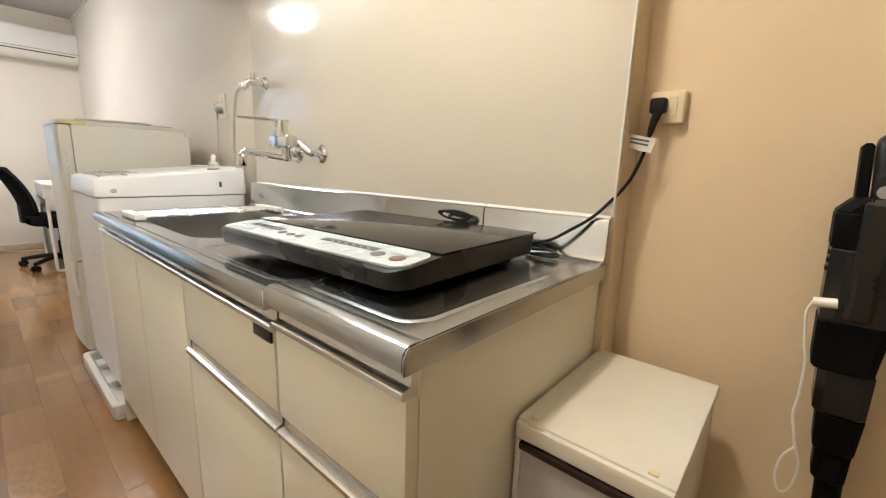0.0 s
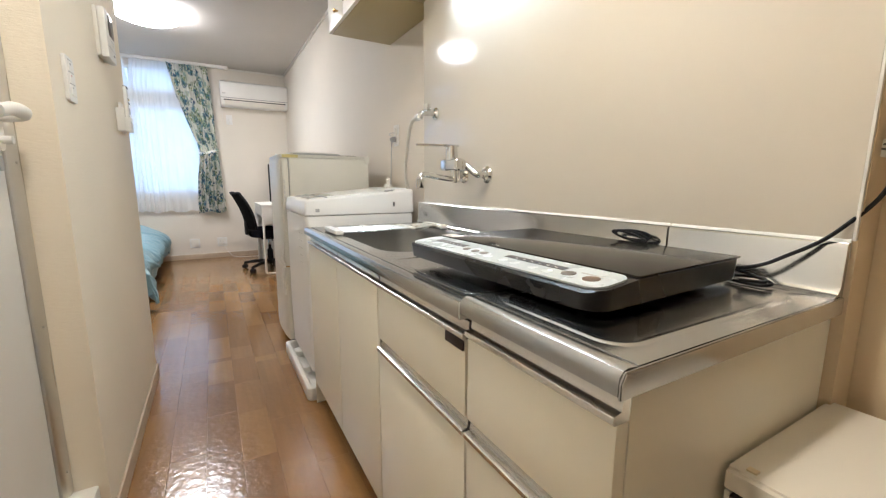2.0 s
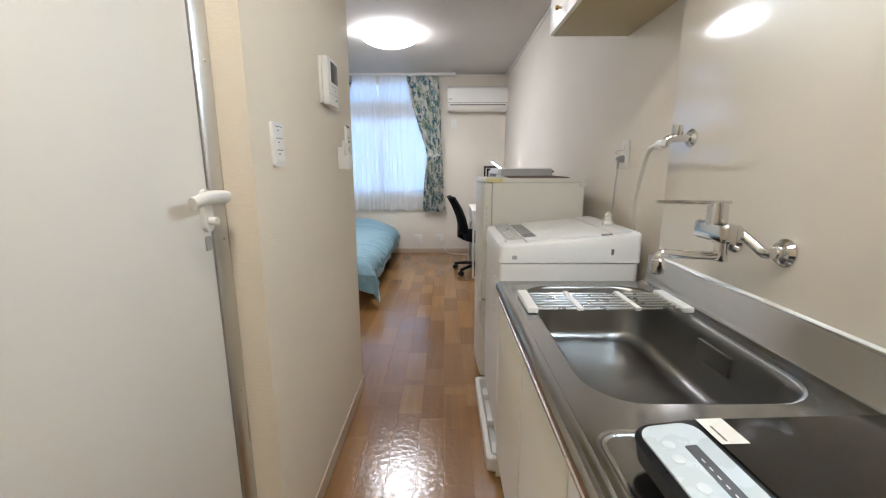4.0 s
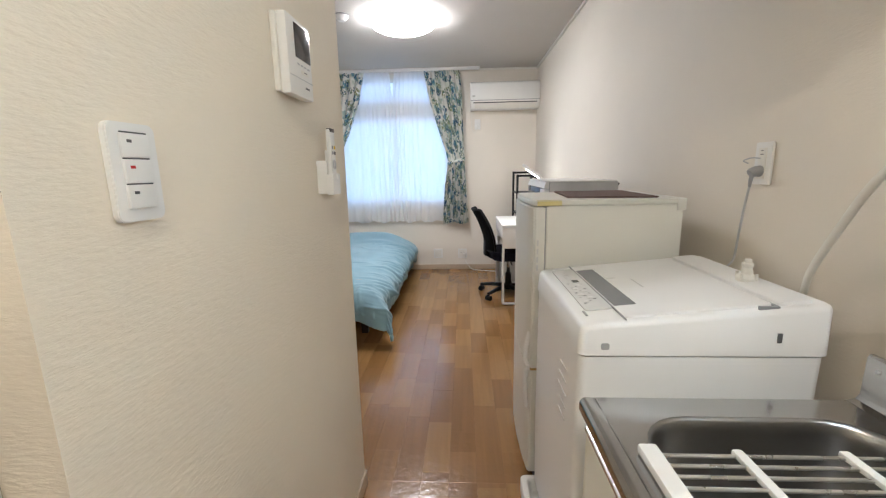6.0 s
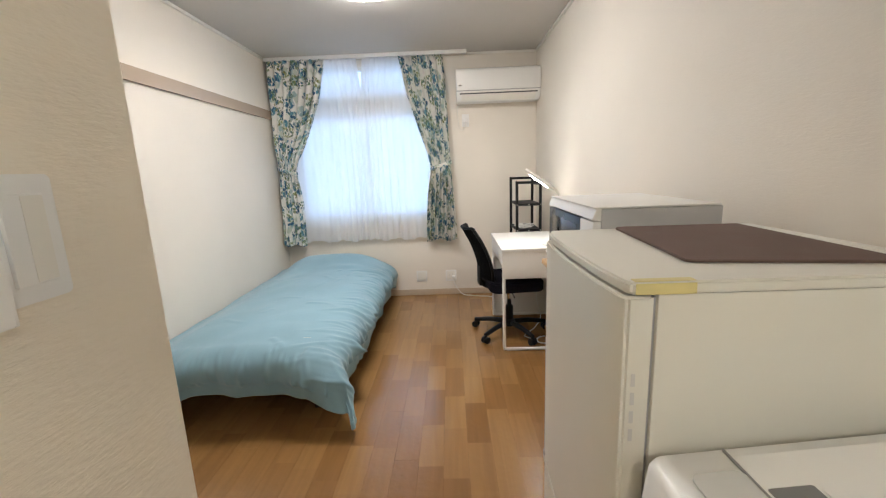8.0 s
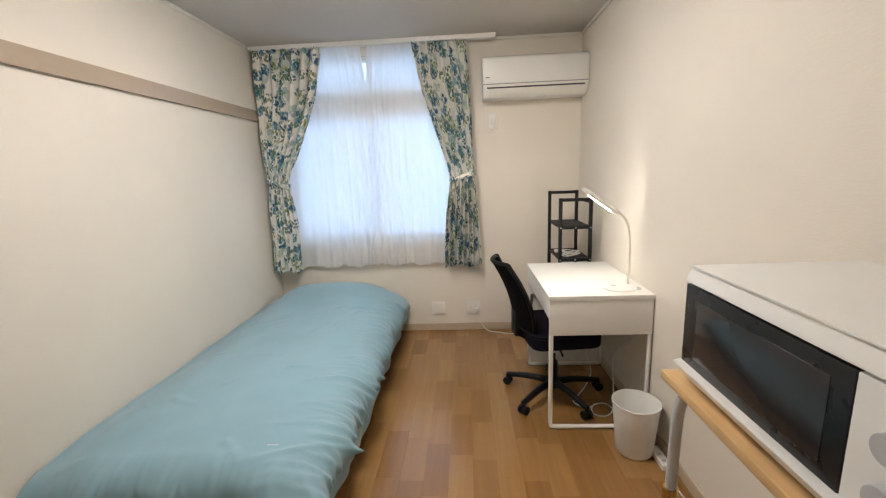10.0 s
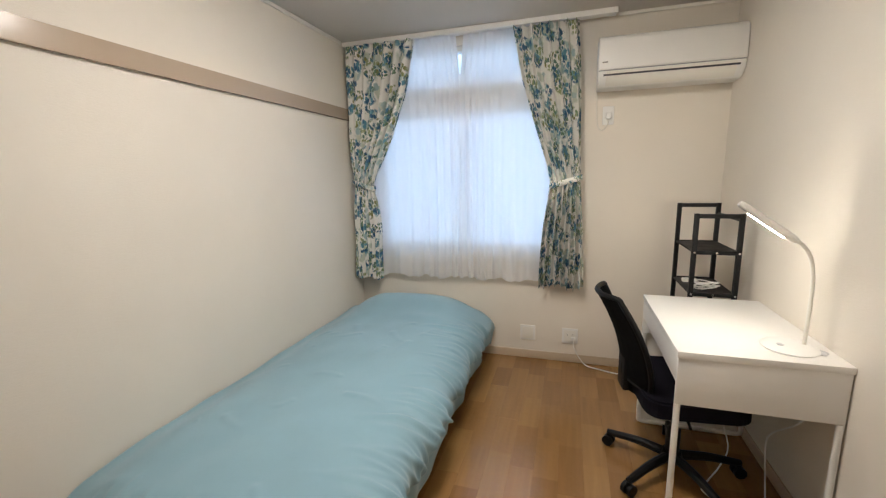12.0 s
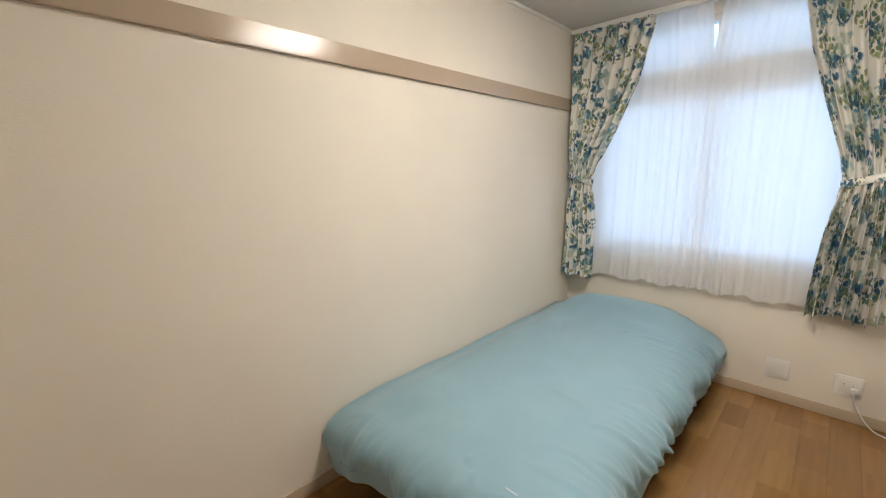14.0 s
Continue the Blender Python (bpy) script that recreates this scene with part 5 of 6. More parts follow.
part("plate", prism(rrect(2.644, 2.718, 1.184, 1.306, 0.006), XL + 0.0003, XL + 0.009, "x", bev=0.003), M_WHITE, sw2)
r_ = part("rocker", box((XL + 0.008, 2.662, 1.202), (XL + 0.0135, 2.702, 1.288), 0.0015), M_WHITE, sw2)
part("rocker_shade", box((XL + 0.0130, 2.680, 1.204), (XL + 0.0139, 2.701, 1.286)), M_WHITE2, r_)

# ================================================================ ROOM
# ---- ceiling lamp
LX, LY = -0.49, 4.78
lamp = thing("ceiling_lamp", (LX, LY, CEIL - 0.1), "round white ceiling lamp, lit", "lamp")
part("base", lathe([(0, 0), (0.18, 0), (0.18, -0.025), (0, -0.025)], (LX, LY, CEIL - 0.001), n=40), M_WHITE, lamp)
part("shade", lathe([(0, -0.098), (0.09, -0.095), (0.175, -0.084), (0.232, -0.060), (0.250, -0.037), (0.245, -0.026), (0, -0.0255)], (LX, LY, CEIL - 0.001), n=48), M_LAMP, lamp, "glowing milky dome")
sd = thing("smoke_detector", (-0.93, 4.66, CEIL - 0.05), "small round white smoke alarm on the ceiling", "smoke alarm")
part("body", lathe([(0, 0), (0.052, 0), (0.052, -0.018), (0.040, -0.03), (0.026, -0.045), (0, -0.047)], (-0.93, 4.66, CEIL - 0.001), n=28), M_WHITE, sd)
part("collar", lathe([(0.0525, -0.004), (0.056, -0.004), (0.056, -0.010), (0.0525, -0.010)], (-0.93, 4.66, CEIL - 0.001), n=28, closed=True), M_GREY, sd)

# ---- curtain rail with its curtains
RYC = 6.355
rail = thing("curtain_rail", (-0.80, RYC, CEIL - 0.04), "long white double curtain rail under the ceiling", "curtain rail")
part("cover", box((XW + 0.003, RYC - 0.035, CEIL - 0.034), (0.150, RYC - 0.020, CEIL - 0.001), 0.003), M_WHITE, rail)
part("track", box((XW + 0.003, RYC - 0.019, CEIL - 0.022), (0.146, YN - 0.02, CEIL - 0.001), 0.002), M_WHITE, rail)


def drape(name, outer, inner, seed, label, flip):
    """A tied-back pleated curtain; outer and inner give its edges by height."""
    zt, zb, zk = CEIL - 0.036, 0.60, 1.335
    rnd = random.Random(seed)
    ph = [rnd.uniform(0, 6.28) for _ in range(6)]

    def edge(pts, z):
        zs, xs = [p[0] for p in pts], [p[1] for p in pts]
        return float(np.interp(z, zs, xs))

    def f(u, v):
        z = zt + (zb - zt) * v + (0.012 * math.sin(9 * u + ph[5]) if v > 0.98 else 0)
        a, b = edge(outer, z), edge(inner, z)
        x = a + (b - a) * u
        tie = math.exp(-((z - zk) / 0.13) ** 2)
        amp = 0.034 * (1 - 0.72 * tie) * (0.75 + 0.5 * v)
        w = 2 * math.pi * (7.5 * u) + ph[0] + 0.7 * math.sin(3.1 * v + ph[1])
        y = RYC - 0.02 - 0.005 + amp * (math.sin(w) + 0.35 * math.sin(1.9 * w + ph[2])) + 0.006 * math.sin(22 * v + 9 * u + ph[3])
        x += 0.010 * math.cos(w) * (1 - tie) + 0.006 * math.sin(8 * v + ph[4] + 4 * u)
        belly = 0.035 * math.exp(-((z - 1.5) / 0.25) ** 2) * math.sin(math.pi * u)
        return (x, y - belly, z)
    top_w = 0.62 if not flip else 0.46
    bm = sheet(110, 150, f, uv=lambda u, v: (seed * 1.7 + u * top_w * 1.45, v * 1.75))
    t = thing(name, ((edge(outer, 1.3) + edge(inner, 1.3)) / 2, RYC, zb), label, "curtain", "floral curtains at the window")
    ob = part("drape", bm, M_FLORAL, t, angle=180)
    s = ob.modifiers.new("thickness", "SOLIDIFY")
    s.thickness = 0.0025
    # tie-back band round the gathers
    a, b = edge(outer, zk), edge(inner, zk)
    ring = []
    for k in range(28):
        th = 2 * math.pi * k / 28
        c, q = math.cos(th), math.sin(th)
        ring.append(((a + b) / 2 + (abs(b - a) / 2 + 0.004) * c, RYC - 0.032 + 0.039 * q, zk + 0.03 * c * (1 if flip else -1)))
    rows = [[(x, y, z + h) for x, y, z in ring] for h in (0.019, -0.019)]
    lay_bm = loops(rows)
    lay = lay_bm.loops.layers.uv.new("cloth")
    for face in lay_bm.faces:
        for lp in face.loops:
            lp[lay].uv = (lp.vert.co.x * 1.6 + seed, lp.vert.co.z * 1.6)
    tb = part("tie_back", lay_bm, M_FLORAL, t, angle=180)
    s = tb.modifiers.new("thickness", "SOLIDIFY")
    s.thickness = 0.003
    part("tie_hook", tube([(a, YN - 0.002, zk + 0.03), (a, YN - 0.05, zk + 0.035), (a, RYC - 0.0, zk + 0.02)], 0.003, n=6), M_CHROME, t)
    return t


drape("curtain", [(0.58, -1.722), (1.0, -1.715), (1.335, -1.722), (1.8, -1.732), (2.35, -1.742)], [(0.58, -1.520), (1.0, -1.512), (1.24, -1.52), (1.335, -1.535), (1.45, -1.49), (1.7, -1.36), (2.0, -1.25), (2.35, -1.165)], 1,
      "floral blue and green curtain tied back by the wall", False)
drape("curtain", [(0.58, 0.005), (1.0, -0.004), (1.335, -0.022), (1.8, -0.04), (2.35, -0.072)], [(0.58, -0.285), (1.0, -0.262), (1.24, -0.235), (1.335, -0.228), (1.45, -0.255), (1.7, -0.335), (2.0, -0.42), (2.35, -0.480)], 4,
      "floral blue and green curtain tied back beside the air conditioner", True)


def lace(x0, x1, seed, label, inner):
    """A sheer panel; inner is 1 or 0, the side where the two panels meet and the cloth gathers."""
    zt, zb = CEIL - 0.024, 0.615
    rnd = random.Random(seed)
    ph = [rnd.uniform(0, 6.28) for _ in range(5)]

    def f(u, v):
        z = zt + (zb - zt) * v + (0.012 * math.sin(19 * u + ph[4]) + 0.005 * math.sin(47 * u) if v > 0.97 else 0)
        k = u if inner else 1 - u
        g = k ** 0.82                                # more cloth towards the meeting edge
        x = x0 + (x1 - x0) * (g if inner else 1 - g)
        x += (-1 if inner else 1) * 0.030 * k * max(0, 0.16 - v) / 0.16
        w = 2 * math.pi * (4.2 * k + 3.4 * k ** 3) + ph[0] + 0.5 * math.sin(2.3 * v + ph[1])
        y = YN - (0.052 if inner else 0.045) + (0.005 + 0.012 * v) * (0.5 + 0.6 * k) * (math.sin(w) + 0.4 * math.sin(2.3 * w + ph[2])) + 0.004 * math.sin(5 * v + 3 * u + ph[3])
        return (x, min(y, YN - 0.026), z)
    t = thing("sheer_curtain", ((x0 + x1) / 2, YN - 0.045, zb), label, "curtain", "white sheers at the window")
    part("lace", sheet(150, 60, f), M_SHEER, t, angle=180)
    hem = sheet(150, 2, lambda u, v: (f(u, 0.955 + 0.0449 * v)[0], f(u, 0.955 + 0.0449 * v)[1] - 0.003, f(u, 0.955 + 0.0449 * v)[2]))
    part("hem", hem, M_SHEER, t, angle=180)


lace(-1.66, -0.862, 11, "translucent white sheer curtain drawn across the window", 1)
lace(-0.868, -0.09, 12, "translucent white sheer curtain drawn across the window", 0)

# ---- air conditioner
ac = thing("air_conditioner", (0.43, YN, 1.89), "white wall-mounted split air conditioner", "air conditioner")
AX0, AX1, AZ0, AZ1, AD = 0.046, 0.8175, 1.905, 2.199, 0.205
prof = [(YN - 0.001, AZ1 - 0.012), (YN - 0.02, AZ1), (YN - AD + 0.035, AZ1), (YN - AD + 0.006, AZ1 - 0.016), (YN - AD, AZ1 - 0.04), (YN - AD, AZ0 + 0.085), (YN - AD + 0.012, AZ0 + 0.045), (YN - AD + 0.06, AZ0 + 0.004), (YN - 0.03, AZ0), (YN - 0.001, AZ0 + 0.006)]
ab = part("body", prism(prof, AX0, AX1, "x", bev=0.004), M_WHITE, ac)
part("front_panel", box((AX0 + 0.004, YN - AD - 0.008, AZ0 + 0.098), (AX1 - 0.004, YN - AD - 0.0005, AZ1 - 0.03), 0.003), M_WHITE, ac)
part("flap", prism([(YN - AD - 0.003, AZ0 + 0.085), (YN - AD + 0.007, AZ0 + 0.045), (YN - AD + 0.045, AZ0 + 0.010), (YN - AD + 0.050, AZ0 + 0.016), (YN - AD + 0.014, AZ0 + 0.05), (YN - AD + 0.002, AZ0 + 0.086)], AX0 + 0.045, AX1 - 0.045, "x"), M_WHITE2, ac, "pale air flap")
part("slot", box((AX0 + 0.03, YN - AD - 0.0015, AZ0 + 0.062), (AX1 - 0.03, YN - AD + 0.006, AZ0 + 0.072)), M_DGREY, ac, "dark outlet slot")
part("slot", box((AX0 + 0.002, YN - AD - 0.001, AZ0 + 0.090), (AX1 - 0.002, YN - AD + 0.004, AZ0 + 0.096)), M_GREY, ac)
part("badge", box((AX0 + 0.02, YN - AD - 0.0095, AZ0 + 0.135), (AX0 + 0.05, YN - AD - 0.0082, AZ0 + 0.142)), M_CHROME, ac, "small plain silver bar")
for k in range(16):
    part("top_vent", box((AX0 + 0.05 + 0.042 * k, YN - AD + 0.05, AZ1 - 0.002), (AX0 + 0.075 + 0.042 * k, YN - 0.05, AZ1 + 0.0015)), M_LGREY, ab)
acs = thing("wall_socket", (0.128, YN, 1.70), "small white high wall socket under the air conditioner", "socket")
part("plate", box((0.094, YN - 0.009, 1.700), (0.164, YN - 0.0003, 1.818), 0.004), M_WHITE, acs)
app = thing("power_plug", (0.13, YN - 0.03, 1.73), "white air conditioner plug in the socket", "plug")
part("body", box((0.113, YN - 0.036, 1.735), (0.147, YN - 0.0092, 1.775), 0.007, 3), M_WHITE, app)
single("power_flex", tube([(0.13, YN - 0.02, 1.737), (0.125, YN - 0.018, 1.700), (0.095, YN - 0.012, 1.665), (0.065, YN - 0.010, 1.70), (0.056, YN - 0.010, 1.80), (0.055, YN - 0.010, 1.897)], 0.003, n=8), M_WHITE2, "white flex from air conditioner to socket", "cable")

# ---- low wall plates
for x, lab, holes in ((-0.37, "blank square white wall plate above the baseboard", False), (-0.063, "square white double wall socket above the baseboard", True)):
    pl = thing("wall_plate" if not holes else "wall_socket", (x, YN, 0.15), lab, "wall plate" if not holes else "socket")
    part("plate", box((x - 0.056, YN - 0.009, 0.145), (x + 0.056, YN - 0.0003, 0.262), 0.004), M_WHITE, pl)
    part("insert", box((x - 0.040, YN - 0.012, 0.160), (x + 0.040, YN - 0.0085, 0.247), 0.002), M_WHITE2, pl)
    if holes:
        for dx in (-0.018, 0.018):
            for dz in (-0.005, 0.005):
                part("slot", box((x + dx - 0.003, YN - 0.0128, 0.213 + dz - 0.0012), (x + dx + 0.003, YN - 0.0117, 0.213 + dz + 0.0012)), M_INK, pl)
wp = thing("power_plug", (-0.04, YN - 0.03, 0.17), "white plug in the low wall socket", "plug")
part("body", box((-0.053, YN - 0.038, 0.176), (-0.023, YN - 0.0122, 0.204), 0.006, 3), M_WHITE, wp)
single("power_flex", tube([(-0.038, YN - 0.034, 0.178), (-0.03, YN - 0.05, 0.13), (0.01, YN - 0.06, 0.06), (0.06, YN - 0.07, 0.012), (0.14, YN - 0.09, 0.005), (0.22, YN - 0.12, 0.005), (0.34, YN - 0.15, 0.005), (0.45, YN - 0.25, 0.005)], 0.0035, n=8), M_WHITE,
       "white power lead drooping from the low socket to the floor", "cable")

# ---- bed and bedding
bed = thing("bed", (-1.2, 5.25, 0), "low dark brown slatted bed frame with mattress", "bed")
BX0, BX1, BY0, BY1 = XW + 0.03, -0.76, 4.34, 6.38
part("side_rail", box((BX1 - 0.025, BY0, 0.12), (BX1, BY1, 0.22), 0.003), M_BEDWOOD, bed)
part("side_rail", box((BX0, BY0, 0.12), (BX0 + 0.025, BY1, 0.22), 0.003), M_BEDWOOD, bed)
part("end_rail", box((BX0 + 0.026, BY0, 0.12), (BX1 - 0.026, BY0 + 0.025, 0.22), 0.003), M_BEDWOOD, bed)
part("end_rail", box((BX0 + 0.026, BY1 - 0.025, 0.12), (BX1 - 0.026, BY1, 0.22), 0.003), M_BEDWOOD, bed)
for k in range(11):
    y = BY0 + 0.04 + 0.19 * k
    part("slat", box((BX0 + 0.026, y, 0.195), (BX1 - 0.026, y + 0.08, 0.212)), M_BEDWOOD, bed)
for x in (BX0 + 0.05, BX1 - 0.06):
    for y in (BY0 + 0.06, (BY0 + BY1) / 2, BY1 - 0.06):
        part("leg", box((x - 0.025, y - 0.025, 0.0), (x + 0.025, y + 0.025, 0.119), 0.003), M_BEDWOOD, bed)
part("mattress", box((BX0, BY0 + 0.005, 0.221), (BX1 - 0.02, BY1 - 0.005, 0.325), 0.03, 3), M_MATTRESS, bed, "plain pale mattress")
pil = thing("pillow", (-1.2, 6.14, 0.386), "pillow hidden under the duvet", "pillow")
bm = bmesh.new()
bmesh.ops.create_uvsphere(bm, u_segments=24, v_segments=14, radius=1.0)
for v in bm.verts:
    c = v.co
    v.co = Vector((-1.21 + 0.30 * math.copysign(abs(c.x) ** 0.55, c.x), 6.16 + 0.17 * math.copysign(abs(c.y) ** 0.55, c.y), 0.425 + 0.038 * c.z))
part("pillow_body", bm, M_MATTRESS, pil)

DW, DD, LS, LN = 1.072, 2.195, 0.29, 0.245          # top width and length, side and foot overhang
QX, QY = XW + 0.012, 6.405                        # wall side, head end


_rnd = random.Random(21)
CREASES = []
for k in range(92):  # drag folds that run in from the open side
    b0 = _rnd.uniform(0.25, DD + 0.05)
    ln = _rnd.uniform(0.10, 0.34) * (1.0 if k % 3 else 1.35)
    sl0 = _rnd.uniform(0.10, 0.65)
    CREASES.append((DW + 0.15, b0, DW + 0.11 - ln, b0 + sl0 * ln, _rnd.uniform(0.004, 0.011), _rnd.uniform(0.008, 0.015)))
for k in range(46):  # and from the foot
    a0 = _rnd.uniform(0.15, DW)
    ln = _rnd.uniform(0.07, 0.20)
    CREASES.append((a0, DD + 0.15, a0 + _rnd.uniform(-0.3, 0.5) * ln, DD + 0.05 - ln, _rnd.uniform(0.004, 0.011), _rnd.uniform(0.008, 0.015)))
for k in range(26):  # faint ones all over
    a0, b0, th = _rnd.uniform(0.1, DW), _rnd.uniform(0.3, DD), _rnd.uniform(0, 3.14)
    ln = _rnd.uniform(0.06, 0.22)
    CREASES.append((a0, b0, a0 + ln * math.cos(th), b0 + ln * math.sin(th), _rnd.uniform(0.0012, 0.0032), _rnd.uniform(0.012, 0.022)))


def creases(a, b):
    h = 0.0
    for ax, bx, cx, dx, hh, w in CREASES:
        vx, vy = cx - ax, dx - bx
        t = ((a - ax) * vx + (b - bx) * vy) / (vx * vx + vy * vy)
        if t < -0.15 or t > 1.1:
            continue
        tt = min(1, max(0, t))
        bend = 0.018 * math.sin(3.0 * tt + 40 * hh * 100)
        d = math.hypot(a - ax - vx * tt, b - bx - vy * tt + bend)
        if d < 2.6 * w:
            h += 1.9 * hh * math.exp(-(d / w) ** 2) * (1 - 0.9 * tt) * min(1, (1.1 - t) * 3)
    return h


def duvet_point(u, v):
    a = u * (DW + LS)
    b = v * (DD + LN)                            # from the head towards the foot
    n1 = noise.noise(Vector((a * 3.1, b * 2.7, 3.3)))
    n2 = noise.noise(Vector((a * 9.0, b * 6.0, 8.1)))
    top = 0.447 + 0.014 * n1 + 0.004 * n2
    top += 0.075 * math.exp(-((b - 0.24) / 0.24) ** 2) * math.exp(-((a - 0.54) / 0.42) ** 4)
    top -= 0.05 * math.exp(-(b / 0.09) ** 2)
    top -= 0.085 * math.exp(-(a / 0.16) ** 2)
    top -= 0.05 * math.exp(-((a - DW) / 0.16) ** 2) + 0.025 * math.exp(-((b - DD) / 0.2) ** 2)
    fold = creases(a, b)
    top += 0.010 * math.exp(-((b - 0.52) / 0.05) ** 2) * math.exp(-((a - 0.75) / 0.16) ** 2)
    x, y, z = QX + a, QY - b, top
    r = 0.13

    def over(s, roll):
        """How far out and how far down the cloth goes past an edge."""
        if s <= 0:
            return 0.0, 0.0
        t = min(s / r, roll)
        out, down = r * math.sin(t), r * (1 - math.cos(t))
        rest = max(0.0, s - r * roll)
        return out + (0.70 - 0.40 * roll) * rest, down + 0.97 * rest
    s1, s2 = a - DW + 0.09, b - DD + 0.09
    roll = 2.0 - 0.55 * min(1.0, max(0.0, min(s1 + 0.05, s2 + 0.05)) / 0.10)   # the corner hangs, the edges roll under
    o1, d1 = over(s1, roll)
    o2, d2 = over(s2, roll)
    if s1 > 0:
        x = QX + DW - 0.09 + o1
        f1 = min(1, s1 / 0.22)
        x += f1 * (0.014 * math.sin(15 * b + 3 * n1) + 0.005 * math.sin(41 * b + 5 * n1) + 0.020 * noise.noise(Vector((b * 7, 2.0, a))))
        z += f1 * 0.06 * noise.noise(Vector((b * 3.4, 7.0, 0.0)))
    if s2 > 0:
        y = QY - DD + 0.09 - o2
        f2 = min(1, s2 / 0.22)
        y += f2 * (0.012 * math.sin(17 * a + 2 * n1) + 0.005 * math.sin(39 * a + 4 * n1) + 0.018 * noise.noise(Vector((a * 6, 5.0, b))))
        z += f2 * 0.04 * noise.noise(Vector((a * 3.4, 9.0, 1.0)))
    t1, t2 = min(max(s1, 0) / r, 1.57), min(max(s2, 0) / r, 1.57)
    x += 0.95 * fold * math.sin(t1)
    y -= 0.75 * fold * math.sin(t2) * math.cos(t1)
    z += fold * math.cos(t1) * math.cos(t2)
    z -= max(d1, d2) + 0.36 * min(d1, d2)
    if s1 > 0 and s2 > 0:
        x += 0.045 * min(s1, s2) / 0.2
        y -= 0.05 * min(s1, s2) / 0.2
    return (x, y, max(z, 0.025 + 0.012 * (1 + n2)))


duvet = thing("duvet", (-1.2, 5.25, 0.386), "pale teal cotton duvet spread over the bed", "duvet")
ob = part("cover", sheet(170, 300, duvet_point), M_DUVET, duvet, angle=180)
s = ob.modifiers.new("thickness", "SOLIDIFY")
s.thickness, s.offset = 0.018, -1
part("embroidery", box((-0.84, 4.30, 0.455), (-0.80, 4.302, 0.456)), M_PAPER, duvet, "faint pale stitched mark")

# ---- desk
desk = thing("desk", (0.55, 5.395, 0), "white desk with a shallow drawer and tubular leg frames", "desk")
EX0, EX1, EY0, EY1, EZ = 0.297, 0.818, 5.025, 5.765, 0.745
part("top", box((EX0, EY0, EZ - 0.025), (EX1, EY1, EZ), 0.002), M_DESK, desk)
part("end_panel", box((EX0 + 0.004, EY0 + 0.004, 0.535), (EX1 - 0.004, EY0 + 0.020, EZ - 0.026), 0.001), M_DESK, desk)
part("end_panel", box((EX0 + 0.004, EY1 - 0.020, 0.535), (EX1 - 0.004, EY1 - 0.004, EZ - 0.026), 0.001), M_DESK, desk)
part("back_panel", box((EX1 - 0.019, EY0 + 0.021, 0.56), (EX1 - 0.004, EY1 - 0.021, EZ - 0.026), 0.001), M_DESK, desk)
part("bottom_board", box((EX0 + 0.03, EY0 + 0.021, 0.600), (EX1 - 0.021, EY1 - 0.021, 0.614)), M_DESK, desk)
part("drawer", box((EX0 + 0.005, EY0 + 0.022, 0.618), (EX0 + 0.021, EY1 - 0.022, EZ - 0.030), 0.0015), M_DESK, desk, "handleless white drawer front")
for y in (EY0 + 0.012, EY1 - 0.012):
    rr = 0.0115
    part("leg_frame", tube([(EX0 + 0.014, y, 0.534), (EX0 + 0.014, y, 0.30), (EX0 + 0.014, y, 0.035), (EX0 + 0.017, y, 0.018), (EX0 + 0.034, y, 0.013), (EX0 + 0.25, y, 0.0125), (EX1 - 0.036, y, 0.013), (EX1 - 0.019, y, 0.018), (EX1 - 0.014, y, 0.036), (EX1 - 0.014, y, 0.30), (EX1 - 0.014, y, 0.534)], rr, n=12, straight=True), M_DESK, desk, "white steel tube frame")
part("cable_tray", box((EX1 - 0.10, EY0 + 0.05, 0.53), (EX1 - 0.03, EY1 - 0.05, 0.535)), M_DESK, desk)
part("grommet", lathe([(0.026, 0.0002), (0.028, 0.0022), (0.022, 0.0022), (0.020, 0.0006), (0, 0.0006)], (0.765, 5.135, EZ), n=24), M_LGREY, desk, "round cable hole")
# cardboard-white storage box beyond the chair, under the far end
sb = thing("white_board", (0.55, 5.86, 0), "plain white board standing behind the desk end", "board")
part("board_body", box((0.305, 5.770, 0.0), (0.795, 5.790, 0.70), 0.003), M_WHITE2, sb)

# ---- desk lamp
dl = thing("desk_lamp", (0.70, 5.12, EZ), "white LED desk lamp with a flexible neck, lit", "lamp")
part("base", lathe([(0, 0.0005), (0.084, 0.0005), (0.088, 0.004), (0.082, 0.009), (0.05, 0.015), (0.02, 0.020), (0, 0.021)], (0.688, 5.160, EZ), n=36), M_WHITE, dl)
part("button", lathe([(0.012, 0.018), (0.012, 0.022), (0, 0.0225)], (0.655, 5.145, EZ - 0.004), n=16), M_LGREY, dl)
part("neck", tube([(0.737, 5.17, EZ + 0.012), (0.738, 5.17, EZ + 0.10), (0.737, 5.17, EZ + 0.22), (0.731, 5.17, EZ + 0.29), (0.716, 5.17, EZ + 0.345), (0.690, 5.17, EZ + 0.383), (0.664, 5.17, EZ + 0.400)], 0.0065, n=12), M_WHITE2, dl, "white flexible neck")
h0, h1 = Vector((0.664, 5.17, EZ + 0.401)), Vector((0.494, 5.17, EZ + 0.524))
d_ = (h1 - h0).normalized()
head = part("head", tube([h0 - d_ * 0.012, h0, h0 + d_ * 0.02, h1 - d_ * 0.02, h1, h1 + d_ * 0.008], lambda t: 0.010 + 0.0035 * math.sin(math.pi * min(1, max(0, t)) ** 0.8), n=16), M_WHITE, dl, "slim white lamp head")
up = d_.cross(Vector((0, 1, 0))).normalized()
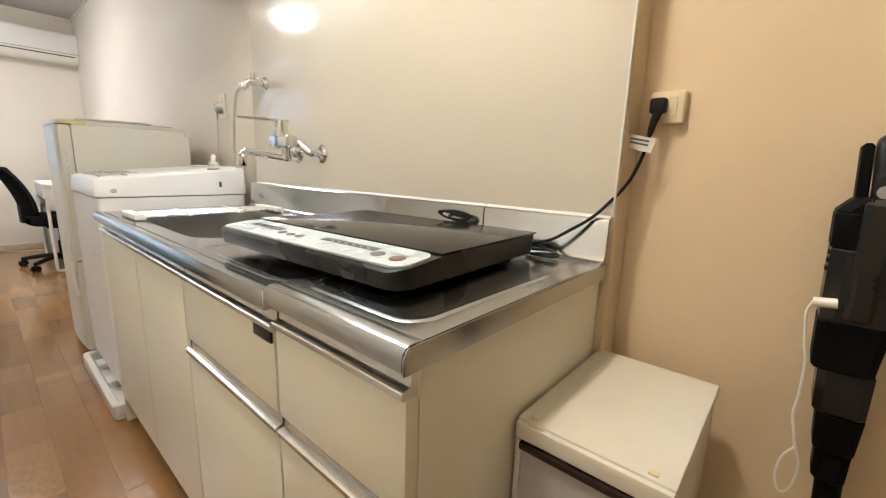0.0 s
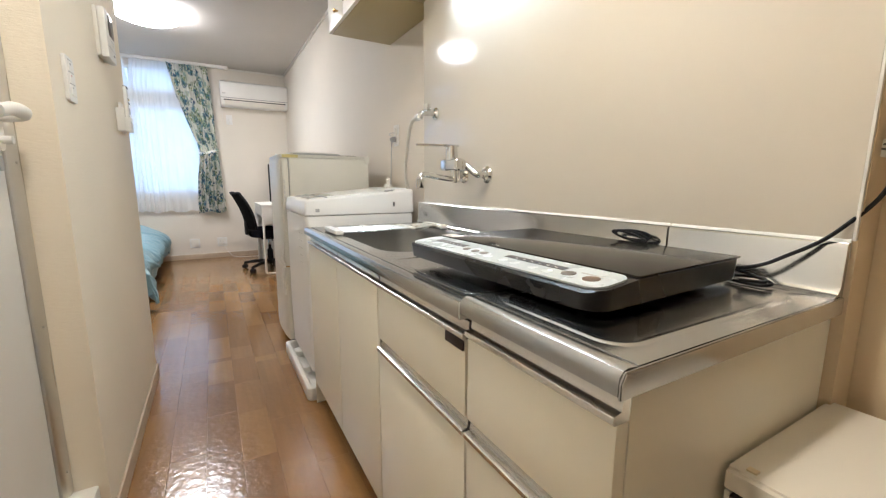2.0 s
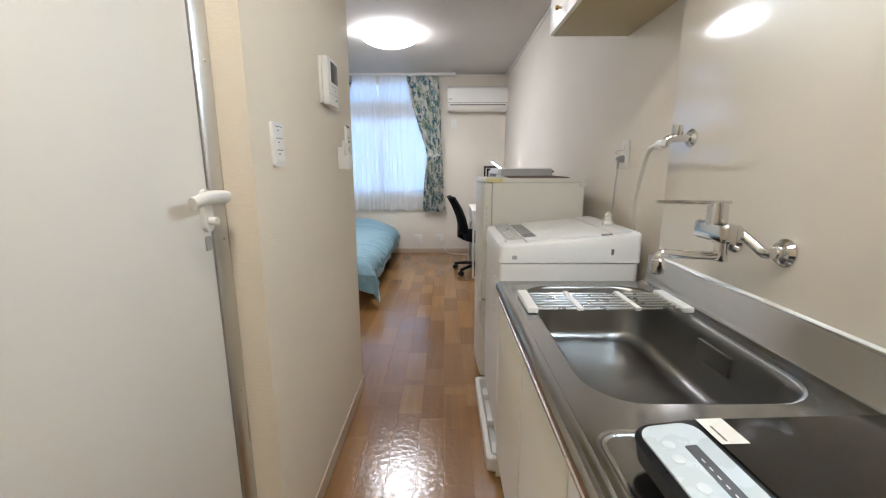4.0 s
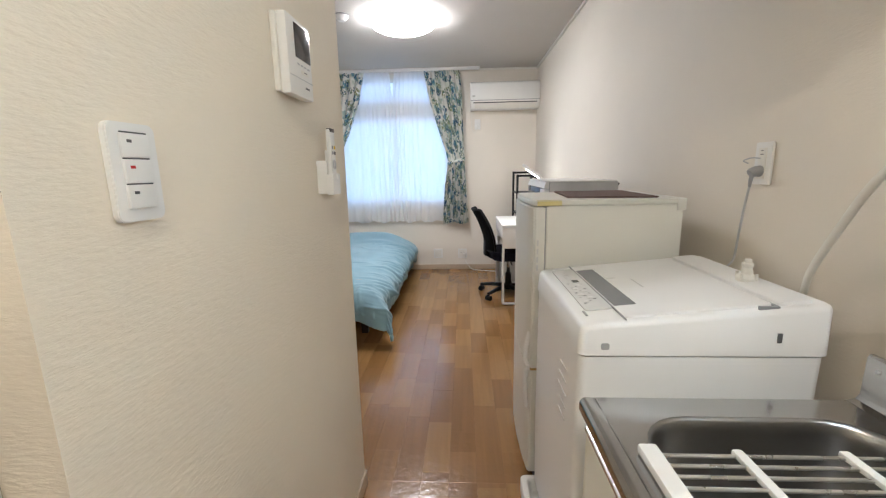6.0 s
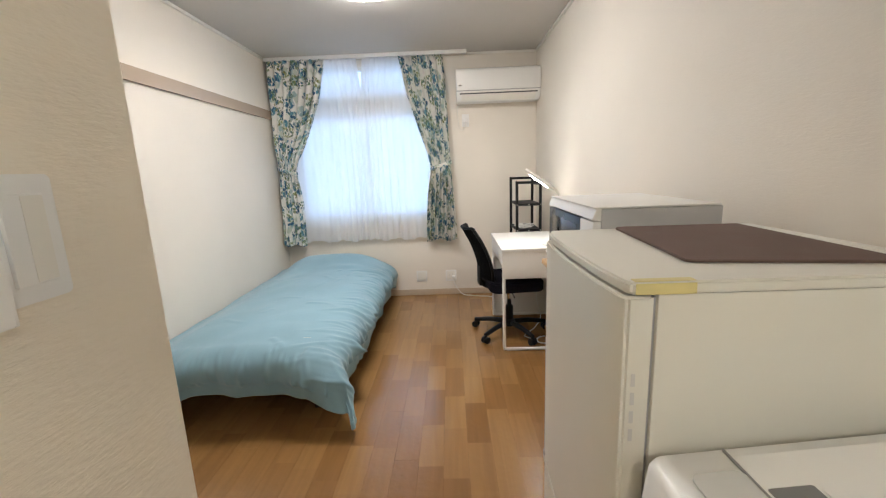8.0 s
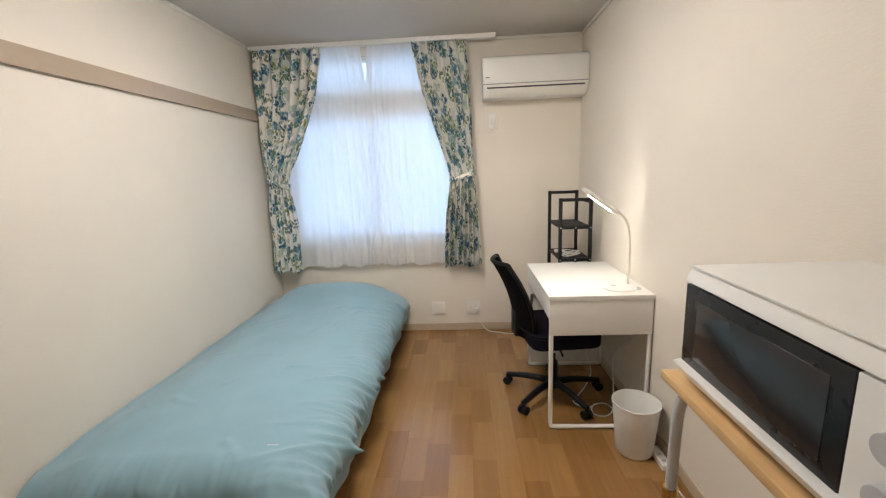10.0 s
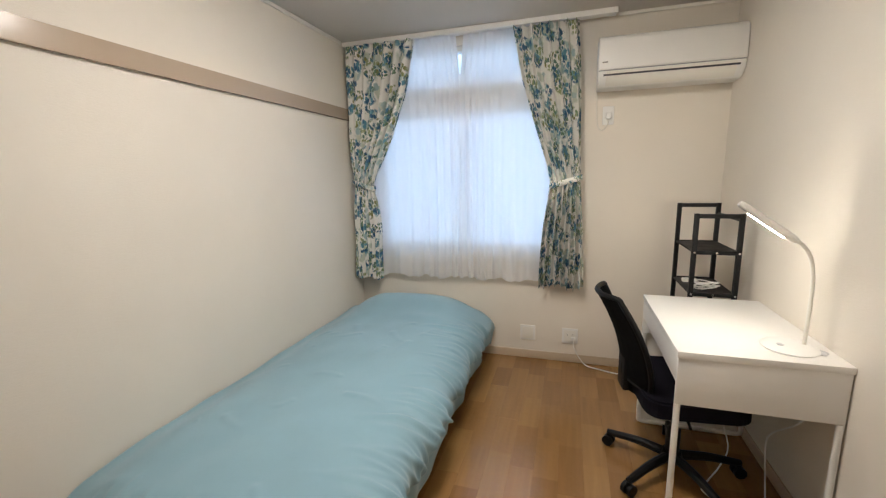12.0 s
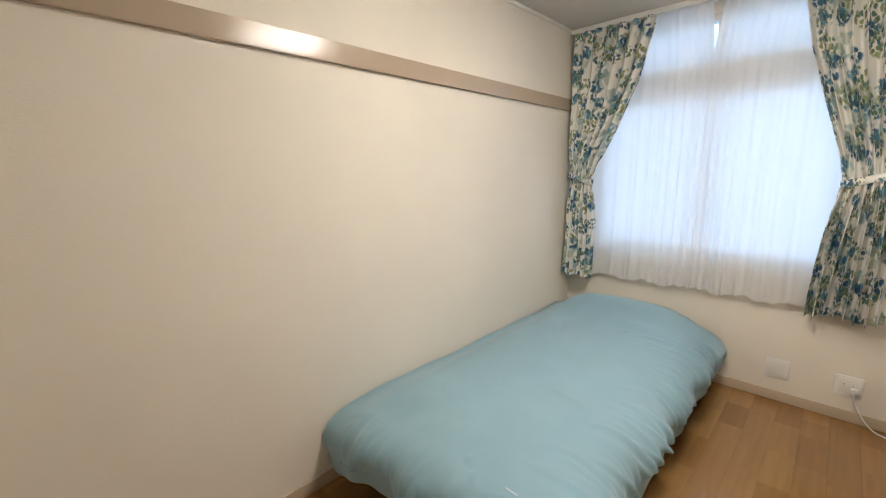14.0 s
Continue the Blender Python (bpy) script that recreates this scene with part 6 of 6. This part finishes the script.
up = up if up.z > 0 else -up
sd_ = d_.cross(up)
c_ = (h0 + h1) / 2
m_ = Matrix(((d_.x, sd_.x, up.x, c_.x), (d_.y, sd_.y, up.y, c_.y), (d_.z, sd_.z, up.z, c_.z), (0, 0, 0, 1)))
twist = math.copysign(radians(40), sd_.y)
part("led_panel", box((-0.080, -0.0065, -0.0150), (0.065, 0.0065, -0.0080), m=m_ @ Matrix.Rotation(twist, 4, "X")), M_LED, head, "glowing LED strip")

# ---- office chair
chair = thing("office_chair", (0.396, 5.38, 0), "black mesh-back swivel office chair on castors", "chair")
CXC, CYC = 0.396, 5.38
bm = prism(rrect(-0.23, 0.18, -0.235, 0.235, 0.07), 0.385, 0.462, "z", bev=0.02)
for v in bm.verts:
    v.co.z += 0.012 * math.cos(v.co.y * 6) - 0.03 * max(0, v.co.x - 0.12) * 2
bmesh.ops.transform(bm, matrix=pose(CXC + 0.04, CYC + 0.02, 0, 0, 0, 6), verts=bm.verts)
part("seat", bm, M_SEAT, chair, "dark padded fabric seat")


def back_at(u, v):
    """Backrest: y across, height along v, leaning away from the desk and dished."""
    z = 0.462 + 0.40 * v
    x = CXC - 0.205 - 0.085 * v - 0.055 * v * v + 0.035 * math.sin(math.pi * v) * 0.4
    hw = 0.205 * (1 - 0.25 * abs(2 * v - 0.9) ** 3)
    y = (u - 0.5) * 2 * hw
    return x - 0.055 * (1 - (2 * u - 1) ** 2) + 0.02, y, z


rotb = pose(CXC + 0.02, CYC + 0.04, 0, 0, 0, 8)
bm = sheet(18, 22, lambda u, v: (back_at(u, v)[0] - CXC, back_at(u, v)[1], back_at(u, v)[2]))
bmesh.ops.transform(bm, matrix=rotb, verts=bm.verts)
ob = part("backrest", bm, M_MESH, chair, "black mesh back", angle=180)
s = ob.modifiers.new("thickness", "SOLIDIFY")
s.thickness, s.offset = 0.016, 0
edge_pts = [back_at(u, 0) for u in np.linspace(0, 1, 7)] + [back_at(1, v) for v in np.linspace(0.08, 0.95, 9)] + [back_at(u, 1) for u in np.linspace(1, 0, 7)] + [back_at(0, v) for v in np.linspace(0.95, 0.0, 9)]
bm = tube([(x - CXC, y, z) for x, y, z in edge_pts], 0.012, n=8, per=3)
bmesh.ops.transform(bm, matrix=rotb, verts=bm.verts)
part("back_frame", bm, M_BLACK, chair)
bm = tube([(-0.235, 0, 0.56), (-0.245, 0, 0.50), (-0.235, 0, 0.43), (-0.19, 0, 0.385), (-0.08, 0, 0.372), (0.0, 0, 0.372)], 0.024, n=10, flat=0.55)
bmesh.ops.transform(bm, matrix=rotb, verts=bm.verts)
part("back_bracket", bm, M_BLACK, chair)
bm = box((-0.262, -0.05, 0.40), (-0.235, 0.05, 0.56), 0.01)
bmesh.ops.transform(bm, matrix=rotb, verts=bm.verts)
part("lumbar_cover", bm, M_BLACK, chair)
part("mechanism", box((CXC - 0.09, CYC - 0.07, 0.345), (CXC + 0.09, CYC + 0.07, 0.384), 0.012), M_BLACK, chair)
part("lift_lever", tube([(CXC, CYC - 0.06, 0.36), (CXC + 0.01, CYC - 0.15, 0.355), (CXC + 0.01, CYC - 0.20, 0.35)], 0.006, n=8), M_BLACK, chair)
part("gas_lift", lathe([(0, 0.10), (0.030, 0.10), (0.030, 0.22), (0.020, 0.23), (0.016, 0.24), (0.016, 0.345), (0, 0.345)], (CXC, CYC, 0), n=20), M_BLACK, chair)
part("lift_stem", cyl((CXC, CYC, 0.28), (CXC, CYC, 0.344), 0.0165, n=16), M_CHROME, chair)
part("hub", lathe([(0, 0.062), (0.045, 0.062), (0.048, 0.08), (0.040, 0.112), (0, 0.116)], (CXC, CYC, 0), n=24), M_BLACK, chair)
for k in range(5):
    a = radians(153 + 72 * k)
    c, q = math.cos(a), math.sin(a)
    ar = part("arm", tube([(CXC + 0.03 * c, CYC + 0.03 * q, 0.088), (CXC + 0.15 * c, CYC + 0.15 * q, 0.088), (CXC + 0.26 * c, CYC + 0.26 * q, 0.072), (CXC + 0.298 * c, CYC + 0.298 * q, 0.068)], lambda t: 0.022 - 0.008 * t, n=10), M_BLACK, chair)
    px, py = CXC + 0.292 * c, CYC + 0.292 * q
    for sg in (-1, 1):
        p0 = (px - 0.006 * sg * q, py + 0.006 * sg * c, 0.0265)
        p1 = (px - 0.024 * sg * q, py + 0.024 * sg * c, 0.0265)
        part("castor", cyl(p0, p1, 0.026, n=18), M_BLACK, ar)
    part("castor_hood", cyl((px, py, 0.028), (px, py, 0.062), 0.012, n=10), M_BLACK, ar)

# ---- black rack behind the desk
rack = thing("storage_rack", (0.63, 5.99, 0), "black steel shelf rack with open frames", "shelf")
GX0, GX1, GY0, GY1, GZ = 0.528, 0.728, 5.81, 6.165, 1.205
for y in (GY0, GY1):
    for x in (GX0, GX1):
        part("post", box((x - 0.011, y - 0.011, 0.0), (x + 0.011, y + 0.011, GZ - (0.03 if y == GY0 else 0)), 0.002), M_BLACK, rack)
    zt = GZ - (0.03 if y == GY0 else 0)
    part("top_bar", box((GX0 + 0.0115, y - 0.010, zt - 0.024), (GX1 - 0.0115, y + 0.010, zt - 0.002), 0.002), M_BLACK, rack)
part("side_bar", box((GX1 - 0.006, GY0 + 0.0115, GZ - 0.07), (GX1 + 0.006, GY1 - 0.0115, GZ - 0.055)), M_BLACK, rack)
for z in (0.980, 0.757, 0.42, 0.14):
    sh = part("shelf", box((GX0 - 0.006, GY0 + 0.012, z - 0.008), (GX1 + 0.006, GY1 - 0.012, z)), M_BLACK, rack)
    part("shelf_lip", box((GX0 + 0.012, GY0 - 0.010, z - 0.016), (GX1 - 0.012, GY0 + 0.010, z + 0.004), 0.001), M_BLACK, rack)
    part("shelf_lip", box((GX0 + 0.012, GY1 - 0.010, z - 0.016), (GX1 - 0.012, GY1 + 0.010, z + 0.004), 0.001), M_BLACK, rack)
    for x in (GX0, (GX0 + GX1) / 2, GX1):
        part("bolt", cyl((x, GY0 - 0.014, z - 0.006), (x, GY0 - 0.0105, z - 0.006), 0.0055, n=10), M_CHROME, sh)
bm = bmesh.new()
rnd = random.Random(5)
for k in range(5):
    cx, cy, a0 = 0.62 + rnd.uniform(-0.012, 0.012), 5.90 + rnd.uniform(-0.01, 0.01), rnd.uniform(0, 6)
    tube([(cx + (0.055 + 0.01 * math.sin(3 * t + k)) * math.cos(t + a0), cy + 0.032 * math.sin(t + a0), 0.7615 + 0.007 * k + 0.006 * (1 + math.sin(2 * t + k))) for t in np.linspace(0, 6.2, 12)], 0.0035, n=6, per=3, bm=bm)
single("cable_bundle", bm, M_WHITE, "loose bundle of white cable on the rack shelf", "cable")
single("white_strip", box((0.545, 6.03, 0.7575), (0.62, 6.07, 0.777), 0.004), M_WHITE2, "small off-white plastic strip on the rack shelf", "box")

# ---- leads under the desk
for pts in ([(0.70, 5.70, 0.52), (0.69, 5.68, 0.36), (0.66, 5.62, 0.20), (0.68, 5.55, 0.06), (0.62, 5.46, 0.006), (0.55, 5.36, 0.005), (0.50, 5.28, 0.005), (0.56, 5.22, 0.005), (0.62, 5.26, 0.005)],
            [(0.762, 5.10, 0.55), (0.765, 5.20, 0.42), (0.745, 5.32, 0.30), (0.755, 5.38, 0.20), (0.735, 5.30, 0.08), (0.70, 5.20, 0.007), (0.64, 5.14, 0.005), (0.58, 5.16, 0.005), (0.60, 5.24, 0.005), (0.68, 5.26, 0.005), (0.72, 5.14, 0.005), (0.75, 5.02, 0.005), (0.775, 4.86, 0.012)]):
    single("power_lead", tube(pts, 0.0034, n=8, per=8), M_WHITE, "white power lead trailing under the desk", "cable")
es = thing("extension_socket", (0.775, 4.80, 0), "white extension socket lying by the baseboard", "socket")
part("body", box((0.752, 4.72, 0.001), (0.796, 4.86, 0.032), 0.006, 3), M_WHITE, es)
for k in range(2):
    part("slots", box((0.766, 4.745 + 0.045 * k, 0.0318), (0.782, 4.760 + 0.045 * k, 0.0328)), M_LGREY, es)
part("lead", tube([(0.774, 4.721, 0.014), (0.774, 4.68, 0.006), (0.765, 4.60, 0.005), (0.78, 4.45, 0.005), (0.785, 4.2, 0.005), (0.79, 4.0, 0.005)], 0.0036, n=8), M_WHITE, es)

# ---- waste bin
wb = thing("waste_bin", (0.685, 4.872, 0), "white round plastic waste bin, empty", "bin")
part("bin", lathe([(0, 0.0), (0.082, 0.0), (0.085, 0.004), (0.106, 0.250), (0.110, 0.254), (0.110, 0.262), (0.1075, 0.263), (0.104, 0.256), (0.082, 0.008), (0, 0.006)], (0.685, 4.872, 0), n=40), M_WHITE, wb)

# ---- kitchen trolley and microwave
tr = thing("kitchen_trolley", (0.56, 3.66, 0), "small trolley with birch top, grey tube legs and castors", "trolley")
TX0, TX1, TY0, TY1, TZ = 0.325, 0.79, 3.375, 3.935, 0.925
part("top_board", box((TX0, TY0, TZ - 0.02), (TX1, TY1, TZ), 0.004), M_BIRCH, tr, "pale birch board")
part("lower_board", box((TX0 + 0.03, TY0 + 0.04, 0.36), (TX1 - 0.01, TY1 - 0.04, 0.378), 0.003), M_BIRCH, tr, "pale birch shelf")
part("lower_board", box((TX0 + 0.03, TY0 + 0.04, 0.11), (TX1 - 0.01, TY1 - 0.04, 0.128), 0.003), M_BIRCH, tr, "pale birch shelf")
for y in (TY0 + 0.03, TY1 - 0.03):
    part("leg", tube([(TX0 + 0.06, y, TZ - 0.021), (TX0 + 0.045, y, TZ - 0.05), (TX0 + 0.03, y, TZ - 0.10), (TX0 + 0.026, y, 0.6), (TX0 + 0.026, y, 0.062)], 0.0125, n=12), M_LGREY, tr, "grey bent steel leg")
    part("leg", tube([(TX1 - 0.06, y, TZ - 0.021), (TX1 - 0.045, y, TZ - 0.05), (TX1 - 0.03, y, TZ - 0.10), (TX1 - 0.026, y, 0.6), (TX1 - 0.026, y, 0.062)], 0.0125, n=12), M_LGREY, tr, "grey bent steel leg")
    for x in (TX0 + 0.026, TX1 - 0.026):
        ca = part("castor", cyl((x - 0.012, y, 0.0265), (x + 0.012, y, 0.0265), 0.026, n=16), M_WHITE2, tr, "white castor")
        part("fork", box((x - 0.016, y - 0.01, 0.036), (x + 0.016, y + 0.01, 0.064), 0.003), M_LGREY, ca)
part("cross_bar", tube([(TX0 + 0.026, TY0 + 0.03, 0.62), (TX0 + 0.022, (TY0 + TY1) / 2, 0.62), (TX0 + 0.026, TY1 - 0.03, 0.62)], 0.007, n=8), M_LGREY, tr)
part("joint", cyl((TX0 + 0.026, TY1 - 0.03, 0.60), (TX0 + 0.026, TY1 - 0.03, 0.64), 0.017, n=12), M_BRASS, tr, "yellowish joint sleeve")

mw = thing("microwave_oven", (0.52, 3.65, TZ), "white microwave oven with a dark glass door", "microwave")
MX0, MX1, MY0, MY1, MZ0, MZ1 = 0.345, 0.69, 3.405, 3.893, TZ + 0.012, 1.178
part("casing", box((MX0 + 0.022, MY0, MZ0), (MX1, MY1, MZ1 - 0.003), 0.006), M_LGREY, mw, "light grey casing sides")
part("top_cover", box((MX0 + 0.004, MY0 + 0.003, MZ1 - 0.0025), (MX1 - 0.004, MY1 - 0.003, MZ1 + 0.002), 0.002), M_WHITE, mw)
part("front_frame", prism([(MX0 - 0.004, MZ1 - 0.032), (MX0 + 0.010, MZ1 + 0.001), (MX0 + 0.0215, MZ1 + 0.001), (MX0 + 0.0215, MZ1 - 0.036)], MY0, MY1, "y", bev=0.002), M_WHITE, mw, "bevelled white upper frame")
dr = part("door", box((MX0, MY0 + 0.115, MZ0 + 0.034), (MX0 + 0.0212, MY1 - 0.001, MZ1 - 0.0375), 0.002), M_BLACKGLOSS, mw, "black glass door")
part("door_window", box((MX0 - 0.0012, MY0 + 0.145, MZ0 + 0.055), (MX0 + 0.002, MY1 - 0.045, MZ1 - 0.062), 0.0005), M_SCREEN, dr, "greenish dark mesh window")
part("lower_lip", prism([(MX0 - 0.016, MZ0 + 0.030), (MX0 - 0.004, MZ0 + 0.034), (MX0 + 0.0212, MZ0 + 0.033), (MX0 + 0.0212, MZ0), (MX0 + 0.004, MZ0 + 0.001)], MY0, MY1 + 0.004, "y", bev=0.002), M_WHITE, mw, "white lower door grip")
cp = part("control_column", box((MX0, MY0 + 0.001, MZ0 + 0.034), (MX0 + 0.0212, MY0 + 0.113, MZ1 - 0.0375), 0.002), M_WHITE, mw)
for k in range(2):
    part("dial", lathe([(0.020, 0), (0.018, -0.014), (0, -0.015)], (MX0, MY0 + 0.057, MZ0 + 0.075 + 0.065 * k), axis="x", n=20), M_LGREY, cp)
for x in (MX0 + 0.04, MX1 - 0.04):
    for y in (MY0 + 0.04, MY1 - 0.04):
        part("foot", cyl((x, y, TZ + 0.0004), (x, y, MZ0), 0.012, n=12), M_DGREY, mw)
part("flue_stub", tube([(MX1 - 0.001, MY0 + 0.05, MZ1 - 0.018), (MX1 + 0.02, MY0 + 0.05, MZ1 - 0.018)], 0.006, n=8, straight=True), M_BLACK, mw, "black rear spacer")

# ================================================================ FLOOR BOARDS, each its own piece
PW, PL, GAP = 0.1135, 0.637, 0.0003
OFFS = (0.0, 0.372, 0.148, 0.508, 0.255)


def board_mesh(w, l):
    bm = bmesh.new()
    c = 0.0005
    lo = [bm.verts.new((x, y, -0.011)) for x, y in ((0, 0), (w, 0), (w, l), (0, l))]
    mi = [bm.verts.new((x, y, -c)) for x, y in ((0, 0), (w, 0), (w, l), (0, l))]
    hi = [bm.verts.new((x, y, 0)) for x, y in ((c, c), (w - c, c), (w - c, l - c), (c, l - c))]
    for a, b in ((lo, mi), (mi, hi)):
        for k in range(4):
            bm.faces.new((a[k], a[(k + 1) % 4], b[(k + 1) % 4], b[k]))
    bm.faces.new(hi)
    for v in bm.verts:
        v.co.y -= l / 2
    me = bpy.data.meshes.new("floor_board")
    bm.normal_update()
    bm.to_mesh(me)
    bm.free()
    me.materials.append(M_FLOOR)
    return me


BOARDS = {}


def lay_boards(x0, x1, y0, y1):
    i0, i1 = math.floor((x0 + 0.223) / PW), math.ceil((x1 + 0.223) / PW)
    for i in range(i0, i1):
        a, b = max(x0, -0.223 + i * PW), min(x1, -0.223 + (i + 1) * PW)
        if b - a < 0.01:
            continue
        base = 3.555 - (OFFS[i % 5] if i % 5 else 0.0)
        k = math.floor((y0 - base) / PL)
        while base + k * PL < y1:
            c, d = max(y0, base + k * PL), min(y1, base + (k + 1) * PL)
            k += 1
            if d - c < 0.015:
                continue
            key = (round(b - a - GAP, 4), round(d - c - GAP, 4))
            if key not in BOARDS:
                BOARDS[key] = board_mesh(*key)
            ob = new("floor_board", BOARDS[key])
            ob.parent = floor
            ob.location = (a + GAP / 2, (c + d) / 2, 0)


lay_boards(XL + 0.001, XR - 0.001, YS + 0.001, YE + 0.012)
lay_boards(XW + 0.001, XR - 0.001, YE + 0.012, YN - 0.001)
